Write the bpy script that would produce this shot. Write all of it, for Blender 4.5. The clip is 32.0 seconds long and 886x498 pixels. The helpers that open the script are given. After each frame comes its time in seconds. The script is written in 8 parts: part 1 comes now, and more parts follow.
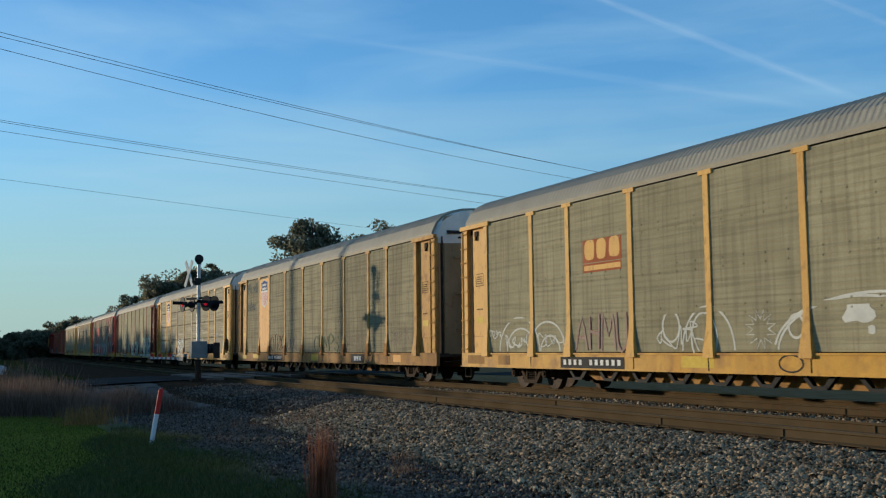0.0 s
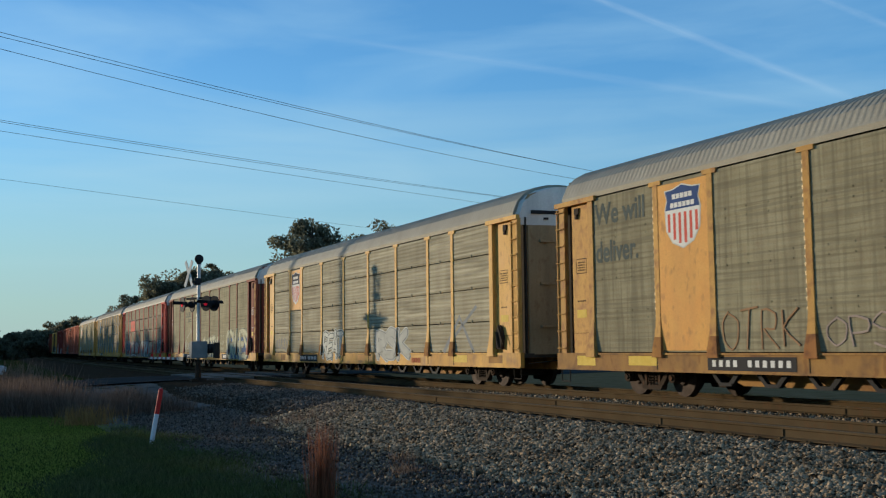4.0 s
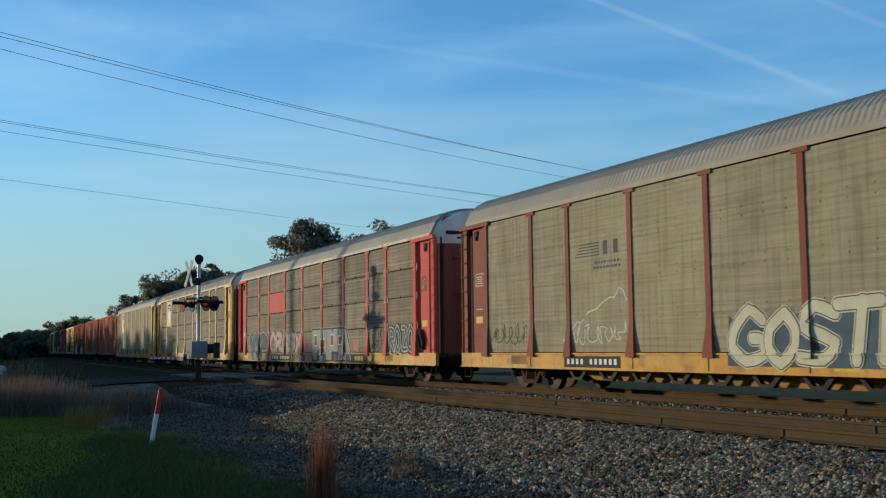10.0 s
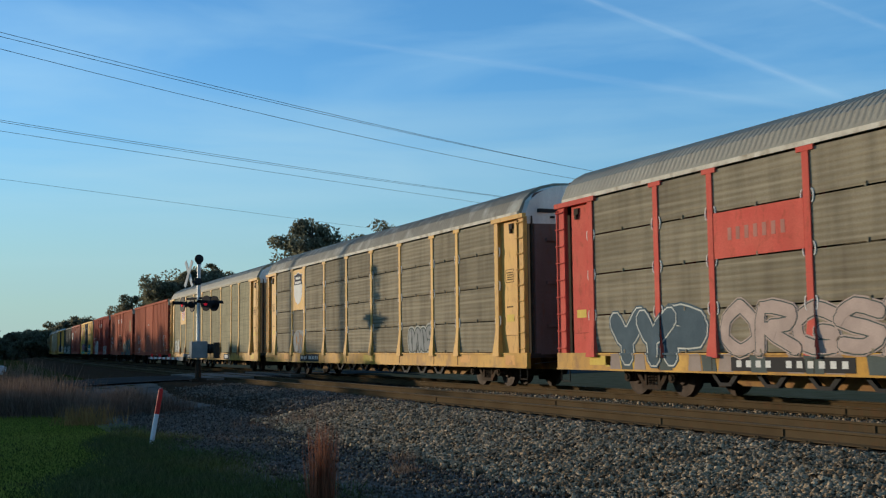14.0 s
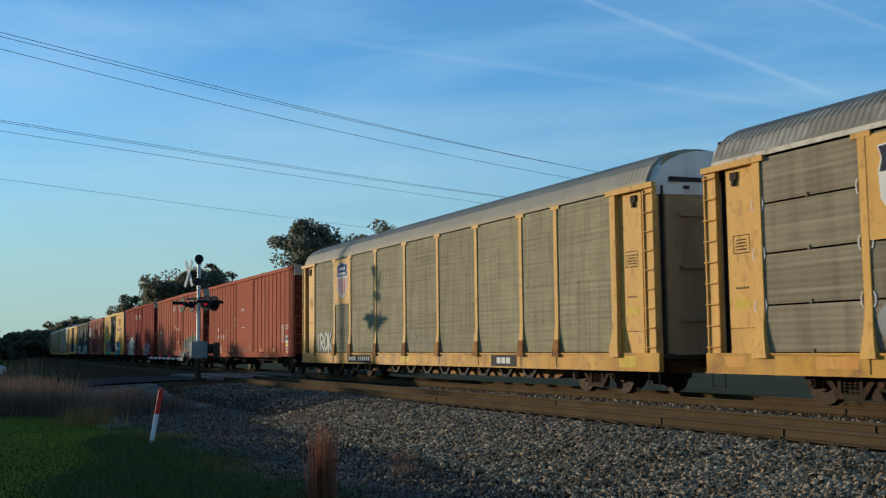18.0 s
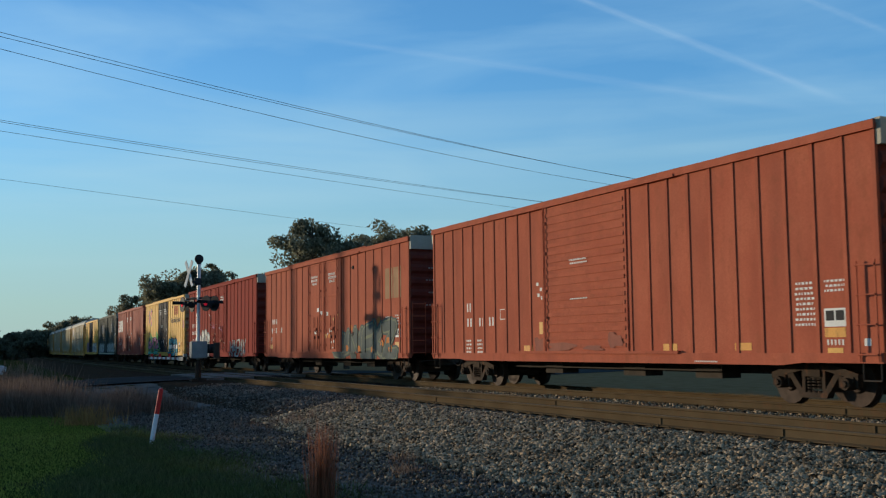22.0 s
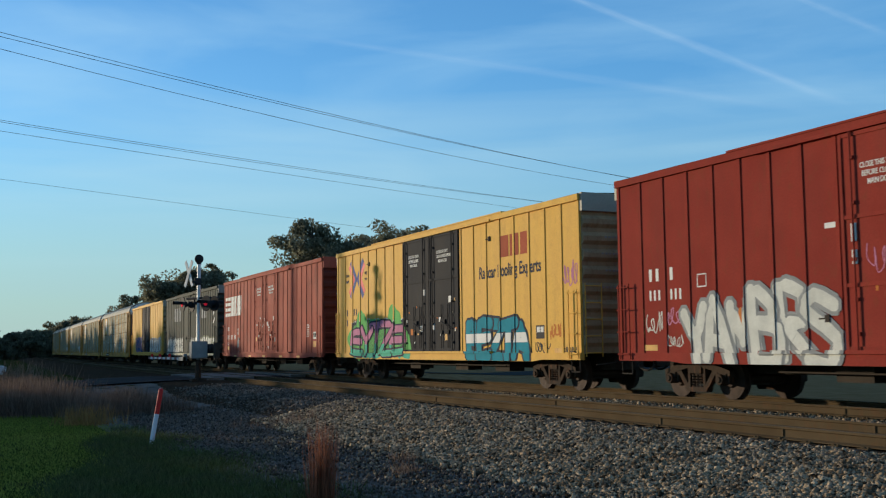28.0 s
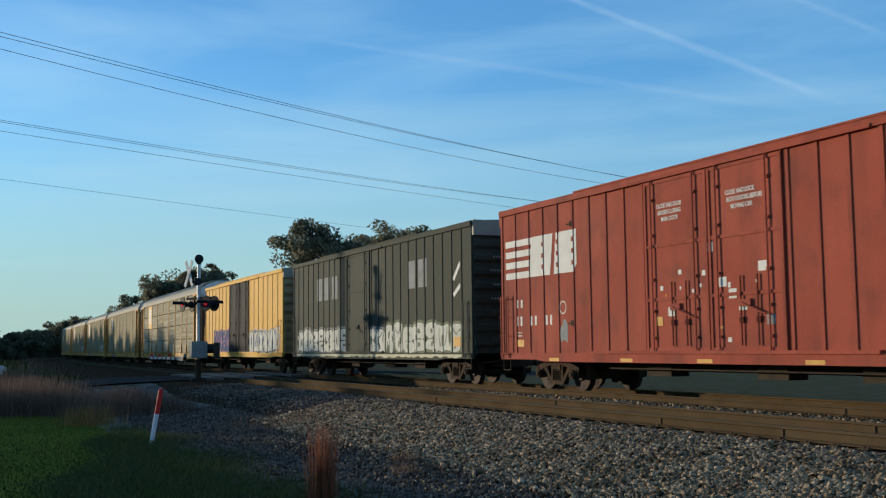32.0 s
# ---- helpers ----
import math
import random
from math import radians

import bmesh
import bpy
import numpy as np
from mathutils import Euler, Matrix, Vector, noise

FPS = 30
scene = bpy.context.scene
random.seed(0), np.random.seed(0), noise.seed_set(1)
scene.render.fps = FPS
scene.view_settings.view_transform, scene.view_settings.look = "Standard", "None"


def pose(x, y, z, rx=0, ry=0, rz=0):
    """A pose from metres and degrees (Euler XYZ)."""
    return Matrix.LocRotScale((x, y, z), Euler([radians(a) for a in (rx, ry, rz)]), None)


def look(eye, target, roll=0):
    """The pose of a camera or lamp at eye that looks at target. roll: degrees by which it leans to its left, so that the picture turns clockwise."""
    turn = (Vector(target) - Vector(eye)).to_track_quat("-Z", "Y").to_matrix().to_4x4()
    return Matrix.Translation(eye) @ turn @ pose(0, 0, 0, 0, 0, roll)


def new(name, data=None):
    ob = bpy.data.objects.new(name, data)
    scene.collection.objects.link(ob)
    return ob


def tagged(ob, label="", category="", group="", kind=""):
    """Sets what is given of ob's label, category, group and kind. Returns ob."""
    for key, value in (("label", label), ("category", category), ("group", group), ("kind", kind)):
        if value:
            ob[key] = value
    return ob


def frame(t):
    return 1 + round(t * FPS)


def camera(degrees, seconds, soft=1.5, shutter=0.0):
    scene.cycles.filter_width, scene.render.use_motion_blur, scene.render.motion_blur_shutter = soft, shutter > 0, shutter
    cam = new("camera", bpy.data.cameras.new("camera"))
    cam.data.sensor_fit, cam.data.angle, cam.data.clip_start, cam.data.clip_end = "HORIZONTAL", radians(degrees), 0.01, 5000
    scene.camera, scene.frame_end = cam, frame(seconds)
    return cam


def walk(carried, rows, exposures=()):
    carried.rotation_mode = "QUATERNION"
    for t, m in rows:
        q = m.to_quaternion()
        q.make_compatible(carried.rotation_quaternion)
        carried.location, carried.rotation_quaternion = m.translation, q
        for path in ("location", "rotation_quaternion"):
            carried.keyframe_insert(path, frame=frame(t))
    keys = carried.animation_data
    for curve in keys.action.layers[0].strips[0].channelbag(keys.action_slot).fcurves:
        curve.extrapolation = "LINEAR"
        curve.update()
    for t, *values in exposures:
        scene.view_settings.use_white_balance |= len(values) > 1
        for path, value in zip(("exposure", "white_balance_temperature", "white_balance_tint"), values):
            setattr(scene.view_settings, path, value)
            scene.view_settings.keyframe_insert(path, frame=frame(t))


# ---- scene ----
cam = camera(44.7, 32.0, soft=1.2, shutter=0.12)
EYE = (0.0, 0.0, 1.182)
CAM_POSE = Matrix.Translation(EYE) @ Euler((radians(90 + 5.2027), 0, radians(65.3893))).to_matrix().to_4x4() @ pose(0, 0, 0, 0, 0, -0.6432)
walk(cam, [(0.0, CAM_POSE), (32.0, CAM_POSE)], exposures=((0.0, -0.08), (3.0, -0.05), (7.0, -0.10), (10.0, -0.06), (12.0, 0.05), (13.0, 0.0), (17.0, -0.05), (20.0, -0.05), (22.0, -0.08), (24.0, 0.05), (28.0, 0.03), (30.0, -0.02), (32.0, 0.03)))

# ---- daylight: a low sun behind the camera's left shoulder ----
SUN_EL, SUN_AZ = radians(5.6), radians(31.9)          # the sunbeams run towards +x, +y
world = bpy.data.worlds.new("world")
scene.world = world
world.use_nodes = True
wn, wl = world.node_tree.nodes, world.node_tree.links
sky = wn.new("ShaderNodeTexSky")
sky.sky_type, sky.sun_disc, sky.sun_elevation = "NISHITA", False, SUN_EL
sky.sun_rotation = math.pi + (math.pi / 2 - SUN_AZ)
sky.air_density, sky.dust_density, sky.ozone_density = 1.0, 0.0, 2.6
wn["Background"].inputs["Strength"].default_value = 0.225
# thin high cloud in long veils
tc = wn.new("ShaderNodeTexCoord")
mp = wn.new("ShaderNodeMapping")
mp.inputs["Rotation"].default_value = (0.0, 0.12, 0.35)
mp.inputs["Scale"].default_value = (1.2, 2.2, 9.0)
veil = wn.new("ShaderNodeTexNoise")
veil.inputs["Scale"].default_value, veil.inputs["Detail"].default_value, veil.inputs["Distortion"].default_value = 1.3, 6.0, 0.6
thick = wn.new("ShaderNodeMapRange")
thick.inputs["From Min"].default_value, thick.inputs["From Max"].default_value, thick.inputs["To Max"].default_value = 0.44, 0.80, 0.45
tint = wn.new("ShaderNodeMix")
tint.data_type, tint.blend_type = "RGBA", "MULTIPLY"
tint.inputs["Factor"].default_value, tint.inputs["B"].default_value = 1.0, (0.61, 0.905, 1.15, 1)
cloud = wn.new("ShaderNodeMix")
cloud.data_type = "RGBA"
cloud.inputs["B"].default_value = (2.12, 3.38, 4.2, 1)
wl.new(tc.outputs["Generated"], mp.inputs["Vector"])
wl.new(mp.outputs[0], veil.inputs["Vector"])
wl.new(veil.outputs["Fac"], thick.inputs["Value"])
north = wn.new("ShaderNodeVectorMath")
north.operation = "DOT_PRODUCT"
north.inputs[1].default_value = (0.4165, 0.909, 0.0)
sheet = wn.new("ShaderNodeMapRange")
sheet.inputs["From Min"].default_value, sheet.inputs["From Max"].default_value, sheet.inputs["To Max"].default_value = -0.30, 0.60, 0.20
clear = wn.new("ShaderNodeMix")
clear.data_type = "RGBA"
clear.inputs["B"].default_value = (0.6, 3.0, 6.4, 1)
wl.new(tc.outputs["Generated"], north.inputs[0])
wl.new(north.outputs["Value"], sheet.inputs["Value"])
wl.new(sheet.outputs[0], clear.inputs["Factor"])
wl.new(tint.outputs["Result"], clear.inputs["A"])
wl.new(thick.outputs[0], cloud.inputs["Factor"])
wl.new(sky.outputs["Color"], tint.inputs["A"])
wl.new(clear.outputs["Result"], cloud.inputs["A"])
# level wisps of thin cloud low in the sky
level = wn.new("ShaderNodeMapping")
level.inputs["Location"].default_value, level.inputs["Rotation"].default_value, level.inputs["Scale"].default_value = (0.3, 0.7, 0.2), (0.02, 0.03, 0.0), (1.0, 1.0, 15.0)
streaks = wn.new("ShaderNodeTexNoise")
streaks.inputs["Scale"].default_value, streaks.inputs["Detail"].default_value, streaks.inputs["Distortion"].default_value = 1.5, 5.0, 0.4
dense = wn.new("ShaderNodeMapRange")
dense.inputs["From Min"].default_value, dense.inputs["From Max"].default_value, dense.inputs["To Max"].default_value = 0.46, 0.74, 0.28
rises, ends = wn.new("ShaderNodeMapRange"), wn.new("ShaderNodeMapRange")
for node, lo, hi, a, b in ((rises, 0.03, 0.12, 0.0, 1.0), (ends, 0.17, 0.30, 1.0, 0.0)):
    node.interpolation_type = "SMOOTHSTEP"
    node.inputs["From Min"].default_value, node.inputs["From Max"].default_value = lo, hi
    node.inputs["To Min"].default_value, node.inputs["To Max"].default_value = a, b
times_a, times_b = wn.new("ShaderNodeMath"), wn.new("ShaderNodeMath")
times_a.operation = times_b.operation = "MULTIPLY"
wisps = wn.new("ShaderNodeMix")
wisps.data_type = "RGBA"
wisps.inputs["B"].default_value = (2.3, 3.35, 3.7, 1)
wl.new(tc.outputs["Generated"], level.inputs["Vector"])
wl.new(level.outputs[0], streaks.inputs["Vector"])
wl.new(streaks.outputs["Fac"], dense.inputs["Value"])
# pale haze that thickens towards the horizon
sep = wn.new("ShaderNodeSeparateXYZ")
low = wn.new("ShaderNodeMapRange")
low.interpolation_type = "SMOOTHSTEP"
low.inputs["From Min"].default_value, low.inputs["From Max"].default_value = -0.02, 0.26
low.inputs["To Min"].default_value, low.inputs["To Max"].default_value = 0.9, 0.0
haze = wn.new("ShaderNodeMix")
haze.data_type = "RGBA"
haze.inputs["B"].default_value = (1.62, 2.38, 2.5, 1)
wl.new(tc.outputs["Generated"], sep.inputs[0])
wl.new(sep.outputs["Z"], low.inputs["Value"])
wl.new(low.outputs[0], haze.inputs["Factor"])
wl.new(cloud.outputs["Result"], haze.inputs["A"])
for node in (rises, ends):
    wl.new(sep.outputs["Z"], node.inputs["Value"])
wl.new(dense.outputs[0], times_a.inputs[0])
wl.new(rises.outputs[0], times_a.inputs[1])
wl.new(times_a.outputs[0], times_b.inputs[0])
wl.new(ends.outputs[0], times_b.inputs[1])
wl.new(times_b.outputs[0], wisps.inputs["Factor"])
wl.new(haze.outputs["Result"], wisps.inputs["A"])
wl.new(wisps.outputs["Result"], wn["Background"].inputs["Color"])
beam = Vector((math.cos(SUN_EL) * math.cos(SUN_AZ), math.cos(SUN_EL) * math.sin(SUN_AZ), -math.sin(SUN_EL)))
sun = new("sun", bpy.data.lights.new("sun", "SUN"))
sun.data.energy, sun.data.angle, sun.data.color = 4.2, radians(1.0), (1.0, 0.84, 0.62)
sun.matrix_world = look(-beam * 200, (0, 0, 0))

# ---- the plan ----
SIDE, HALF = 14.39, 1.56            # the cars' near side, and half their width
TRACK_2 = SIDE + HALF               # middle of the train's track
TRACK_1 = 11.66                     # middle of the empty track
PITCH = 28.55


def bend(x):
    """How far the tracks swing away from a straight line, far off."""
    u = max(0.0, -x - 40.0)
    return 4.25e-4 * u * u / (1 + u / 100)


def heading(x):
    return math.degrees(math.atan((bend(x + 0.5) - bend(x - 0.5))))


def run(t):
    """How far the train has come at t seconds."""
    return 8.6 * (t + 4.0412e-4 * (t - 16) ** 2 + 1.19556e-5 * (t - 16) ** 3)


# ---- small tools ----
MESHES = {}


def box(bm, x0, x1, y0, y1, z0, z1):
    v = [bm.verts.new((x, y, z)) for x in (x0, x1) for y in (y0, y1) for z in (z0, z1)]
    for a, b, c, d in ((0, 1, 3, 2), (4, 6, 7, 5), (0, 4, 5, 1), (2, 3, 7, 6), (0, 2, 6, 4), (1, 5, 7, 3)):
        bm.faces.new((v[a], v[b], v[c], v[d]))


def prism(bm, outline, y0, y1):
    """An outline of (x, z), pushed along y from y0 to y1."""
    a = [bm.verts.new((x, y0, z)) for x, z in outline]
    b = [bm.verts.new((x, y1, z)) for x, z in outline]
    n = len(a)
    for i in range(n):
        bm.faces.new((a[i], a[(i + 1) % n], b[(i + 1) % n], b[i]))
    bm.faces.new(a), bm.faces.new(b[::-1])


def bar(bm, p, q, r, sides=6, r2=None):
    """A round bar from p to q."""
    p, q = Vector(p), Vector(q)
    turn = (q - p).to_track_quat("Z", "Y").to_matrix()
    rings = []
    for c, rad in ((p, r), (q, r if r2 is None else r2)):
        rings.append([bm.verts.new(c + turn @ Vector((rad * math.cos(k * math.tau / sides), rad * math.sin(k * math.tau / sides), 0))) for k in range(sides)])
    for k in range(sides):
        bm.faces.new((rings[0][k], rings[0][(k + 1) % sides], rings[1][(k + 1) % sides], rings[1][k]))
    bm.faces.new(rings[0][::-1]), bm.faces.new(rings[1])


def mesh_of(bm, material, smooth=False, normals=True):
    if normals:
        bmesh.ops.recalc_face_normals(bm, faces=bm.faces)
    me = bpy.data.meshes.new("mesh")
    bm.to_mesh(me)
    bm.free()
    me.materials.append(material)
    if smooth:
        for f in me.polygons:
            f.use_smooth = True
    return me


def put(name, me, parent, at=(0, 0, 0), turn=(0, 0, 0), label=""):
    ob = new(name, me)
    ob.parent = parent
    ob.matrix_basis = pose(*at, *turn)
    return tagged(ob, label)


def part(name, bm, material, parent, label="", smooth=False):
    return put(name, mesh_of(bm, material, smooth), parent, label=label)


def shared(key, build, material, smooth=False):
    """A mesh that alike pieces share."""
    key = (key, material.name)
    if key not in MESHES:
        bm = bmesh.new()
        build(bm)
        MESHES[key] = mesh_of(bm, material, smooth)
    return MESHES[key]


def raw(name, verts, faces, material, smooth=False):
    me = bpy.data.meshes.new(name)
    me.from_pydata(verts, [], faces)
    me.materials.append(material)
    if smooth:
        me.polygons.foreach_set("use_smooth", [True] * len(me.polygons))
    me.update()
    return me


# ---- materials ----
def stuff(name, colors, rough=0.7, metal=0.0, scale=3.0, fine=40.0, bump=0.2, depth=0.01, streak=0.0, stain=(0.05, 0.04, 0.03), ridge=0.0,
          ridge_depth=0.01, plaid=0.0, spread=0.0, rust=0.0, coords="Object", island=False, spec=0.12, thin=0.0, bars=0.0):
    """A weathered surface: two colours in broad patches, fine grain, streaks that run down, rust specks and pressed ridges."""
    m = bpy.data.materials.new(name)
    m.use_nodes = True
    n, l = m.node_tree.nodes, m.node_tree.links
    b = n["Principled BSDF"]
    b.inputs["Metallic"].default_value = metal
    b.inputs["Specular IOR Level"].default_value = spec
    tc = n.new("ShaderNodeTexCoord")
    src = tc.outputs[coords]
    info = n.new("ShaderNodeObjectInfo")

    def tex(s, detail=4.0, stretch=None):
        t = n.new("ShaderNodeTexNoise")
        t.inputs["Scale"].default_value, t.inputs["Detail"].default_value = s, detail
        mp = n.new("ShaderNodeMapping")
        if stretch:
            mp.inputs["Scale"].default_value = stretch
        l.new(src, mp.inputs["Vector"])
        off = n.new("ShaderNodeVectorMath")
        off.operation = "SCALE"
        off.inputs[0].default_value = (37.0, 19.0, 53.0)
        l.new(info.outputs["Random"], off.inputs["Scale"])
        l.new(off.outputs[0], mp.inputs["Location"])
        l.new(mp.outputs[0], t.inputs["Vector"])
        return t.outputs["Fac"]

    def ramp(value, a, c):
        r = n.new("ShaderNodeMapRange")
        r.inputs["From Min"].default_value, r.inputs["From Max"].default_value = a, c
        l.new(value, r.inputs["Value"])
        return r.outputs[0]

    def mix(f, a, c):
        x = n.new("ShaderNodeMix")
        x.data_type = "RGBA"
        for sock, v in ((x.inputs["Factor"], f), (x.inputs["A"], a), (x.inputs["B"], c)):
            if isinstance(v, (int, float)):
                sock.default_value = v
            elif isinstance(v, tuple):
                sock.default_value = (*v[:3], 1.0)
            else:
                l.new(v, sock)
        return x.outputs["Result"]

    def times(a, k):
        x = n.new("ShaderNodeMath")
        x.operation = "MULTIPLY"
        l.new(a, x.inputs[0])
        x.inputs[1].default_value = k
        return x.outputs[0]

    broad, grain = tex(scale), tex(fine, 3.0)
    col = mix(ramp(broad, 0.35, 0.65), colors[0], colors[1])
    if len(colors) > 2:
        col = mix(ramp(tex(scale * 2.7), 0.5, 0.7), col, colors[2])
    col = mix(times(ramp(grain, 0.3, 0.75), 0.3), col, tuple(c * 0.55 for c in colors[0]))
    if spread:
        src_random = n.new("ShaderNodeNewGeometry").outputs["Random Per Island"] if island else info.outputs["Random"]
        hsv = n.new("ShaderNodeHueSaturation")
        r = n.new("ShaderNodeMapRange")
        r.inputs["To Min"].default_value, r.inputs["To Max"].default_value = 1 - spread, 1 + spread
        l.new(src_random, r.inputs["Value"])
        l.new(r.outputs[0], hsv.inputs["Value"])
        l.new(col, hsv.inputs["Color"])
        col = hsv.outputs[0]
    if streak:
        col = mix(times(ramp(tex(1.0, 5.0, (2.3, 2.3, 0.28)), 0.42, 0.75), streak), col, stain)
    if rust:
        col = mix(times(ramp(tex(7.0, 6.0, (1.0, 1.0, 0.5)), 0.56, 0.68), rust), col, (0.16, 0.065, 0.03))
    if bars:                                    # uneven pale and dark lines along pressed ridges
        col = mix(times(ramp(tex(1.0, 3.0, (0.22, 0.22, 9.0)), 0.50, 0.70), bars), col, tuple(min(0.8, c * 1.6) for c in colors[1]))
        col = mix(times(ramp(tex(1.0, 3.0, (0.5, 0.5, 6.0)), 0.55, 0.72), bars), col, tuple(c * 0.5 for c in colors[0]))
    height = grain
    if plaid:
        for stretch, a in (((9.0, 9.0, 0.5), plaid), ((0.35, 0.35, 14.0), plaid)):
            col = mix(times(ramp(tex(1.0, 2.0, stretch), 0.5, 0.62), a), col, (0.12, 0.105, 0.07))
    if ridge:
        wv = n.new("ShaderNodeTexWave")
        wv.bands_direction = "Z"
        wv.inputs["Scale"].default_value = ridge
        l.new(src, wv.inputs["Vector"])
        bp2 = n.new("ShaderNodeBump")
        bp2.inputs["Distance"].default_value, bp2.inputs["Strength"].default_value = ridge_depth, 1.0
        l.new(wv.outputs["Fac"], bp2.inputs["Height"])
    bp = n.new("ShaderNodeBump")
    bp.inputs["Strength"].default_value, bp.inputs["Distance"].default_value = bump, depth
    l.new(height, bp.inputs["Height"])
    if ridge:
        l.new(bp2.outputs[0], bp.inputs["Normal"])
    l.new(bp.outputs[0], b.inputs["Normal"])
    l.new(col, b.inputs["Base Color"])
    rr = n.new("ShaderNodeMapRange")
    rr.inputs["To Min"].default_value, rr.inputs["To Max"].default_value = max(0.05, rough + 0.05), min(1.0, rough + 0.25)
    l.new(broad, rr.inputs["Value"])
    l.new(rr.outputs[0], b.inputs["Roughness"])
    if thin:                                    # leaves and blades let light through
        tl = n.new("ShaderNodeBsdfTranslucent")
        sh = n.new("ShaderNodeMixShader")
        sh.inputs["Fac"].default_value = thin
        l.new(col, tl.inputs["Color"])
        l.new(b.outputs[0], sh.inputs[1])
        l.new(tl.outputs[0], sh.inputs[2])
        l.new(sh.outputs[0], n["Material Output"].inputs["Surface"])
    return m


def glow(name, color, strength):
    m = bpy.data.materials.new(name)
    m.use_nodes = True
    b = m.node_tree.nodes["Principled BSDF"]
    b.inputs["Base Color"].default_value = (*color, 1)
    b.inputs["Emission Color"].default_value = (*color, 1)
    b.inputs["Roughness"].default_value, b.inputs["Specular IOR Level"].default_value = 0.8, 0.05
    b.inputs["Emission Strength"].default_value = strength
    return m


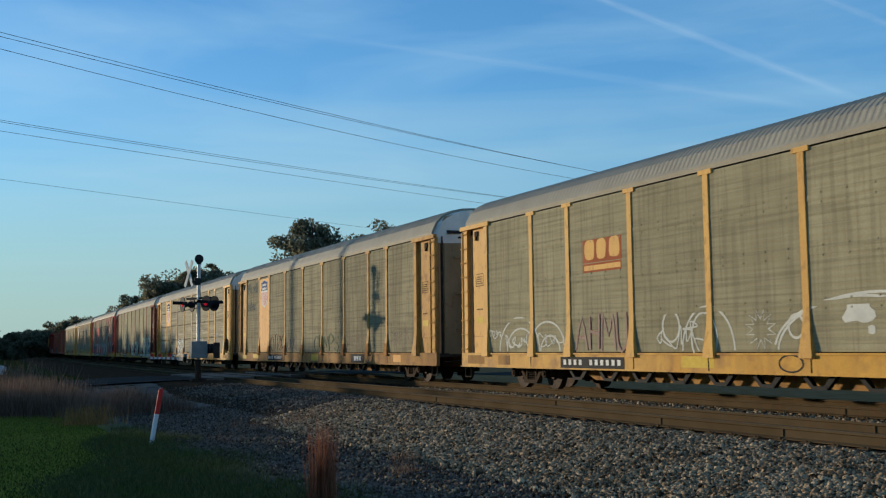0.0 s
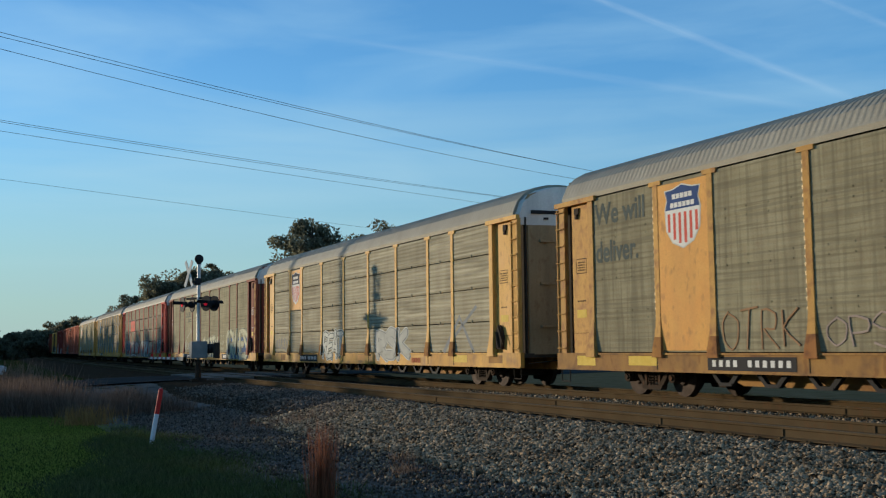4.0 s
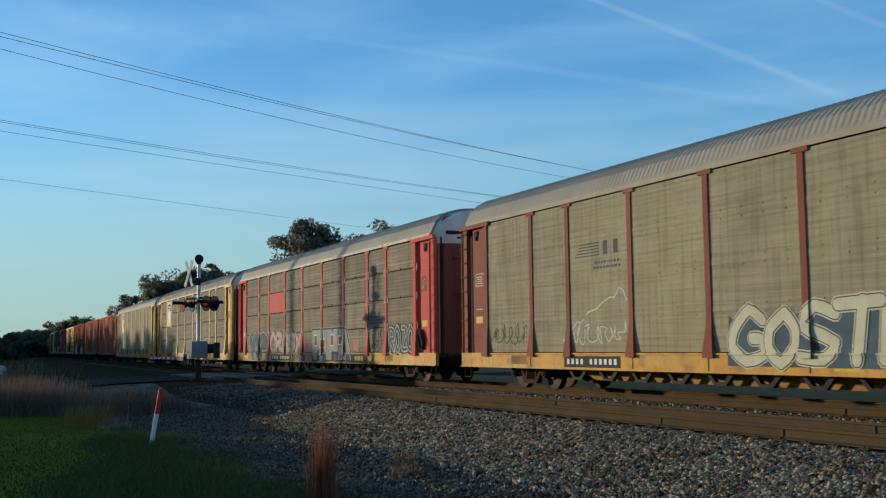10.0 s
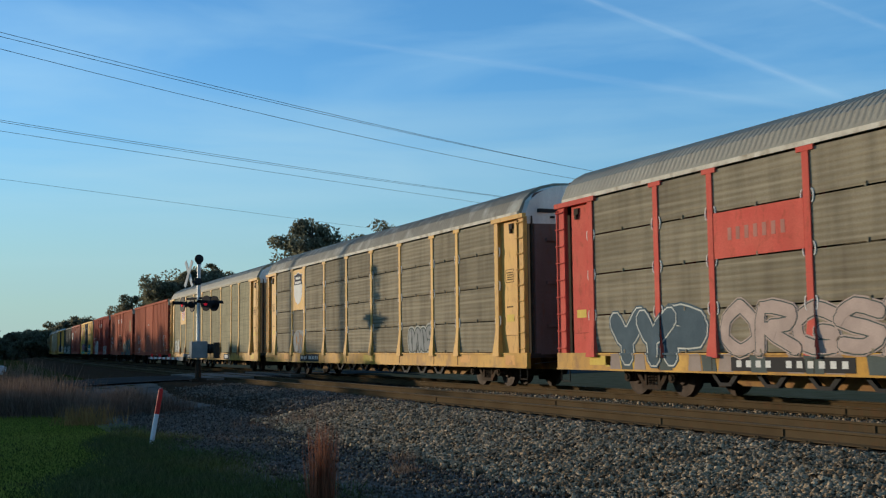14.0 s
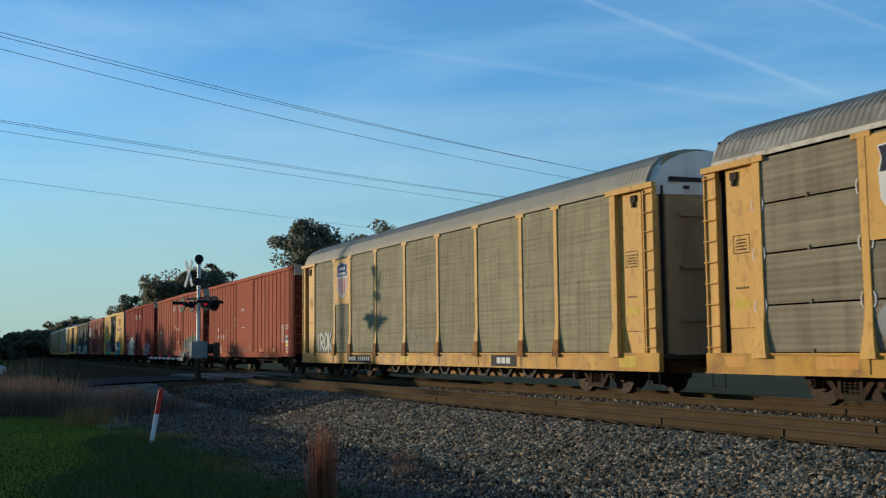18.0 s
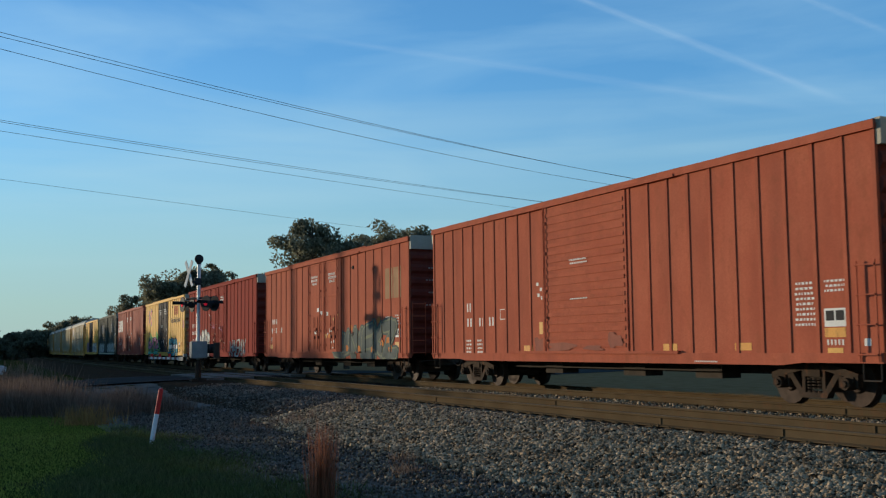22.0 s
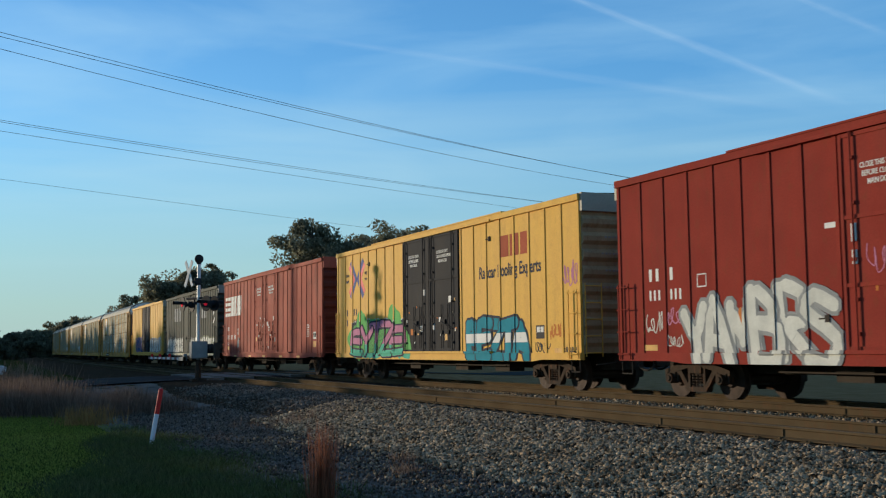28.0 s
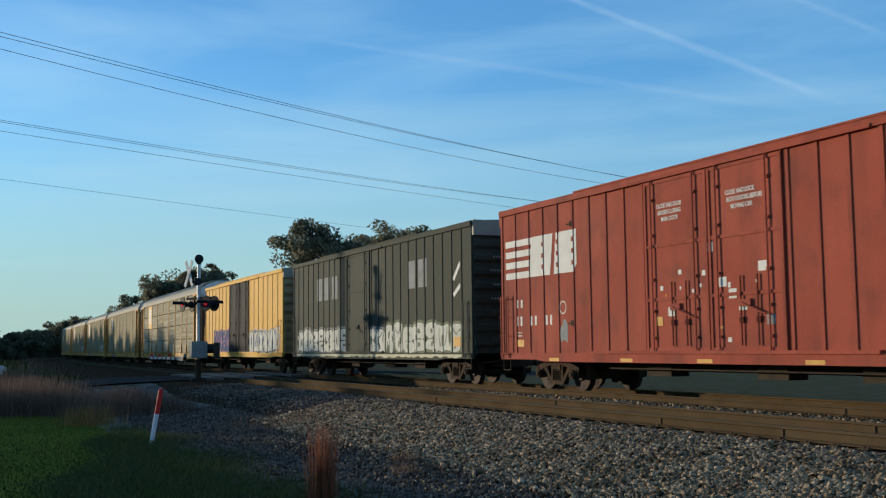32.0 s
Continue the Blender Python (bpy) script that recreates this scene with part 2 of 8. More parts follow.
M = {
    "zinc": stuff("galvanised_panel", ((0.305, 0.273, 0.168), (0.372, 0.335, 0.212)), 0.8, 0.0, 1.2, 30, 0.15, streak=0.25, stain=(0.15, 0.12, 0.08), ridge=2.4, ridge_depth=0.006, plaid=0.28, spread=0.08),
    "zinc_old": stuff("stained_galvanised_panel", ((0.285, 0.255, 0.158), (0.35, 0.315, 0.20)), 0.8, 0.0, 1.0, 30, 0.15, streak=0.5, stain=(0.11, 0.085, 0.055), ridge=2.4, ridge_depth=0.006, plaid=0.4, spread=0.12, rust=0.12),
    "sill_old": stuff("rusty_sill_paint", ((0.42, 0.23, 0.065), (0.30, 0.16, 0.06), (0.15, 0.085, 0.05)), 0.65, 0, 0.6, 30, 0.1, streak=0.5, stain=(0.14, 0.075, 0.045), rust=0.5),
    "soil_stone": stuff("dull_dirty_stone", ((0.10, 0.082, 0.066), (0.16, 0.13, 0.105)), 0.95, 0, 2, 60, 0.3, 0.01, spread=0.6, island=True, spec=0.0),
    "end_tan": stuff("dirty_tan_end", ((0.33, 0.235, 0.13), (0.40, 0.29, 0.165)), 0.8, 0, 0.8, 25, 0.1, streak=0.4, stain=(0.10, 0.075, 0.05), rust=0.3),
    # boxcar red made darker: the shade on the end walls is in the colour
    "box_end": stuff("shade_darkened_red_paint", ((0.12, 0.032, 0.024), (0.155, 0.044, 0.032)), 0.75, 0, 0.9, 25, 0.1, streak=0.4, stain=(0.06, 0.025, 0.02), rust=0.2, spec=0.05),
    "cinder": stuff("brown_cinder", ((0.25, 0.135, 0.06), (0.32, 0.18, 0.09)), 0.95, 0, 1.5, 30, 1.0, 0.04, spec=0.0),
    "zinc_ridged": stuff("ridged_panel", ((0.345, 0.305, 0.205), (0.415, 0.37, 0.258)), 0.8, 0.0, 1.0, 30, 0.15, streak=0.3, stain=(0.14, 0.11, 0.075), ridge=2.5, ridge_depth=0.016, bars=0.5, spread=0.12),
    "zinc_dark": stuff("dirty_ridged_panel", ((0.245, 0.208, 0.14), (0.305, 0.262, 0.18)), 0.8, 0.0, 0.7, 30, 0.15, streak=0.55, stain=(0.09, 0.07, 0.05), ridge=2.5, ridge_depth=0.014, bars=0.28, spread=0.15),
    "roof": stuff("roof_steel", ((0.30, 0.28, 0.222), (0.345, 0.325, 0.262)), 0.5, 0.2, 0.8, 25, 0.15, streak=0.3, stain=(0.2, 0.17, 0.13)),
    "cap": stuff("roof_end_steel", ((0.66, 0.65, 0.60), (0.74, 0.73, 0.68)), 0.55, 0.0, 1.5, 25, 0.15, streak=0.3, stain=(0.16, 0.12, 0.09)),
    "roof_dirty": stuff("mottled_roof_steel", ((0.21, 0.195, 0.155), (0.27, 0.255, 0.21), (0.44, 0.43, 0.37)), 0.6, 0.1, 0.5, 25, 0.15, streak=0.3, stain=(0.16, 0.13, 0.10)),
    "eave_pale": stuff("mottled_eave_paint", ((0.62, 0.58, 0.48), (0.68, 0.63, 0.52), (0.36, 0.30, 0.22)), 0.6, 0, 1.2, 25, 0.1, streak=0.3, stain=(0.2, 0.15, 0.1)),
    "end_grey": stuff("end_door_steel", ((0.135, 0.092, 0.084), (0.18, 0.125, 0.112)), 0.7, 0, 0.8, 25, 0.15, streak=0.4, stain=(0.07, 0.055, 0.045), rust=0.4),
    "yellow_label": stuff("yellow_label_paint", ((0.66, 0.46, 0.06), (0.60, 0.40, 0.05)), 0.5, 0, 9, 60, 0.05, streak=0.1),
    # steel clips, with the sun's yellow-white glint in their base colour
    "glint": stuff("clip_steel_with_glint", ((0.50, 0.40, 0.24), (0.34, 0.27, 0.16)), 0.45, 0.4, 8, 40, 0.1),
    # gold tone of sunlit post metal, put in as colour
    "foil_glint": stuff("gold_sun_glint", ((0.46, 0.27, 0.07), (0.34, 0.19, 0.055)), 0.6, 0.25, 1.8, 9, 0.8, 0.02),
    "yellow": stuff("yellow_paint", ((0.66, 0.36, 0.09), (0.72, 0.42, 0.115)), 0.5, 0, 1.5, 30, 0.1, streak=0.25, stain=(0.32, 0.15, 0.05), rust=0.32, spread=0.08),
    "yellow_old": stuff("faded_yellow_paint", ((0.52, 0.28, 0.07), (0.58, 0.33, 0.095), (0.34, 0.16, 0.06)), 0.55, 0, 1.5, 30, 0.1, streak=0.3, stain=(0.26, 0.12, 0.05), rust=0.3, spread=0.08),
    "foot_rust": stuff("rusty_post_foot", ((0.44, 0.22, 0.065), (0.30, 0.135, 0.05), (0.15, 0.07, 0.04)), 0.8, 0, 1.6, 30, 0.2, streak=0.5, stain=(0.10, 0.045, 0.03), rust=0.6, spread=0.2),
    "end_red": stuff("dull_red_end", ((0.25, 0.075, 0.062), (0.30, 0.095, 0.075)), 0.8, 0, 0.8, 25, 0.15, streak=0.4, stain=(0.10, 0.05, 0.04), rust=0.3, spec=0.05),
    "orange": stuff("orange_paint", ((0.66, 0.30, 0.06), (0.70, 0.36, 0.09)), 0.5, 0, 1.5, 30, 0.1, streak=0.3, stain=(0.3, 0.15, 0.06), rust=0.4),
    "sill": stuff("sill_paint", ((0.64, 0.35, 0.055), (0.56, 0.29, 0.05), (0.33, 0.165, 0.05)), 0.5, 0, 0.7, 30, 0.1, streak=0.4, stain=(0.2, 0.1, 0.05), rust=0.25),
    "maroon": stuff("brown_red_paint", ((0.24, 0.075, 0.05), (0.29, 0.10, 0.065)), 0.55, 0, 1.5, 30, 0.1, streak=0.3, stain=(0.1, 0.05, 0.035), rust=0.3, spread=0.08, spec=0.05),
    "red": stuff("red_paint", ((0.62, 0.10, 0.075), (0.66, 0.14, 0.10)), 0.6, 0, 1.5, 30, 0.1, streak=0.25, stain=(0.3, 0.08, 0.05), rust=0.3, spread=0.05, spec=0.05),
    "box_red": stuff("boxcar_red_paint", ((0.385, 0.101, 0.056), (0.44, 0.128, 0.072)), 0.75, 0, 0.9, 25, 0.1, streak=0.4, stain=(0.18, 0.06, 0.04), rust=0.2, spec=0.05),
    "box_dirty": stuff("dirty_boxcar_red_paint", ((0.39, 0.092, 0.058), (0.345, 0.08, 0.052), (0.26, 0.072, 0.05)), 0.6, 0, 0.5, 25, 0.1, streak=0.4, stain=(0.10, 0.04, 0.03), rust=0.2, spec=0.05),
    "box_brown": stuff("boxcar_brown_paint", ((0.245, 0.036, 0.025), (0.285, 0.047, 0.032)), 0.75, 0, 0.9, 25, 0.1, streak=0.25, stain=(0.14, 0.045, 0.035), rust=0.2, spec=0.05),
    "box_yellow": stuff("boxcar_yellow_paint", ((0.70, 0.39, 0.072), (0.74, 0.43, 0.088)), 0.5, 0, 0.9, 25, 0.1, streak=0.22, stain=(0.33, 0.18, 0.065), rust=0.12, spec=0.05),
    "box_green": stuff("boxcar_green_paint", ((0.050, 0.060, 0.048), (0.068, 0.078, 0.062)), 0.6, 0, 0.9, 25, 0.1, streak=0.35, stain=(0.06, 0.055, 0.04), rust=0.3, spec=0.05),
    "door_black": stuff("black_door_paint", ((0.019, 0.020, 0.023), (0.029, 0.030, 0.033)), 0.6, 0, 1.2, 25, 0.1, streak=0.3, stain=(0.035, 0.03, 0.025), spec=0.05),
    "white": stuff("white_paint", ((0.74, 0.73, 0.68), (0.66, 0.65, 0.60)), 0.6, 0, 2, 30, 0.05, streak=0.1, stain=(0.4, 0.36, 0.3)),
    "dull_print": stuff("dull_white_stencil", ((0.34, 0.31, 0.29), (0.25, 0.22, 0.20)), 0.7, 0, 2, 30, 0.05),
    "black": stuff("black_paint", ((0.02, 0.02, 0.022), (0.035, 0.034, 0.033)), 0.6, 0, 2, 30, 0.1),
    "iron": stuff("dirty_cast_iron", ((0.040, 0.028, 0.020), (0.064, 0.045, 0.032)), 0.8, 0.1, 4, 40, 0.3, rust=0.5),
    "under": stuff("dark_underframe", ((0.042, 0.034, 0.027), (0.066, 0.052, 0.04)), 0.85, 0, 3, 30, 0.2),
    "tread": stuff("worn_wheel_steel", ((0.066, 0.042, 0.030), (0.046, 0.031, 0.023)), 0.6, 0.1, 6, 40, 0.1),
    "rail_top": stuff("dull_rail_head", ((0.15, 0.115, 0.075), (0.20, 0.155, 0.105)), 0.6, 0.2, 3, 30, 0.05, spec=0.02),
    "rail": stuff("rusty_rail", ((0.088, 0.062, 0.035), (0.115, 0.082, 0.047)), 0.9, 0.1, 1.2, 60, 0.3, rust=0.2, coords="Object", spec=0.0),
    "tie": stuff("weathered_tie_wood", ((0.07, 0.055, 0.045), (0.11, 0.09, 0.07)), 0.9, 0, 3, 40, 0.5, spread=0.25, spec=0.0),
    "ballast": stuff("ballast_bed", ((0.050, 0.035, 0.023), (0.078, 0.055, 0.036)), 0.95, 0, 4, 30, 1.0, 0.06, spec=0.0),
    "stone": stuff("ballast_stone", ((0.20, 0.140, 0.086), (0.32, 0.238, 0.150)), 0.9, 0, 2, 60, 0.3, 0.01, spread=0.9, island=True, spec=0.0),
    "ground": stuff("ground_grass", ((0.034, 0.046, 0.008), (0.040, 0.044, 0.012), (0.044, 0.034, 0.018)), 0.95, 0, 0.35, 14, 1.0, 0.05, spec=0.0),
    "asphalt": stuff("asphalt", ((0.052, 0.047, 0.044), (0.070, 0.064, 0.058)), 0.9, 0, 0.6, 60, 0.4, 0.006, spec=0.0),
    "panel": stuff("crossing_panel", ((0.13, 0.115, 0.10), (0.18, 0.16, 0.14)), 0.9, 0, 2, 40, 0.3),
    "steel": stuff("bright_mast_steel", ((0.55, 0.55, 0.54), (0.62, 0.62, 0.61)), 0.4, 0.6, 2, 40, 0.05),
    "grey_box": stuff("grey_case_paint", ((0.25, 0.25, 0.24), (0.30, 0.30, 0.285)), 0.7, 0.0, 3, 30, 0.05, streak=0.1),
    "bark": stuff("bark", ((0.05, 0.04, 0.03), (0.09, 0.07, 0.05)), 0.95, 0, 3, 20, 0.8, 0.03),
    "leaf": stuff("green_leaves", ((0.150, 0.146, 0.094), (0.195, 0.184, 0.120)), 0.7, 0, 0.4, 10, 0.1, spread=0.4, island=True, thin=0.6),
    "leaf_autumn": stuff("autumn_leaves", ((0.19, 0.15, 0.082), (0.235, 0.18, 0.102)), 0.75, 0, 0.4, 10, 0.1, spread=0.5, island=True, thin=0.45),
    "blade": stuff("grass_blades", ((0.20, 0.235, 0.038), (0.25, 0.27, 0.052)), 0.8, 0, 0.5, 10, 0.1, spread=0.4, island=True, thin=0.45),
    # darker green than the lawn: carries the shade of the near verge
    "grass_shade": stuff("shade_coloured_grass", ((0.088, 0.11, 0.036), (0.108, 0.112, 0.052)), 0.9, 0, 1.5, 10, 0.1, spread=0.5, island=True, thin=0.3, spec=0.0),
    "dry": stuff("dry_grass", ((0.25, 0.098, 0.055), (0.30, 0.13, 0.075)), 0.9, 0, 2, 10, 0.1, spread=0.4, island=True, thin=0.45),
    "dry_dull": stuff("dry_weeds", ((0.17, 0.115, 0.085), (0.22, 0.155, 0.115)), 0.9, 0, 2, 10, 0.1, spread=0.5, island=True, thin=0.45, spec=0.0),
    "straw": stuff("straw_grass", ((0.30, 0.17, 0.06), (0.36, 0.215, 0.085)), 0.9, 0, 2, 10, 0.1, spread=0.4, island=True, thin=0.4, spec=0.0),
    "soil": stuff("trodden_soil", ((0.145, 0.118, 0.102), (0.205, 0.172, 0.150), (0.085, 0.07, 0.056)), 0.95, 0, 0.8, 30, 0.8, 0.03, spec=0.0),
    "wire": stuff("cable_black", ((0.10, 0.075, 0.075), (0.13, 0.10, 0.095)), 0.6, 0, 2, 30, 0.05),
    "pole": stuff("pole_wood", ((0.12, 0.095, 0.07), (0.17, 0.135, 0.10)), 0.9, 0, 2, 30, 0.4),
    "marker_red": stuff("marker_red", ((0.62, 0.03, 0.025), (0.66, 0.05, 0.04)), 0.45, 0, 3, 30, 0.05),
    "marker_white": stuff("marker_white", ((0.75, 0.75, 0.76), (0.70, 0.70, 0.72)), 0.45, 0, 3, 30, 0.05, streak=0.1),
    "lens_dark": stuff("dark_red_lens", ((0.10, 0.01, 0.012), (0.13, 0.012, 0.015)), 0.5, 0, 3, 30, 0.02),
    "chevron_blue": stuff("chevron_blue_paint", ((0.05, 0.075, 0.23), (0.065, 0.09, 0.26)), 0.6, 0, 3, 30, 0.05),
    "lens_lit": glow("lit_red_lens", (0.9, 0.02, 0.05), 0.22),
}
for k, c in {"g_white": (0.66, 0.66, 0.58), "g_cream": (0.62, 0.60, 0.42), "g_grey": (0.30, 0.31, 0.30), "g_teal": (0.03, 0.20, 0.25), "g_pink": (0.55, 0.22, 0.33), "g_green": (0.15, 0.48, 0.13),
             "g_orange": (0.60, 0.20, 0.05), "g_dark": (0.045, 0.05, 0.07), "g_blue": (0.05, 0.09, 0.22), "g_moss": (0.20, 0.22, 0.14), "g_slate": (0.10, 0.12, 0.11), "g_salmon": (0.50, 0.22, 0.17),
             "g_tan": (0.36, 0.21, 0.11), "g_rust": (0.40, 0.12, 0.05), "g_mint": (0.10, 0.50, 0.33), "g_ash": (0.36, 0.37, 0.34), "g_rose": (0.52, 0.40, 0.34), "g_steel": (0.085, 0.125, 0.15), "g_dusty": (0.38, 0.30, 0.25), "g_aqua": (0.015, 0.25, 0.32), "g_silver": (0.50, 0.50, 0.44), "g_blue_pale": (0.09, 0.15, 0.27)}.items():
    M[k] = stuff("spray_" + k[2:], (c, tuple(v * 0.82 for v in c)), 0.7, 0, 2.5, 30, 0.05, streak=0.2, stain=tuple(v * 0.5 for v in c))


# ---- ground, one sheet out to the horizon ----
def smooth(a, b, v):
    k = min(1.0, max(0.0, (v - a) / (b - a)))
    return k * k * (3 - 2 * k)


ROAD_X, ROAD_SLOPE = -50.2, -0.5     # the road's middle at y = 9.4, and how it slants


def road_mid(y):
    return ROAD_X + ROAD_SLOPE * (y - 9.4)


def ground_z(x, y):
    v = y - bend(x)
    up = smooth(6.9, 9.9, v) * (1 - smooth(18.4, 21.5, v))
    z = -0.66 + 0.42 * up + 0.05 * noise.noise((x * 0.15, y * 0.15, 0.0))
    on_road = 1 - smooth(3.6, 8.0, abs(x - road_mid(y)) * 0.9)
    rise = smooth(-6.0, 8.5, v) * (1 - smooth(19.0, 34.0, v))
    z_road = -0.60 + 0.52 * rise
    return z + (z_road - 0.07 - z) * on_road


def steps(*spans):
    out = []
    for a, b, n in spans:
        out += [a + (b - a) * i / n for i in range(n)]
    return out + [spans[-1][1]]


gx = steps((-3000, -400, 10), (-400, -120, 28), (-120, -70, 25), (-70, -5, 110), (-5, 60, 30), (60, 3000, 10))
gy = steps((-3000, -100, 10), (-100, -10, 18), (-10, 24, 100), (24, 80, 28), (80, 3000, 12))
gv = [(x, y, ground_z(x, y)) for x in gx for y in gy]
ny = len(gy)
gf = [(i * ny + j, (i + 1) * ny + j, (i + 1) * ny + j + 1, i * ny + j + 1) for i in range(len(gx) - 1) for j in range(ny - 1)]
tagged(new("ground", raw("ground", gv, gf, M["ground"], True)), "dark green grassy ground beside the railway", "ground", kind="structure")


def strip(name, v0, v1, x0, x1, lift, material, label, category, sub=1):
    """A band along the tracks that follows the ground."""
    xs = steps((x0, -60, int((-60 - x0) / 4)), (-60, x1, int((x1 + 60) / 0.8)))
    vs = [v0 + (v1 - v0) * j / sub for j in range(sub + 1)]
    verts = [(x, v + bend(x), ground_z(x, v + bend(x)) + lift(v)) for x in xs for v in vs]
    k = sub + 1
    faces = [(i * k + j, (i + 1) * k + j, (i + 1) * k + j + 1, i * k + j + 1) for i in range(len(xs) - 1) for j in range(sub)]
    return tagged(new(name, raw(name, verts, faces, material, True)), label, category, kind="structure")


strip("ballast_bed", 7.6, 32.0, -420, 60, lambda v: 0.03 * smooth(7.6, 8.2, v) * (1 - smooth(31, 32, v)) + 0.004, M["ballast"], "grey crushed stone bed under two railway tracks", "ballast", 40)

strip("soil_strip", 3.4, 8.0, -44, -6, lambda v: 0.006, M["soil"], "dark bare soil beside the lawn", "soil", 8)

strip("cinder_strip", 17.9, 78.0, -200, 60, lambda v: 0.05, M["cinder"], "brown cinder ground behind the tracks", "ground", 24)

# road: asphalt approach and deck
ys = steps((-60, 0, 30), (0, 30, 40), (30, 90, 20))
rv, rf = [], []
for y in ys:
    for s in (-3.5, -1.2, 1.2, 3.5):
        x = road_mid(y) + s * 1.12
        rise = smooth(-6.0, 8.5, y - bend(x)) * (1 - smooth(19.0, 34.0, y - bend(x)))
        rv.append((x, y, -0.60 + 0.52 * rise + 0.012 - 0.01 * abs(s) / 3.5))
for i in range(len(ys) - 1):
    for j in range(3):
        rf.append((i * 4 + j, i * 4 + j + 1, i * 4 + 5 + j, i * 4 + 4 + j))
tagged(new("road", raw("road", rv, rf, M["asphalt"], True)), "dark grey asphalt road over the tracks", "road", kind="structure")


def road_z(x, y):
    v = y - bend(x)
    return -0.60 + 0.52 * smooth(-6.0, 8.5, v) * (1 - smooth(19.0, 34.0, v)) + 0.012


for side in (-3.55, 3.55):
    lv, lf = [], []
    yy = steps((-50, 0, 30), (0, 9.0, 20))
    for y in yy:
        for d in (-0.07, 0.07):
            x = road_mid(y) + side + d
            lv.append((x, y, road_z(x, y) + 0.004))
    for i in range(len(yy) - 1):
        lf.append((2 * i, 2 * i + 1, 2 * i + 3, 2 * i + 2))
    tagged(new("trim", raw("trim", lv, lf, M["panel"])), "worn white edge line on the asphalt road", "road line", kind="structure")

road = bpy.data.objects["road"]
for mid in (TRACK_1, TRACK_2):
    for v, w in ((mid, 1.20), (mid - 1.22, 0.72), (mid + 1.22, 0.72)):
        for k in range(4):
            x = road_mid(v) + (k - 1.5) * 2.2
            put("crossing_panel", shared(("panel", w), lambda bm: box(bm, -1.08, 1.08, -w / 2, w / 2, -0.12, 0.0), M["panel"]), road, (x, v + bend(x), -0.012), (0, 0, heading(x)), "worn pale concrete crossing panel")


# ---- rails and ties ----
RAIL = [(-0.075, -0.18), (0.075, -0.18), (0.075, -0.168), (0.012, -0.145), (0.011, -0.045), (0.036, -0.035), (0.037, -0.008), (0.028, 0.0),
        (-0.028, 0.0), (-0.037, -0.008), (-0.036, -0.035), (-0.011, -0.045), (-0.012, -0.145), (-0.075, -0.168)]


def rail(v):
    xs = steps((-420, -60, 60), (-60, 60, 40))
    n = len(RAIL)
    verts = [(x, v + bend(x) + a, z) for x in xs for a, z in RAIL]
    faces = [(i * n + j, (i + 1) * n + j, (i + 1) * n + (j + 1) % n, i * n + (j + 1) % n) for i in range(len(xs) - 1) for j in range(n)]
    ob = tagged(new("rail", raw("rail", verts, faces, M["rail"])), "rusty brown steel rail with a dull worn top", "rail", "rails of the two tracks")
    top = [(x, v + bend(x) + a, z) for x in xs for a, z in ((-0.026, 0.0005), (-0.022, 0.003), (0.022, 0.003), (0.026, 0.0005))]
    put("running_surface", raw("running_surface", top, [(i * 4 + j, i * 4 + 4 + j, i * 4 + 5 + j, i * 4 + 1 + j) for i in range(len(xs) - 1) for j in range(3)], M["rail_top"]), ob, label="dull worn running surface")
    weld = shared("weld", lambda bm: (box(bm, -0.02, 0.02, -0.03, 0.03, -0.16, -0.04), box(bm, -0.02, 0.02, -0.085, 0.085, -0.182, -0.15)), M["rail"])
    anchor = shared("tie_plate", lambda bm: (box(bm, -0.09, 0.09, -0.15, 0.15, -0.199, -0.181), box(bm, -0.05, -0.025, -0.10, -0.07, -0.182, -0.168), box(bm, 0.025, 0.05, -0.10, -0.07, -0.182, -0.168)), M["rail"])
    for x in (-12.18, -15.1, -24.3):
        put("weld_collar", weld, ob, (x + (v - 10.9) * 2.1, v + bend(x), 0))
    for k in range(48):
        x = -9.0 - 0.52 * k
        put("tie_plate", anchor, ob, (x, v + bend(x), 0))
    return ob


for mid in (TRACK_1, TRACK_2):
    for s in (-0.755, 0.755):
        rail(mid + s)

tie_box = shared("tie", lambda bm: box(bm, -0.115, 0.115, -1.3, 1.3, -0.17, 0.0), M["tie"])
for mid, name in ((TRACK_1, "empty track"), (TRACK_2, "train's track")):
    x = -9.0
    while x > -44.0:
        ob = new("railway_tie", tie_box)
        ob.matrix_basis = pose(x + random.uniform(-0.03, 0.03), mid + bend(x) + random.uniform(-0.04, 0.04), -0.195, 0, random.uniform(-0.3, 0.3), random.uniform(-1, 1))
        tagged(ob, "dark weathered wooden tie sunk in ballast", "railway tie", "ties of the " + name)
        x -= 0.52


# ---- railway cars ----
def wheelset_mesh():
    def build(bm):
        for s in (-1, 1):
            y = s * 0.755
            for r0, r1, a, b in ((0.457, 0.452, y - 0.06, y + 0.06), (0.487, 0.487, y - s * 0.06, y - s * 0.09), (0.20, 0.16, y + s * 0.06, y + s * 0.11), (0.10, 0.10, y + s * 0.11, y + s * 0.33)):
                bar(bm, (0, a, 0), (0, b, 0), r0 * 0.93, 24, r1 * 0.93)
        bar(bm, (0, -0.76, 0), (0, 0.76, 0), 0.09, 10)
    return shared("wheelset", build, M["tread"])


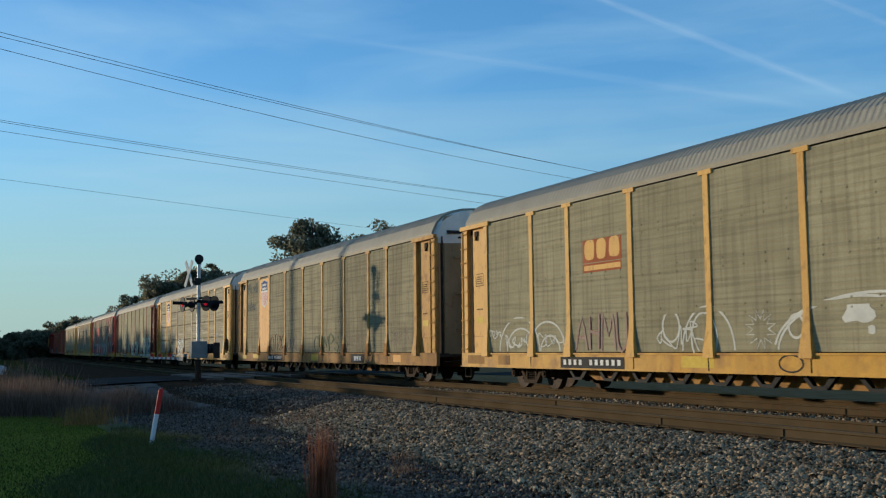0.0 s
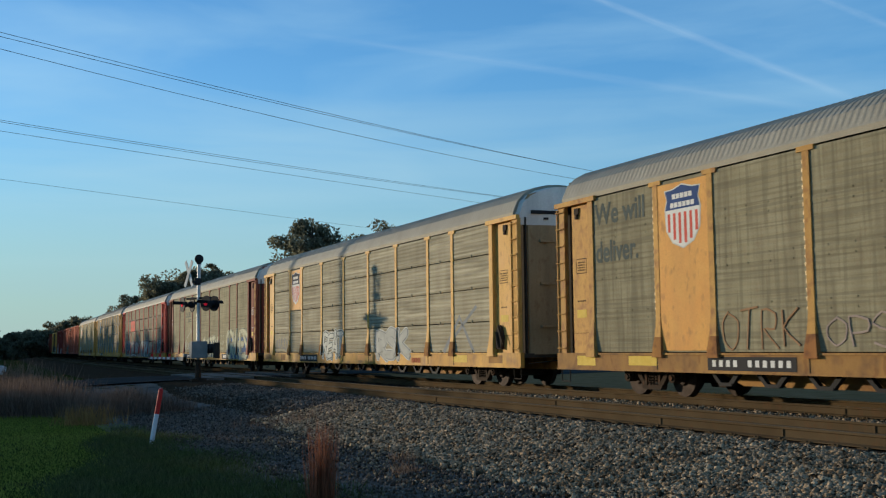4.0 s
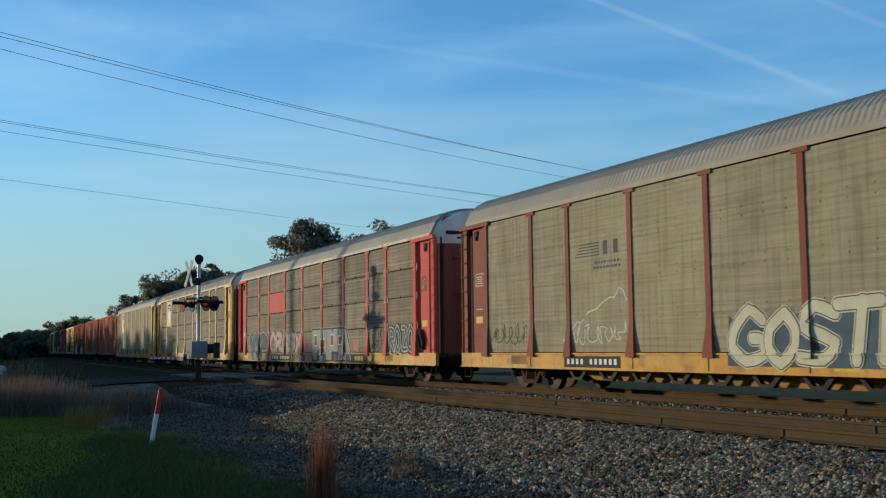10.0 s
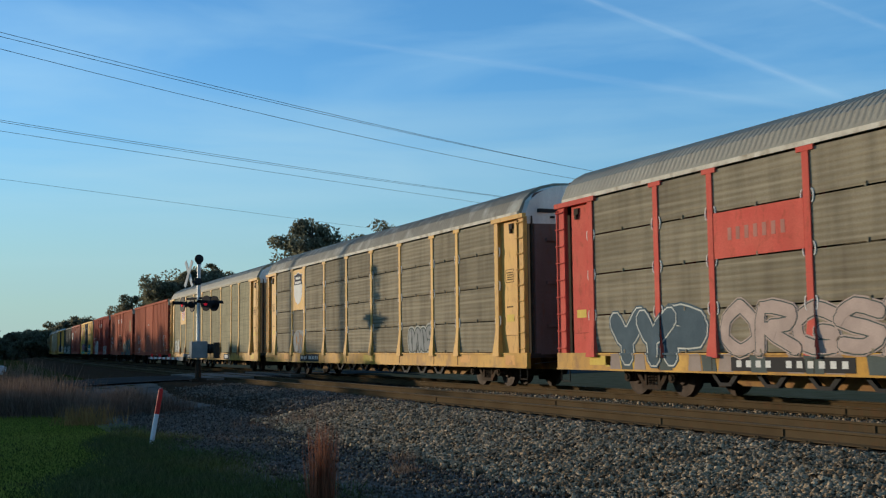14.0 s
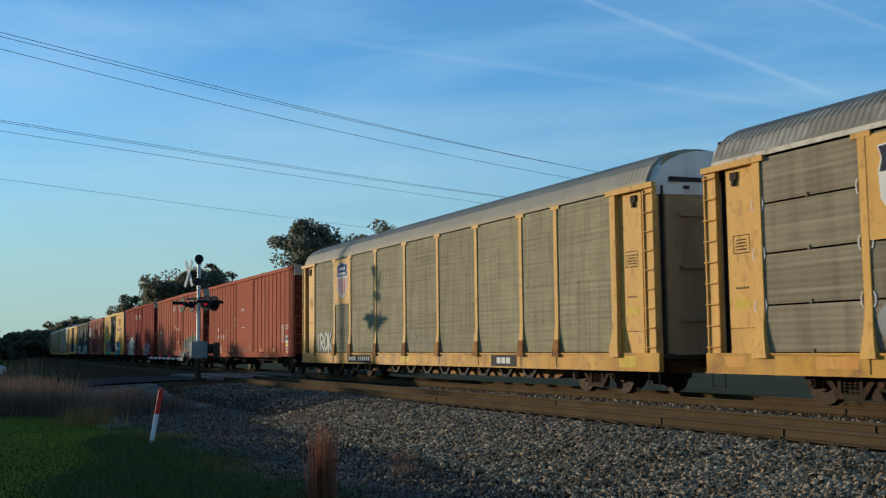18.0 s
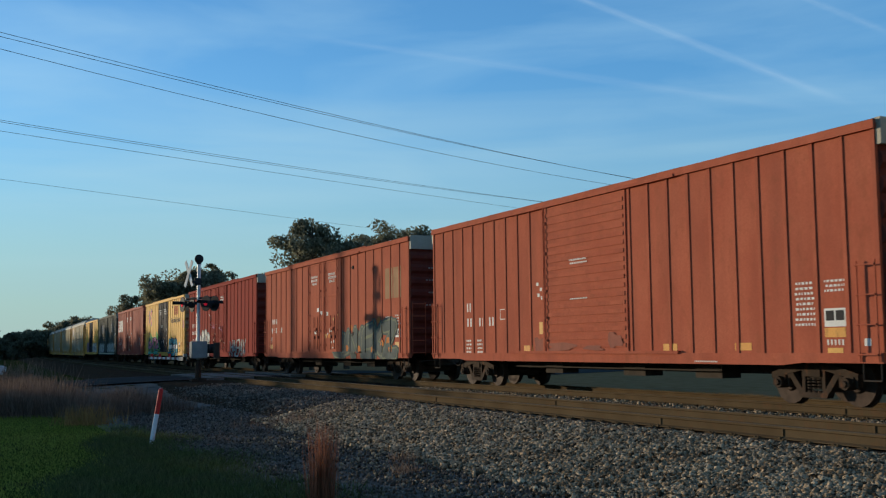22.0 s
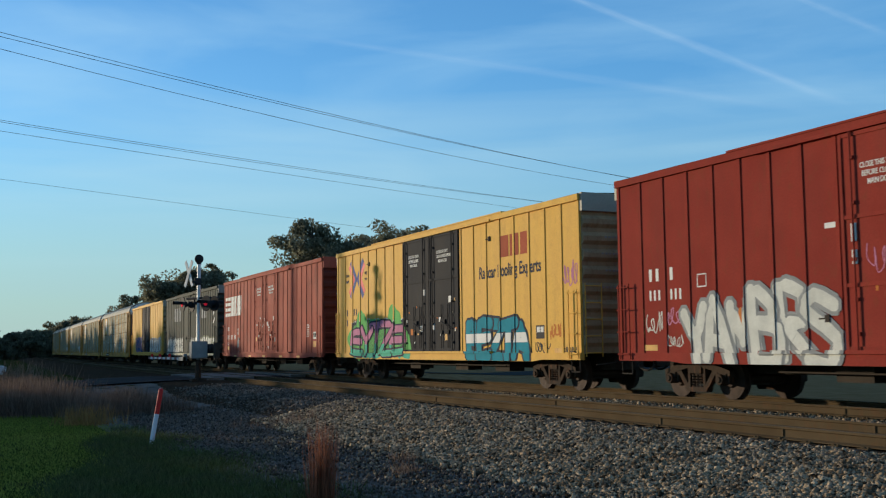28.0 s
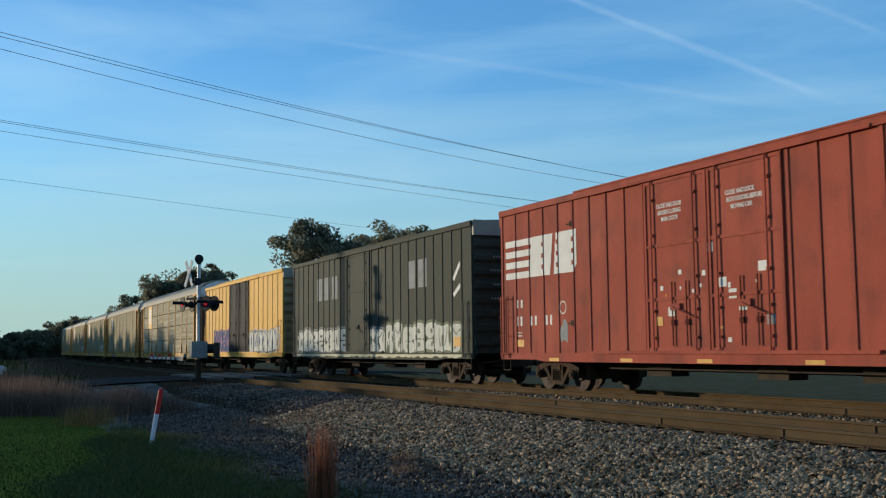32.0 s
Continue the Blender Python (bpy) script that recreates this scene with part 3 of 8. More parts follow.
def frame_mesh():
    def build(bm):
        prism(bm, [(-1.12, 0.62), (-0.80, 0.70), (-0.35, 0.80), (0.35, 0.80), (0.80, 0.70), (1.12, 0.62), (1.12, 0.50), (0.80, 0.56), (0.32, 0.66), (-0.32, 0.66), (-0.80, 0.56), (-1.12, 0.50)], -0.07, 0.07)
        for s in (-1, 1):
            prism(bm, [(s * 0.68, 0.60), (s * 0.55, 0.62), (s * 0.22, 0.22), (s * 0.36, 0.20)], -0.06, 0.06)
            prism(bm, [(s * 0.30, 0.70), (s * 0.22, 0.70), (s * 0.22, 0.24), (s * 0.30, 0.24)], -0.06, 0.06)
            prism(bm, [(s * 1.10, 0.55), (s * 1.04, 0.55), (s * 1.04, 0.36), (s * 1.10, 0.36)], -0.06, 0.06)
            prism(bm, [(s * 0.70, 0.58), (s * 0.64, 0.58), (s * 0.64, 0.36), (s * 0.70, 0.36)], -0.06, 0.06)
            box(bm, s * 0.87 - 0.15, s * 0.87 + 0.15, -0.09, 0.09, 0.46, 0.56)
            bar(bm, (s * 0.87, -0.16, 0.43), (s * 0.87, 0.08, 0.43), 0.115, 12)
            bar(bm, (s * 0.87, -0.19, 0.43), (s * 0.87, -0.16, 0.43), 0.06, 8)
        prism(bm, [(-0.40, 0.25), (0.40, 0.25), (0.34, 0.15), (-0.34, 0.15)], -0.08, 0.08)
        for x in (-0.13, 0.0, 0.13):
            for k in range(5):
                bar(bm, (x, 0, 0.25 + k * 0.06), (x, 0, 0.285 + k * 0.06), 0.062, 8)
        box(bm, -0.2, 0.2, -0.09, 0.09, 0.55, 0.70)
    return shared("side_frame", build, M["iron"])


WHEELS = []


def truck(car, x):
    tr = put("truck", shared("bolster", lambda bm: (box(bm, -0.19, 0.19, -1.0, 1.0, 0.48, 0.70), box(bm, -0.9, -0.75, -0.7, 0.7, 0.3, 0.42), box(bm, 0.75, 0.9, -0.7, 0.7, 0.3, 0.42)), M["under"]), car, (x, 0, 0))
    for s in (-1, 1):
        put("side_frame", frame_mesh(), tr, (0, s * 1.0, 0), (0, 0, 0 if s < 0 else 180))
        w = put("wheelset", wheelset_mesh(), tr, (s * 0.87, 0, 0.428))
        WHEELS.append((w, s * 0.87))
    return tr


def coupler(car, x, s, reach):
    def build(bm):
        box(bm, -0.16, reach - 0.30, -0.10, 0.10, 0.66, 0.88)
        prism(bm, [(reach - 0.34, 0.64), (reach - 0.02, 0.62), (reach + 0.10, 0.70), (reach + 0.10, 0.86), (reach - 0.02, 0.92), (reach - 0.34, 0.90)], -0.16, 0.16)
        for k in range(5):
            bar(bm, (0.1 + 0.16 * k, 0.42, 0.72 - 0.16 * math.sin(k * math.pi / 5)), (0.26 + 0.16 * k, 0.42, 0.72 - 0.16 * math.sin((k + 1) * math.pi / 5)), 0.028, 6)
        bar(bm, (0.15, -0.2, 0.78), (0.15, -1.25, 0.70), 0.018, 5)
    put("coupler", shared(("coupler", round(reach, 2)), build, M["under"]), car, (x, 0, 0), (0, 0, 0 if s > 0 else 180))


def ladder_mesh(height, material, width=0.36):
    def build(bm):
        for x in (0, width):
            box(bm, x - 0.018, x + 0.018, -0.012, 0.012, 0, height)
        n = int(height / 0.40)
        for k in range(n):
            z = 0.12 + k * (height - 0.2) / max(1, n - 1)
            bar(bm, (-0.02, -0.035, z), (width + 0.02, -0.035, z), 0.014, 6)
            for x in (0, width):
                box(bm, x - 0.012, x + 0.012, -0.045, 0.0, z - 0.018, z + 0.018)
    return shared(("ladder", round(height, 2), width), build, material)


# ---- painted marks: thin plates a few millimetres proud of a car's side ----
def plate(bm, outline, y, t=0.004):
    prism(bm, outline, y - t, y)


def rect(x0, x1, z0, z1):
    return [(x0, z0), (x1, z0), (x1, z1), (x0, z1)]


def mark(car, name, outlines, y, material, label="", t=0.004):
    bm = bmesh.new()
    joined = name in ("painted_line", "square_mark", "round_mark")
    for k, o in enumerate(outlines):
        plate(bm, o, y - (0 if joined else 0.00022 * (k % 9)), t)
    if joined:
        bmesh.ops.remove_doubles(bm, verts=bm.verts, dist=0.0005)
    return part(name, bm, material, car, label)


def words(car, text, x, z, size, y, material, label, stretch=1.0):
    """Readable words as thin raised letters on a near side."""
    cu = bpy.data.curves.new("text", "FONT")
    cu.body, cu.size, cu.extrude, cu.offset = text, size, 0.002, size * 0.02
    tmp = bpy.data.objects.new("text", cu)
    scene.collection.objects.link(tmp)
    bpy.context.view_layer.update()
    me = bpy.data.meshes.new_from_object(tmp.evaluated_get(bpy.context.evaluated_depsgraph_get()))
    bpy.data.objects.remove(tmp)
    me.materials.clear()
    me.materials.append(material)
    me.transform(Matrix.Diagonal((stretch, 1, 1, 1)))
    return put("lettering", me, car, (x, y, z), (90, 0, 0), label)


def scribble_bars(x0, x1, z0, z1, rows, seed, gap=0.52):
    """Rows of short bars in place of small print."""
    r = random.Random(seed)
    out = []
    dz = (z1 - z0) / rows
    for k in range(rows):
        x = x0 + r.uniform(0, 0.1) * (x1 - x0)
        while x < x1 - 0.02:
            w = r.uniform(0.3, 0.9) * dz
            out.append(rect(x, min(x1, x + w), z0 + k * dz, z0 + (k + 1 - gap) * dz))
            x += w + 0.38 * dz
    return out


def blob(cx, cz, w, h, r, n=18, rough=0.22, lean=0.0):
    """A lumpy closed outline such as a spray-painted letter fills."""
    ph = [r.uniform(0, math.tau) for _ in range(4)]
    pts = []
    for k in range(n):
        a = math.tau * k / n
        q = 1 + rough * (0.6 * math.sin(2 * a + ph[0]) * 0.5 + 0.5 * math.sin(3 * a + ph[1]) + 0.4 * math.sin(5 * a + ph[2]))
        c, s = math.cos(a), math.sin(a)
        sq = (abs(c) ** 4 + abs(s) ** 4) ** -0.25
        x, z = cx + 0.5 * w * q * c * sq, cz + 0.5 * h * q * s * sq
        pts.append((x + lean * (z - cz), z))
    return pts


def wavy(x0, x1, z0, z1, seed):
    """A patch with a straight top and a ragged foot and ends."""
    r = random.Random(seed)
    n = max(4, int((x1 - x0) / 0.22))
    low = [(x0 + (x1 - x0) * k / n, z0 + r.uniform(0.0, 0.55) * (z1 - z0)) for k in range(n + 1)]
    return [(x0 - 0.1, z1)] + low + [(x1 + 0.1, z1)]


# abstract letter-like silhouettes in a unit box, with the places of their dark gaps and lines
SHAPES = (
    ([(0, 0), (1.0, 0.02), (1.05, 0.36), (0.82, 0.5), (1.06, 0.66), (0.95, 1.0), (0.1, 1.03), (-0.06, 0.72), (0.16, 0.5), (-0.05, 0.3)], [(0.52, 0.72, 0.32, 0.10), (0.48, 0.30, 0.34, 0.10)], [((0.1, 0.5), (0.75, 0.5)), ((0.75, 0.5), (0.98, 0.42))]),
    ([(0, 0), (0.34, 0.0), (0.42, 0.26), (0.58, 0.26), (0.66, 0.0), (1.02, 0.0), (0.98, 0.7), (0.75, 1.03), (0.25, 0.98), (0.02, 0.7)], [(0.5, 0.64, 0.16, 0.26)], [((0.36, 0.05), (0.42, 0.45)), ((0.66, 0.05), (0.60, 0.42))]),
    ([(0.05, 0.0), (0.95, 0.0), (0.78, 0.6), (1.08, 0.92), (0.55, 1.06), (-0.02, 0.95), (0.22, 0.5)], [(0.5, 0.24, 0.14, 0.22)], [((0.2, 0.92), (0.55, 0.62)), ((0.55, 0.62), (0.9, 0.86))]),
    ([(0, 0), (1.0, 0.0), (1.03, 0.3), (0.62, 0.42), (1.0, 0.55), (1.0, 1.0), (0.0, 1.04), (-0.03, 0.5)], [(0.45, 0.72, 0.22, 0.16), (0.4, 0.24, 0.2, 0.14)], [((0.62, 0.42), (0.25, 0.45))]),
    ([(-0.08, -0.02), (0.3, 0.08), (0.5, 0.0), (0.75, 0.1), (1.12, -0.04), (0.88, 0.55), (1.05, 1.06), (0.52, 0.88), (0.04, 1.1), (0.14, 0.5)], [(0.5, 0.45, 0.10, 0.32)], [((0.2, 0.9), (0.35, 0.2)), ((0.82, 0.9), (0.68, 0.2))]),
    ([(0.1, 0), (0.9, 0), (1.06, 0.3), (1.0, 0.75), (0.8, 1.02), (0.2, 1.02), (0.0, 0.75), (-0.06, 0.3)], [(0.5, 0.5, 0.24, 0.34)], [((0.5, 0.0), (0.5, 0.3)), ((0.5, 0.72), (0.55, 1.0))]),
)


def rounded(pts, times):
    """Cuts the corners of a closed outline."""
    for _ in range(times):
        out = []
        for p, q in zip(pts, pts[1:] + pts[:1]):
            out += [(0.75 * p[0] + 0.25 * q[0], 0.75 * p[1] + 0.25 * q[1]), (0.25 * p[0] + 0.75 * q[0], 0.25 * p[1] + 0.75 * q[1])]
        pts = out
    return pts


def grown(pts, d):
    """A closed outline moved outwards by d."""
    out = []
    n = len(pts)
    for i, (x, z) in enumerate(pts):
        p, q = pts[i - 1], pts[(i + 1) % n]
        dx, dz = q[0] - p[0], q[1] - p[1]
        k = math.hypot(dx, dz) or 1
        out.append((x + dz / k * d, z - dx / k * d))
    return out


def paint_posts(car, x0, x1, z0, z1, fill, line, posts, post_y, r):
    """Carries a painting over the posts that stand in it."""
    h = z1 - z0
    for px in posts:
        if x0 - 0.1 < px < x1 + 0.1:
            top = z1 - r.uniform(0.08, 0.25) * h
            m = M[r.choice((fill, fill, fill, line))]
            mark(car, "painted_post", [rect(px - 0.044, px + 0.044, z0, top)], post_y, m, "", 0.0015)
            mark(car, "painted_post", [rect(px - 0.044, px + 0.044, z0 + r.uniform(0.1, 0.5) * h, z0 + r.uniform(0.5, 0.62) * h)], post_y - 0.002, M[line], "", 0.0012)


def graffiti(car, x0, x1, z0, z1, n, fill, line, y, seed, label, back=None, posts=(), post_y=None, fat=0.30, rim=None):
    """Spray-painted abstract shapes side by side: a pale rim, dark outlines, fills with dark gaps and lines; no real letters."""
    r = random.Random(seed)
    w = (x1 - x0) / n
    h = z1 - z0
    edge = 0.035 + 0.10 * (0.4 - fat)
    pal = rim or fill
    if back:
        pts = [(x0 - 0.05, z0)] + [(x0 + (x1 - x0) * k / (2 * n), z1 - h * r.uniform(0.0, 0.22) * (1 if k % 2 else 0.4)) for k in range(2 * n + 1)] + [(x1 + 0.05, z0)]
        pts = rounded(pts[::-1], 2)
        mark(car, "painted_rim", [grown(pts, 0.06)], y + 0.0015, M[pal], "", 0.0015)
        mark(car, "painted_patch", [pts], y, M[back], "faded spray-painted background patch", 0.002)
    for k in range(n):
        outline, gaps, lines = SHAPES[r.randrange(len(SHAPES))]
        ww, lean, drop, grow = w * r.uniform(0.92, 1.14), r.uniform(-0.16, 0.16), r.uniform(-0.02, 0.06) * h, r.uniform(0.86, 1.0)
        cx = x0 + (k + 0.5) * w
        flip = -1 if r.random() < 0.5 else 1

        def at(u, v):
            zz = z0 + drop + v * h * grow
            return (cx + flip * (u - 0.5) * ww + lean * (zz - z0 - h / 2), max(zz, z0 - 0.02))
        body = [at(u + r.uniform(-0.05, 0.05), v + r.uniform(-0.04, 0.04)) for u, v in outline]
        body = body if flip > 0 else body[::-1]
        body = rounded(body, 2)
        j = 0.0007 * (k % 2)
        if rim:
            mark(car, "painted_rim", [grown(body, edge * 2.1)], y - 0.0015 - 0.3 * j, M[rim], "", 0.0015)
        mark(car, "painted_outline", [grown(body, edge)], y - 0.003 - j, M[line], "", 0.0015)
        mark(car, "painted_shape", [body], y - 0.005 - j, M[fill], label if k == 0 else "", 0.0015)
        inner = []
        for u, v, a, b in gaps:
            c = at(u, v)
            inner.append(blob(c[0], c[1], a * ww, b * h, r, 14, 0.25, lean))
        for o in inner:
            mark(car, "painted_gap", [o], y - 0.008 - j, M[line], "", 0.0012)
        thin_lines = []
        for p, q in lines:
            a, b = at(*p), at(*q)
            m = ((a[0] + b[0]) / 2 + r.uniform(-0.08, 0.08) * w, (a[1] + b[1]) / 2)
            thin_lines += stroke([a, m, b], edge * 0.9)
        tagged(mark(car, "painted_crease", thin_lines, y - 0.0098 - j, M[line], "", 0.0012), kind="stuff")
    paint_posts(car, x0, x1, z0, z1, fill, line, posts, post_y, r)


def stroke(pts, w):
    """A thin painted line through points, as one closed outline."""
    a, b = [], []
    for i, (x, z) in enumerate(pts):
        p, q = pts[max(0, i - 1)], pts[min(len(pts) - 1, i + 1)]
        dx, dz = q[0] - p[0], q[1] - p[1]
        k = math.hypot(dx, dz) or 1
        a.append((x - dz / k * w / 2, z + dx / k * w / 2))
        b.append((x + dz / k * w / 2, z - dx / k * w / 2))
    return [[a[i], a[i + 1], b[i + 1], b[i]] for i in range(len(pts) - 1)]


# skeletons of spray-painted strokes in a unit box
STROKES = {
    "A": [[(0.0, 0), (0.42, 1), (0.95, 0)], [(0.2, 0.38), (0.75, 0.36)]],
    "B": [[(0.1, 0), (0.08, 1), (0.75, 0.9), (0.72, 0.6), (0.15, 0.52), (0.9, 0.42), (0.86, 0.06), (0.1, 0)]],
    "G": [[(0.95, 0.8), (0.5, 1), (0.08, 0.7), (0.08, 0.3), (0.5, 0), (0.92, 0.12), (0.92, 0.42), (0.55, 0.42)]],
    "C": [[(0.95, 0.82), (0.5, 1), (0.08, 0.7), (0.08, 0.3), (0.5, 0), (0.95, 0.18)]],
    "E": [[(0.95, 1), (0.1, 0.93), (0.05, 0.05), (0.95, 0)], [(0.1, 0.5), (0.8, 0.53)]],
    "H": [[(0.08, 0), (0.12, 1)], [(0.85, 0), (0.9, 1)], [(0.1, 0.5), (0.88, 0.5)]],
    "I": [[(0.5, 0), (0.5, 1)]],
    "J": [[(0.7, 1), (0.66, 0.25), (0.35, 0), (0.0, 0.25)]],
    "K": [[(0.1, 0), (0.1, 1)], [(0.85, 1), (0.18, 0.5), (0.98, 0)]],
    "M": [[(0.0, 0), (0.12, 1), (0.5, 0.35), (0.86, 1), (1.0, 0)]],
    "N": [[(0.05, 0), (0.1, 1), (0.85, 0.05), (0.92, 1)]],
    "O": [[(0.5, 1), (0.08, 0.72), (0.1, 0.25), (0.5, 0), (0.92, 0.25), (0.9, 0.75), (0.5, 1)]],
    "P": [[(0.12, 0), (0.1, 1), (0.85, 0.9), (0.85, 0.55), (0.15, 0.45)]],
    "R": [[(0.1, 0), (0.08, 1), (0.85, 0.9), (0.8, 0.55), (0.2, 0.48), (0.98, 0)]],
    "S": [[(0.95, 0.9), (0.4, 1), (0.08, 0.74), (0.9, 0.32), (0.6, 0), (0.02, 0.1)]],
    "T": [[(0.0, 0.97), (1.0, 1)], [(0.5, 0.97), (0.46, 0)]],
    "U": [[(0.08, 1), (0.1, 0.2), (0.5, 0), (0.9, 0.2), (0.92, 1)]],
    "X": [[(0.05, 0), (0.92, 1)], [(0.05, 1), (0.95, 0)]],
    "Z": [[(0.05, 1), (0.92, 0.95), (0.08, 0.05), (0.95, 0)]],
    "Y": [[(0.05, 1), (0.5, 0.5), (0.95, 1)], [(0.5, 0.5), (0.5, 0)]],
}


def swung(pts):
    """A hand-drawn curve through points, between straight and round."""
    out = []
    for k in range(len(pts) - 1):
        a, b, c, d = pts[max(0, k - 1)], pts[k], pts[k + 1], pts[min(len(pts) - 1, k + 2)]
        for v in (0.0, 0.33, 0.67):
            out.append(tuple(q + (e - q) * v + 0.36 * (v * (1 - v) ** 2 * (e - p) - v * v * (1 - v) * (f - q)) for p, q, e, f in zip(a, b, c, d)))
    return out + [pts[-1]]


def brushed(pts, w):
    """A painted stroke with round joints and ends, as closed outlines."""
    out, segments = [], stroke(pts, w)
    for i, (x, z) in enumerate(pts):
        if w > 0.12 or 0 < i < len(pts) - 1:
            out.append([(x + 0.5 * w * math.cos(k * math.tau / 8 + 0.39), z + 0.5 * w * math.sin(k * math.tau / 8 + 0.39)) for k in range(8)])
        out += segments[i:i + 1]
    return out


def cut(poly, axis, at, keep):
    """The part of a closed outline on one side of a line; keep: 1 above it, -1 below it."""
    out = []
    for p, q in zip(poly, poly[1:] + poly[:1]):
        a, b = keep * (p[axis] - at), keep * (q[axis] - at)
        if a >= 0:
            out.append(p)
        if (a > 0 > b) or (a < 0 < b):
            f = a / (a - b)
            out.append((p[0] + f * (q[0] - p[0]), p[1] + f * (q[1] - p[1])))
    return out


def side_cells(car, x0, x1):
    """The faces of a car's near side between x0 and x1, each with its bounds and the places of its lower and upper edge."""
    cells, x = [], x0
    rack = "autorack" in car.name
    for px in [p for p in (RIBS if rack else car["posts"]) if x0 < p < x1] + [None]:
        end = x1 if px is None else px
        cells += [(x, end, 1.0, 9.0, PA, PA), (x, end, 0.955, 1.0, -1.6105, -1.6105), (x, end, 0.55, 0.955, PS, PS)] if rack else [(x, end, 1.0, 9.0, PB, PB), (x, end, 0.775, 1.0, -1.5765, -1.5765)]
        if px is None:
            break
        if rack:
            for (za, wa, da), (zb, wb, db) in zip(FOOT, FOOT[1:]):
                cells.append((px - (wa + wb) / 2, px + (wa + wb) / 2, za, zb, -(W2 - 0.05) - da - 0.001, -(W2 - 0.05) - db - 0.001))
            cells.append((px - 0.085, px + 0.085, 1.8, 9.0, PR, PR))
        else:
            cells.append((px - 0.045, px + 0.045, 1.0, 9.0, PP, PP))
        x = end
    if not rack:
        cells.append((max(x0, -4.47), min(x1, 4.47), 0.98, 1.05, -1.6205, -1.6205))
    return [c for c in cells if c[1] > c[0]]


def skin(car, name, outlines, cells, up, material, label=""):
    """Paint that follows the faces of a car's side."""
    bm = bmesh.new()
    for k, o in enumerate(outlines):
        lift = up + 0.00025 * (k % 13)
        if len(o) < 3:
            continue
        lo, hi = min(p[0] for p in o), max(p[0] for p in o)
        for xa, xb, za, zb, ya, yb in cells:
            if xb < lo or xa > hi:
                continue
            c = o
            for axis, at, keep in ((0, xa, 1), (0, xb, -1), (1, za, 1), (1, zb, -1)):
                c = cut(c, axis, at, keep) if c else c
            if len(c) < 3:
                continue
            ys = [ya + (yb - ya) * (min(z, zb) - za) / (zb - za) for _, z in c]
            front = [bm.verts.new((x, y - lift, z)) for (x, z), y in zip(c, ys)]
            back = [bm.verts.new((x, y + 0.001, z)) for (x, z), y in zip(c, ys)]
            bm.faces.new(front)
            for a in range(len(c)):
                b = (a + 1) % len(c)
                bm.faces.new((front[a], front[b], back[b], back[a]))
    if bm.verts:
        return tagged(part(name, bm, M[material], car, label), kind="stuff")


def sprayed(car, shapes, x0, x1, z0, z1, w, fill, line, seed, label, rim=None, edge=0.035, slant=0.0, grow=0.0, back=None, third=None, close=0.92, halo=None, belt=None, fill_to=1.0):
    """A spray-painted piece of brushed strokes: a background, a rim, dark outlines and fills, laid over panels, posts and sill.
    grow: how much taller the last shape is than the first; close: how far the shapes run together; fill_to: how high the background reaches."""
    r = random.Random(seed)
    n, h = len(shapes), z1 - z0
    step = (x1 - x0) / n
    cells = side_cells(car, x0 - 0.5, x1 + 0.6)
    if back:
        pts = [(x0 - 0.14, z0 + 0.02)] + [(x0 - 0.10 + (x1 - x0 + 0.25) * k / (3 * n), z1 - h * (1 - fill_to + (1 - k / (3 * n)) * grow) + h * r.uniform(-0.08, 0.10)) for k in range(3 * n + 1)] + [(x1 + 0.22, z0 + 0.10), (x1 - 0.2, z0)]
        pts = pts[::-1]
        if halo:
            skin(car, "painted_rim", [grown(pts, 0.05)], cells, 0.001, halo)
        skin(car, "painted_patch", [pts], cells, 0.002, back, "faded spray-painted background patch")
    for k, key in enumerate(shapes):
        tall = h * (1 - grow * (1 - k / max(1, n - 1))) * r.uniform(0.86, 1.0)
        wide = step * (close if key != "I" else 0.5)
        bx = x0 + k * step + 0.5 * (step - wide)
        lean = slant + r.uniform(-0.08, 0.08)
        lines = []
        for part_pts in STROKES[key]:
            pts = []
            for u, v in part_pts:
                zz = z0 + 0.5 * w + v * (tall - w) + r.uniform(-0.05, 0.05) * h
                pts.append((bx + u * wide + lean * (zz - z0 - h / 2) + r.uniform(-0.07, 0.07) * step, zz))
            lines.append(swung(pts))
        j = 0.0095 * (k % 2)
        layers = [("painted_outline", w + 2 * edge, line, 0.0075), ("painted_shape", w, fill, 0.0115)]
        if rim:
            layers = [("painted_rim", w + 4.2 * edge, rim, 0.0035)] + layers
        for name, ww, paint, up in layers:
            skin(car, name, [o for pts in lines for o in brushed(pts, ww)], cells, up + j, paint, label if name == "painted_shape" and k == 0 else "")
        if third:
            skin(car, "painted_band", [cut(o, 1, z0 + h * (0.30 + 0.06 * math.sin(7 * k)), -1) for pts in lines for o in brushed(pts, w * 0.96) if min(p[1] for p in o) < z0 + 0.24 * h], cells, 0.0155 + j, third)
        if belt:
            skin(car, "painted_belt", [cut(cut(o, 1, z0 + 0.40 * h, 1), 1, z0 + 0.60 * h, -1) for pts in lines for o in brushed(pts, w * 0.94)], cells, 0.0155 + j, belt)


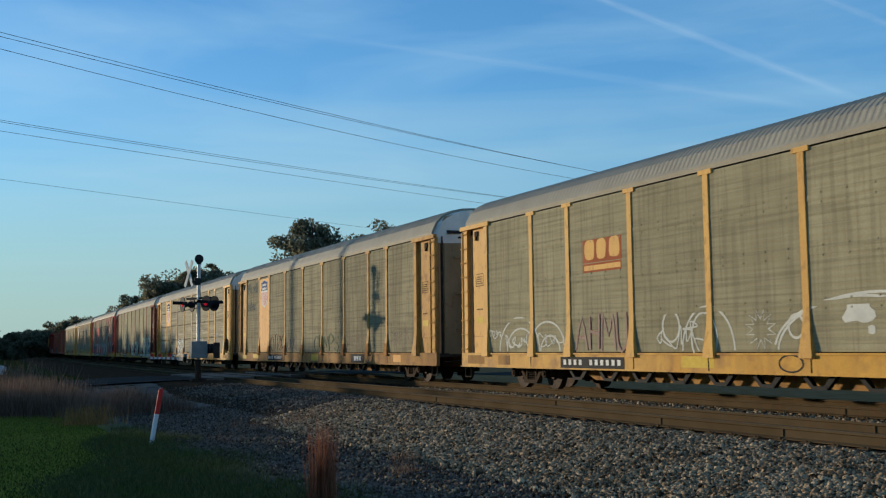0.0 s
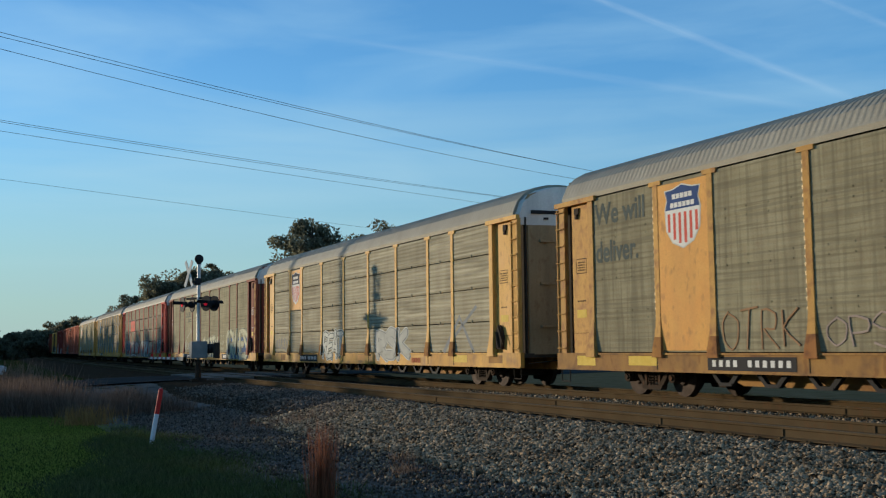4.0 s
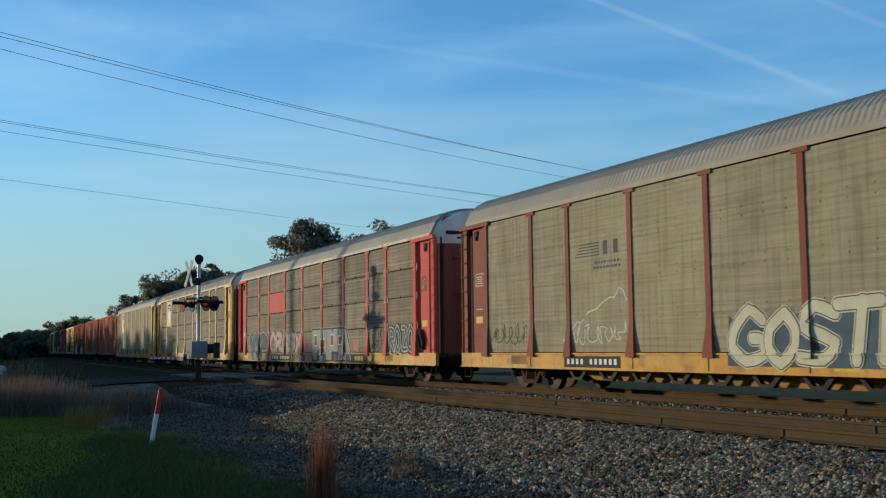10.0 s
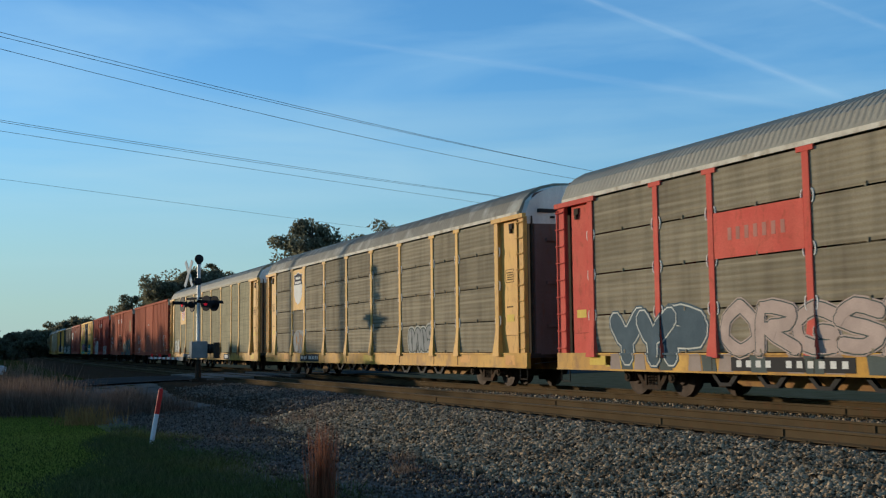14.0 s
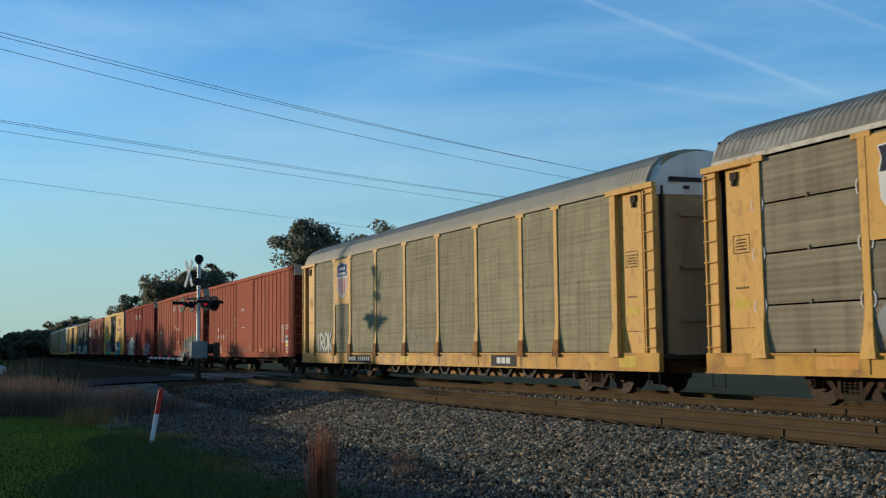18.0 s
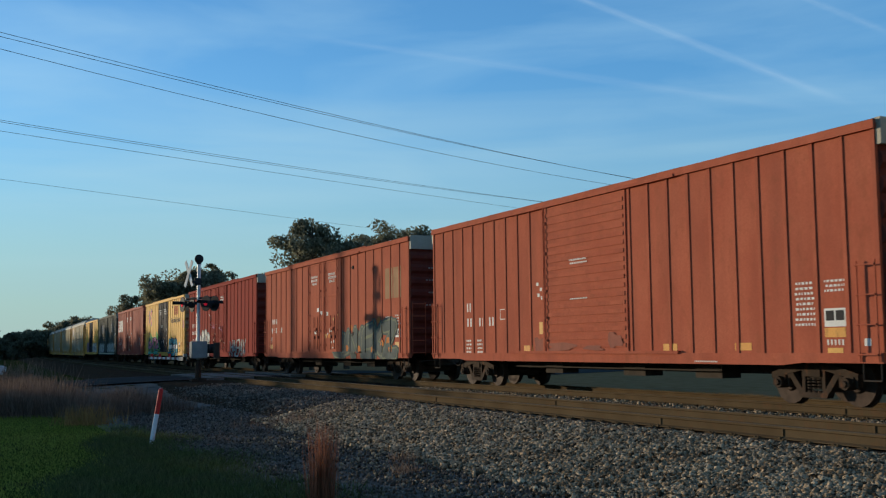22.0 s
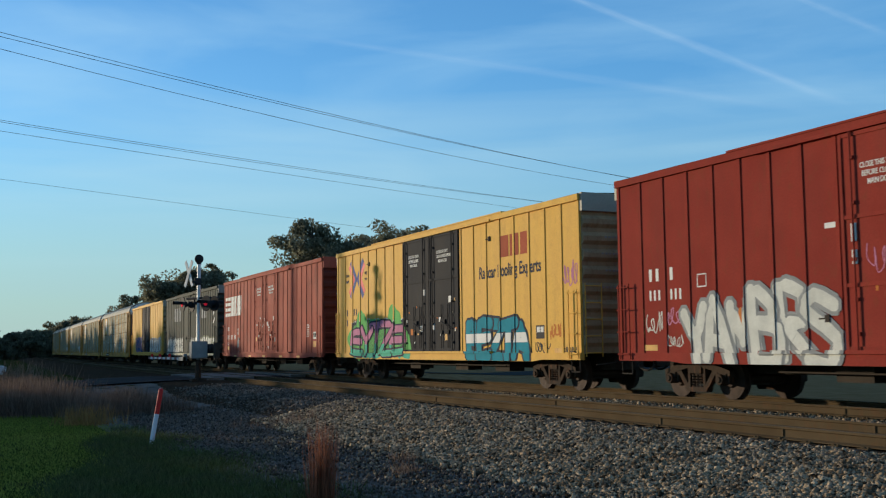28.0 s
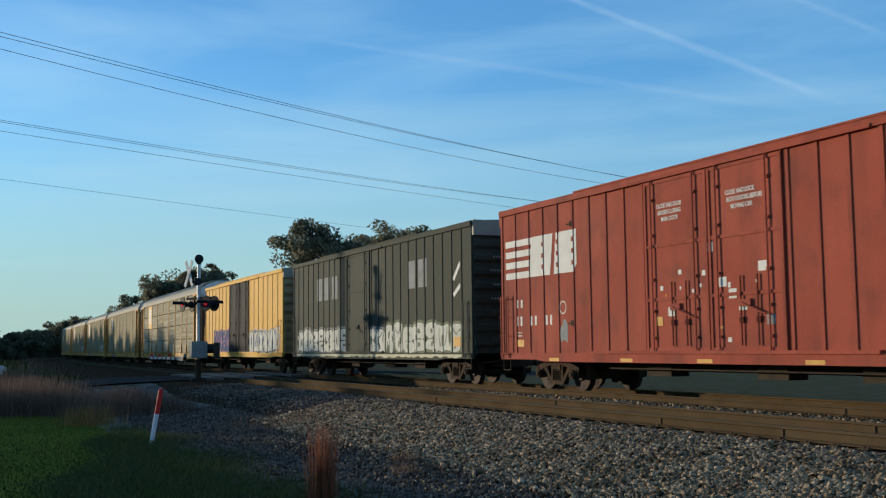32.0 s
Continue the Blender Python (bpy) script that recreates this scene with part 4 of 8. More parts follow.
def scrawl(car, x0, x1, z0, z1, y, material, seed, label, w=0.03, loops=5):
    """A looping painted line."""
    r = random.Random(seed)
    n = loops * 5
    step = (x1 - x0) / n
    key, turn = [], r.uniform(0, math.tau)
    for k in range(n + 1):
        turn += r.uniform(0.9, 2.3) * (1 if r.random() < 0.85 else -1)
        key.append((min(x1, max(x0, x0 + step * k + step * r.uniform(0.8, 3.2) * math.cos(turn))), (z0 + z1) / 2 + (z1 - z0) * (r.uniform(0.2, 0.5) * math.sin(turn) + r.uniform(-0.06, 0.06))))
    pts = []
    for k in range(n):
        p0, p1, p2, p3 = key[max(0, k - 1)], key[k], key[k + 1], key[min(n, k + 2)]
        for q in range(6):
            v = q / 6
            pts.append(tuple(0.5 * (2 * b + (c - a) * v + (2 * a - 5 * b + 4 * c - d) * v * v + (3 * b - a - 3 * c + d) * v ** 3) for a, b, c, d in zip(p0, p1, p2, p3)))
    return mark(car, "painted_line", stroke(pts, w), y, M[material], label, 0.002)


def shield(cx, z0, w, h):
    pts = [(cx - 0.5 * w, z0 + 0.93 * h), (cx - 0.27 * w, z0 + 0.94 * h), (cx, z0 + h), (cx + 0.27 * w, z0 + 0.94 * h), (cx + 0.5 * w, z0 + 0.93 * h), (cx + 0.44 * w, z0 + 0.78 * h), (cx + 0.5 * w, z0 + 0.62 * h),
           (cx + 0.47 * w, z0 + 0.3 * h), (cx + 0.3 * w, z0 + 0.1 * h), (cx, z0), (cx - 0.3 * w, z0 + 0.1 * h), (cx - 0.47 * w, z0 + 0.3 * h), (cx - 0.5 * w, z0 + 0.62 * h), (cx - 0.44 * w, z0 + 0.78 * h)]
    return pts


# ---- autorack cars ----
RIBS = (-8.93, -7.02, -4.22, -1.40, 1.40, 4.22, 7.02, 8.93)
EDGE, END = 11.65, 13.25
Z_SILL, Z_PANEL, Z_EAVE = 0.58, 1.00, 4.86
W2 = HALF


def roof_mesh(material, x0, x1, pitch=0.165):
    def build(bm):
        prof = [(1.54, 4.84), (1.57, 4.94), (1.52, 5.04), (1.40, 5.27), (1.18, 5.46), (0.85, 5.62), (0.45, 5.71), (0.0, 5.74)]
        prof = prof + [(-a, z) for a, z in prof[-2::-1]]
        xs, x, k = [], x0, 0
        while x < x1 - 0.02:
            xs += [(x, 0.0), (x + pitch * 0.18, 0.016), (x + pitch * 0.5, 0.016), (x + pitch * 0.68, 0.0)]
            x += pitch
        xs.append((x1, 0.0))
        rows = []
        for x, up in xs:
            rows.append([bm.verts.new((x, -a, z + (up if z > 4.98 else 0))) for a, z in prof])
        for a, b in zip(rows, rows[1:]):
            for j in range(len(prof) - 1):
                bm.faces.new((a[j], a[j + 1], b[j + 1], b[j]))
        bm.faces.new(rows[0]), bm.faces.new(rows[-1][::-1])
    return shared(("roof", x0, x1), build, material)


FOOT = ((0.90, 0.175, 0.150), (1.10, 0.150, 0.140), (1.35, 0.112, 0.110), (1.60, 0.092, 0.085), (1.80, 0.085, 0.075))


def foot_shape(bm, z1, extra=0.0, wide=1.0):
    """The flared foot of a post, which bows out towards the sill."""
    rings = []
    for z, half, deep in FOOT:
        if z <= z1:
            rings.append([bm.verts.new(p) for p in ((-half * wide, 0.0, z), (-half * wide, -deep - extra, z), (half * wide, -deep - extra, z), (half * wide, 0.0, z))])
    for a, b in zip(rings, rings[1:]):
        for k in range(4):
            bm.faces.new((a[k], a[(k + 1) % 4], b[(k + 1) % 4], b[k]))
    bm.faces.new(rings[0]), bm.faces.new(rings[-1][::-1])


def rib_mesh(material):
    def build(bm):
        # a hat-shaped post with a T head
        prism(bm, [(-0.085, 1.80), (0.085, 1.80), (0.085, 4.74), (-0.085, 4.74)], -0.075, 0.0)
        foot_shape(bm, 1.8)
        prism(bm, [(-0.22, 4.74), (0.22, 4.74), (0.22, 4.84), (-0.22, 4.84)], -0.085, 0.0)
    return shared("rib", build, material)


def clip_mesh(material, step):
    def build(bm):
        z = 1.8
        while z < 4.6:
            box(bm, -0.022, 0.022, -0.05, 0.0, z, z + 0.075)
            z += step
    return shared(("clips", step), build, material)


def autorack(name, gap, dx, trim, panel_kind, roof, label, sill="sill", end_post=None, bright=False, eave=None, rings=False, end_paint="end_grey", worn_feet=False, crown=1.0):
    car = tagged(new(name), label, "autorack car", "cars of the freight train")
    car["x0"] = gap + 13.87 + dx
    trim_m, panel_m = M[trim], M[panel_kind]
    post_m = M[end_post or trim]
    stacked = panel_kind in ("zinc_ridged", "zinc_dark")
    bays = [(-EDGE, RIBS[0])] + list(zip(RIBS, RIBS[1:])) + [(RIBS[-1], EDGE)]
    rows = [(1.02, 1.90), (1.935, 2.90), (2.935, 3.88), (3.915, 4.80)] if stacked else [(1.02, 4.80)]
    for s in (-1, 1):
        turn = (0, 0, 0 if s < 0 else 180)
        for a, b in bays:
            a, b = (a, b) if s < 0 else (-b, -a)
            for z0, z1 in rows:
                w = round(b - a, 2)

                def build(bm, w=w, z0=z0, z1=z1):
                    prism(bm, [(-w / 2, 0), (w / 2, 0), (w / 2, z1 - z0), (-w / 2, z1 - z0)], -0.025, 0.0)
                    if not stacked:
                        for zz in (0.88, 1.85, 2.82):
                            box(bm, -w / 2 + 0.05, w / 2 - 0.05, -0.031, -0.025, zz - 0.05, zz + 0.05)
                            for k in range(4):
                                for dz in (-0.09, 0.09):
                                    x = -w / 2 + w * (k + 0.7) / 4.4
                                    box(bm, x - 0.018, x + 0.018, -0.036, -0.02, zz + dz - 0.018, zz + dz + 0.018)
                    else:
                        box(bm, -0.02, 0.02, -0.05, 0.0, -0.03, 0.06)
                me = shared(("panel", w, z0, stacked), build, panel_m)
                mid = (a + b) / 2 if s < 0 else -(a + b) / 2
                put("side_panel", me, car, (mid, s * (W2 - 0.03), z0), turn)
        if rings and s < 0:
            for x in (*RIBS, -EDGE, EDGE):
                for z in (1.92, 2.92, 3.90):
                    for q in (-1, 1):
                        put("clip_ring", shared("clip_ring", lambda bm: prism(bm, [(0.115 + rr * math.cos(a), (rr + 0.08) * math.sin(a)) for rr, aa in ((0.062, (-1.5, -0.9, -0.3, 0.3, 0.9, 1.5)), (0.036, (1.5, 0.9, 0.3, -0.3, -0.9, -1.5))) for a in aa], -0.03, 0.0), M["white"]), car, (x, -(W2 - 0.03) - (0.015 if q > 0 else 0.045), z), (0, 0, 0 if q > 0 else 180), "pale looped clip")
        for x in RIBS:
            put("rib", rib_mesh(trim_m), car, (x, s * (W2 - 0.05), 0), turn)
            if worn_feet and s < 0:
                put("rusty_foot", shared("rusty_foot", lambda bm: foot_shape(bm, 1.35, 0.003, 1.02), M["foot_rust"]), car, (x, s * (W2 - 0.05), 0), turn, "rust-stained foot of a post")
            if bright and s < 0:
                put("clip_row", clip_mesh(M["glint"], 0.16), car, (x - 0.115, s * (W2 - 0.05), 0), turn)
        # end bays: a set-back plate with a curved foot, an open slot and an outer post with a ladder
        for e in (-1, 1):
            k = -e * s          # 1 where the bay opens towards the shape's +x

            def flip(outline, k=k):
                return [(k * x, z) for x, z in outline]
            way = "right" if k > 0 else "left"
            put("end_plate", shared("end_plate_" + way, lambda bm: prism(bm, flip([(0.10, 1.0), (0.34, 1.0), (0.20, 1.5), (1.02, 1.5), (1.02, 4.74), (0.10, 4.74)]), 0.03, 0.08), post_m), car, (e * EDGE, s * (W2 - 0.05), 0), turn)
            put("foot_plate", shared("foot_plate_" + way, lambda bm: prism(bm, flip([(0.24, 1.0), (1.02, 1.0), (1.02, 1.49), (0.205, 1.49)]), 0.035, 0.075), post_m), car, (e * EDGE, s * (W2 - 0.05), 0), turn)
            put("edge_post", shared("edge_post_" + way, lambda bm: prism(bm, flip([(-0.12, 0.95), (0.10, 0.95), (0.10, 4.74), (-0.12, 4.74)]), -0.085, 0.04), post_m), car, (e * EDGE, s * (W2 - 0.05), 0), turn)
            put("post_foot", shared("edge_foot", lambda bm: foot_shape(bm, 1.8, 0.012, 1.15), post_m), car, (e * EDGE, s * (W2 - 0.05), 0), turn)
            put("outer_post", shared("outer_post_" + way, lambda bm: (prism(bm, flip([(1.26, 0.85), (1.60, 0.85), (1.60, 4.78), (1.26, 4.78)]), -0.045, 0.06)), post_m), car, (e * EDGE, s * (W2 - 0.05), 0), turn)
            # dark sheet behind the slot, in place of the shade inside
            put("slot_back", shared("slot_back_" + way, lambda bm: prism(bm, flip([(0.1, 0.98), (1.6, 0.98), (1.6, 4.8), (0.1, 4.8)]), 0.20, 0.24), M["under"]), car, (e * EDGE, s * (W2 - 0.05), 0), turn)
            if s < 0:
                put("warning_label", shared("warning_label", lambda bm: prism(bm, [(-0.22, -0.10), (0.22, -0.10), (0.22, 0.10), (-0.22, 0.10)], -0.004, 0.0), M["yellow_label"]), car, (e * (EDGE + 0.62), -(W2 - 0.05) + 0.029, 1.98), (0, 0, 0))
                put("door_latch", shared("door_latch", lambda bm: (box(bm, -0.10, 0.10, -0.04, 0.0, 0.0, 0.16), box(bm, -0.04, 0.04, -0.06, 0.0, -0.12, 0.0)), M["under"]), car, (e * (EDGE + 0.75), -(W2 - 0.05) + 0.03, 4.5), (0, 0, 0))
            put("end_beam", shared("end_beam", lambda bm: box(bm, -0.95, 0.95, -0.10, 0.02, 4.74, 4.86), post_m), car, (e * (EDGE + 0.70), s * (W2 - 0.03), 0), turn)
            put("ladder", ladder_mesh(3.7, post_m, 0.36), car, (e * (EDGE + 1.42) + (-0.18 if s < 0 else 0.18), s * (W2 + 0.02), 1.0), turn)
    # deck with its side sills, and the beams below
    for s in (-1, 1):
        put("side_sill", shared("rack_sill", lambda bm: (box(bm, -END - 0.1, END + 0.1, -0.02, 0.10, Z_SILL, Z_PANEL), box(bm, -END - 0.1, END + 0.1, -0.05, -0.02, Z_SILL, Z_SILL + 0.035)), M[sill]), car, (0, s * W2, 0), (0, 0, 0 if s < 0 else 180), "stained yellow side sill")
        put("sill_lip", shared("sill_lip", lambda bm: box(bm, -EDGE, EDGE, -0.05, 0.02, Z_PANEL - 0.045, Z_PANEL), M[sill]), car, (0, s * W2, 0), (0, 0, 0 if s < 0 else 180))
    bm = bmesh.new()
    box(bm, -END, END, -W2 + 0.1, W2 - 0.1, 0.86, 0.98)
    part("deck", bm, M["under"], car)
    put("centre_sill", shared("centre_sill", lambda bm: (prism(bm, [(-8.2, 0.87), (-8.2, 0.62), (-7.3, 0.29), (7.3, 0.29), (8.2, 0.62), (8.2, 0.87)], -0.62, 0.62), box(bm, -END + 0.4, END - 0.4, -0.34, 0.34, 0.52, 0.868)), M["sill_old"]), car, label="dirty yellow centre sill")
    for k in range(-5, 6):
        put("truss_hanger", shared("hanger", lambda bm: (prism(bm, [(-0.50, 0.62), (-0.38, 0.62), (-0.13, 0.38), (-0.20, 0.33)], -0.05, 0.05), prism(bm, [(0.50, 0.62), (0.34, 0.62), (0.11, 0.38), (0.20, 0.33)], -0.05, 0.05), box(bm, -0.20, 0.20, -0.055, 0.055, 0.315, 0.385)), M["black"]), car, (k * 1.4, -(W2 - 0.26), 0))
    if eave:
        for s in (-1, 1):
            put("eave_strip", shared("eave_strip", lambda bm: box(bm, -END + 0.3, END - 0.3, -0.035, 0.0, 4.845, 4.94), M[eave]), car, (0, s * W2, 0), (0, 0, 0 if s < 0 else 180), "pale strip under the roof")
    lifted = Matrix.Translation((0, 0, 4.84 * (1 - crown))) @ Matrix.Diagonal((1, 1, crown, 1))
    put("roof", roof_mesh(M[roof], -END + 0.25, END - 0.25), car).matrix_basis = lifted
    for e in (-1, 1):
        def build_door(bm):
            prof = [(0.0, -1.36), (0.28, -1.2), (0.38, -0.6), (0.40, 0.0), (0.38, 0.6), (0.28, 1.2), (0.0, 1.36)]
            lo = [bm.verts.new((x, y, 0.95)) for x, y in prof]
            hi = [bm.verts.new((x, y, 5.02 if abs(y) > 1.3 else 5.45 if abs(y) > 1 else 5.62)) for x, y in prof]
            for j in range(len(prof) - 1):
                bm.faces.new((lo[j], lo[j + 1], hi[j + 1], hi[j]))
            bm.faces.new(hi), bm.faces.new(lo)
        door = put("end_door", shared("end_door", build_door, M[end_paint]), car, (e * (END - 0.30), 0, 0), (0, 0, 0 if e > 0 else 180))
        for z in (1.7, 2.9, 4.1):
            put("door_rail", shared("end_door_rail", lambda bm: box(bm, 0.36, 0.43, -0.9, 0.9, 0, 0.07), M[end_paint]), door, (0, 0, z))

        def build_cap(bm):
            prof = [(1.50, 4.90), (1.36, 5.24), (1.15, 5.42), (0.83, 5.57), (0.44, 5.66), (0.0, 5.69), (-0.44, 5.66), (-0.83, 5.57), (-1.15, 5.42), (-1.36, 5.24), (-1.50, 4.90)]
            back = [bm.verts.new((-0.05, y, z)) for y, z in prof]
            lip = [bm.verts.new((0.22 + 0.20 * (1 - (y / 1.5) ** 2), y * 0.97, z - 0.04)) for y, z in prof]
            foot = [bm.verts.new((0.22 + 0.20 * (1 - (y / 1.5) ** 2), y * 0.97, 4.60)) for y, z in prof]
            for j in range(len(prof) - 1):
                bm.faces.new((back[j], back[j + 1], lip[j + 1], lip[j]))
                if j not in (0, len(prof) - 2):
                    bm.faces.new((lip[j], lip[j + 1], foot[j + 1], foot[j]))
                else:
                    bm.faces.new((lip[j], lip[j + 1], foot[j + 1], foot[j]))
        put("end_cap", shared("end_cap", build_cap, M["cap"]), car, (e * (END - 0.30), 0, 0), (0, 0, 0 if e > 0 else 180), "pale upper end plate").matrix_basis = lifted @ pose(e * (END - 0.30), 0, 0, 0, 0, 0 if e > 0 else 180)
        put("cap_slot", shared("cap_slot", lambda bm: (box(bm, 0.2, 0.40, -1.12, -0.5, 4.90, 5.0), box(bm, 0.2, 0.43, -0.5, 0.15, 4.90, 5.0), box(bm, 0.2, 0.425, -0.75, -0.62, 4.74, 4.80)), M["black"]), car, (e * (END - 0.30), 0, 0), (0, 0, 0 if e > 0 else 180), "black slot in the end plate")
        coupler(car, e * (END - 0.2), e, 1.22)
        put("end_step", shared("end_step", lambda bm: [bar(bm, p, q, 0.016, 5) for p, q in (((-0.2, 0, 0.6), (-0.2, 0, 0.28)), ((-0.2, 0, 0.28), (0.2, 0, 0.28)), ((0.2, 0, 0.28), (0.2, 0, 0.6)))], M["under"]), car, (e * (END - 0.2), -W2 + 0.05, 0))
        truck(car, e * 9.95)
    return car


# ---- boxcars ----
def boxcar(name, x_mid, paint, label, doors, door_paint=None, ribs=0.80, top=5.0, end_paint=None, half=9.35, roof="roof", slabs=False, head="roof"):
    """doors: a list of (from, to) along the side; half: half the body's length."""
    car = tagged(new(name), label, "boxcar", "cars of the freight train")
    car["x0"] = x_mid
    pm, dm, em = M[paint], M[door_paint or paint], M[end_paint or paint]
    w = 1.52
    z0 = 0.98
    bm = bmesh.new()
    box(bm, -half, half, -w, w, z0, top)
    part("body", bm, pm, car)
    # posts on both sides, leaving the doors free
    lo, hi = min(a for a, b in doors) - 0.12, max(b for a, b in doors) + 0.12
    post = shared(("post", top), lambda bm: prism(bm, [(-0.045, 0), (0.045, 0), (0.045, top - 0.16 - z0), (-0.045, top - 0.16 - z0)], -0.024, 0.0), pm)
    xs = []
    for a, b in ((-half + 0.05, lo), (hi, half - 0.05)):
        n = max(1, round((b - a) / ribs))
        xs += [a + (b - a) * k / n for k in range(n + 1)]
    for s in (-1, 1):
        for x in xs:
            put("side_post", post, car, (x if s < 0 else -x, s * w, z0 + 0.02), (0, 0, 0 if s < 0 else 180))
    car["posts"] = xs
    for s in (-1, 1):
        a, b = sorted((s * (w - 0.02), s * (w + 0.07)))
        bm = bmesh.new()
        box(bm, -half - 0.02, half + 0.02, a, b, top - 0.14, top + 0.02)
        part("top_rail", bm, pm, car)
        a, b = sorted((s * (w - 0.06), s * (w + 0.055)))
        bm = bmesh.new()
        prism(bm, [(-half, 0.82), (-7.4, 0.82), (-6.9, 0.77), (6.9, 0.77), (7.4, 0.82), (half, 0.82), (half, z0 + 0.02), (-half, z0 + 0.02)], a, b)
        part("side_sill", bm, pm, car)
    # roof with cross ridges
    bm = bmesh.new()
    n = 14
    for k in range(n):
        a = -half + 2 * half * k / n
        b = -half + 2 * half * (k + 1) / n
        prof = [(-w - 0.03, top + 0.02), (-w * 0.5, top + 0.07), (0, top + 0.09), (w * 0.5, top + 0.07), (w + 0.03, top + 0.02)]
        up = 0.015 if k % 2 else 0.0
        va = [bm.verts.new((a, y, z + up)) for y, z in prof]
        vb = [bm.verts.new((b, y, z + up)) for y, z in prof]
        for j in range(4):
            bm.faces.new((va[j], va[j + 1], vb[j + 1], vb[j]))
    part("roof", bm, M[roof], car)
    for e in (-1, 1):
        # pressed end with ridges, its head painted pale
        bm = bmesh.new()
        outline = [(-0.02, z0), (0.02, z0)]
        for k in range(8):
            z = 1.15 + k * 0.43
            outline += [(0.02, z), (0.10, z + 0.10), (0.10, z + 0.22), (0.02, z + 0.32)]
        prism(bm, outline + [(0.02, top), (-0.02, top)], -w + 0.04, w - 0.04)
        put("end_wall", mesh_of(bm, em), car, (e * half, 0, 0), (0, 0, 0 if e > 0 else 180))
        put("end_head", shared(("end_head", top), lambda bm: box(bm, -0.01, 0.12, -w, w, top - 0.42, top + 0.05), M[head]), car, (e * half, 0, 0), (0, 0, 0 if e > 0 else 180), "pale grey head of the end wall")
        for k, z in enumerate((2.62, 3.05, 3.48, 3.9)):
            put("end_print", shared(("end_print", k % 2), lambda bm: [box(bm, 0.0, 0.004, 0.11 * q, 0.11 * q + 0.07, 0.0, 0.05) for q in range(5 - k % 2)], M["dull_print"]), car, (e * (half + 0.103), (-0.95 if e > 0 else 0.35) + 0.1 * (k % 2), z), (0, 0, 0 if e > 0 else 180), "pale stencilled bars on the end")["kind"] = "stuff"
        coupler(car, e * (half + 0.05), e, 0.95)
        truck(car, e * 7.15)
        for s in (-1, 1):
            x = e * (half - 0.28)
            put("ladder", ladder_mesh(1.75, pm, 0.42), car, (x - 0.21 if s < 0 else x + 0.21, s * (w + 0.09), 0.85), (0, 0, 0 if s < 0 else 180))
            put("grab_iron", shared("grab", lambda bm: [bar(bm, (0.1, -0.24, 1.0 + 0.42 * k), (0.1, 0.24, 1.0 + 0.42 * k), 0.015, 5) for k in range(5)] + [bar(bm, (0.1, y, 0.9), (0.1, y, 2.75), 0.015, 5) for y in (-0.24, 0.24)], pm), car, (e * half, s * (w - 0.3), 0), (0, 0, 0 if e > 0 else 180))
        put("side_step", shared("side_step", lambda bm: [bar(bm, p, q, 0.016, 5) for p, q in (((-0.2, 0, 0.85), (-0.2, 0, 0.52)), ((-0.2, 0, 0.52), (0.2, 0, 0.52)), ((0.2, 0, 0.52), (0.2, 0, 0.85)))], M["under"]), car, (e * (half - 0.28), -w - 0.02, 0))
    bm = bmesh.new()
    box(bm, -half + 0.3, half - 0.3, -0.35, 0.35, 0.55, 0.98)
    for x in (-3.2, 0.6, 3.4):
        box(bm, x, x + 0.9, -0.9, -0.4, 0.45, 0.85)
    bar(bm, (-4.5, -1.1, 0.62), (4.5, -1.1, 0.62), 0.02, 5)
    part("underframe", bm, M["under"], car)
    # sliding or plug doors on tracks
    for s in (-1, 1):
        for a, b in doors:
            d = bmesh.new()
            wd = b - a
            box(d, 0, wd, -0.035, 0.0, 1.02, top - 0.16)
            ob = put("door", mesh_of(d, dm), car, (a if s < 0 else -a, s * w, 0), (0, 0, 0 if s < 0 else 180))
            if slabs:
                for k in range(18):
                    z = 1.13 + k * 0.203
                    put("pressed_panel", shared(("pressed", wd), lambda bm: prism(bm, [(0.08, 0), (wd - 0.08, 0), (wd - 0.08, 0.10), (0.08, 0.10)], -0.052, -0.03), dm), ob, (0, 0, z))
            else:
                for z in (1.04, 2.15, 3.35, top - 0.24):
                    put("door_rail", shared(("door_rail", round(wd, 2)), lambda bm: box(bm, 0.07, wd - 0.07, -0.055, -0.03, 0, 0.07), dm), ob, (0, 0, z))
                for x in (0.0, wd - 0.07):
                    put("door_stile", shared(("door_stile", top), lambda bm: box(bm, 0, 0.07, -0.06, -0.03, 1.04, top - 0.18), dm), ob, (x, 0, 0))

            def build_rod(bm):
                bar(bm, (0, -0.085, 1.0), (0, -0.085, top - 0.1), 0.018, 6)
                for z in (1.3, 1.9, 2.6, 3.6, 4.4):
                    box(bm, -0.05, 0.05, -0.09, -0.03, z, z + 0.06)
            for x in ((0.10,) if slabs else (0.30, wd - 0.42)):
                put("lock_rod", shared(("lock_rod", top), build_rod, dm), ob, (x, 0, 0))
            if not slabs:
                put("lock_handle", shared("lock_handle", lambda bm: (bar(bm, (0, -0.10, 2.0), (0.70, -0.10, 1.75), 0.018, 5), box(bm, -0.10, 0.24, -0.09, -0.03, 1.93, 2.07)), dm), ob, (wd * 0.46, 0, 0))
        t = bmesh.new()
        span = hi - lo
        a, b = (lo - span * 0.45, hi + span * 0.45)
        box(t, a, b, -0.10, 0.0, 0.98, 1.05)
        box(t, a, b, -0.10, 0.0, top - 0.15, top - 0.08)
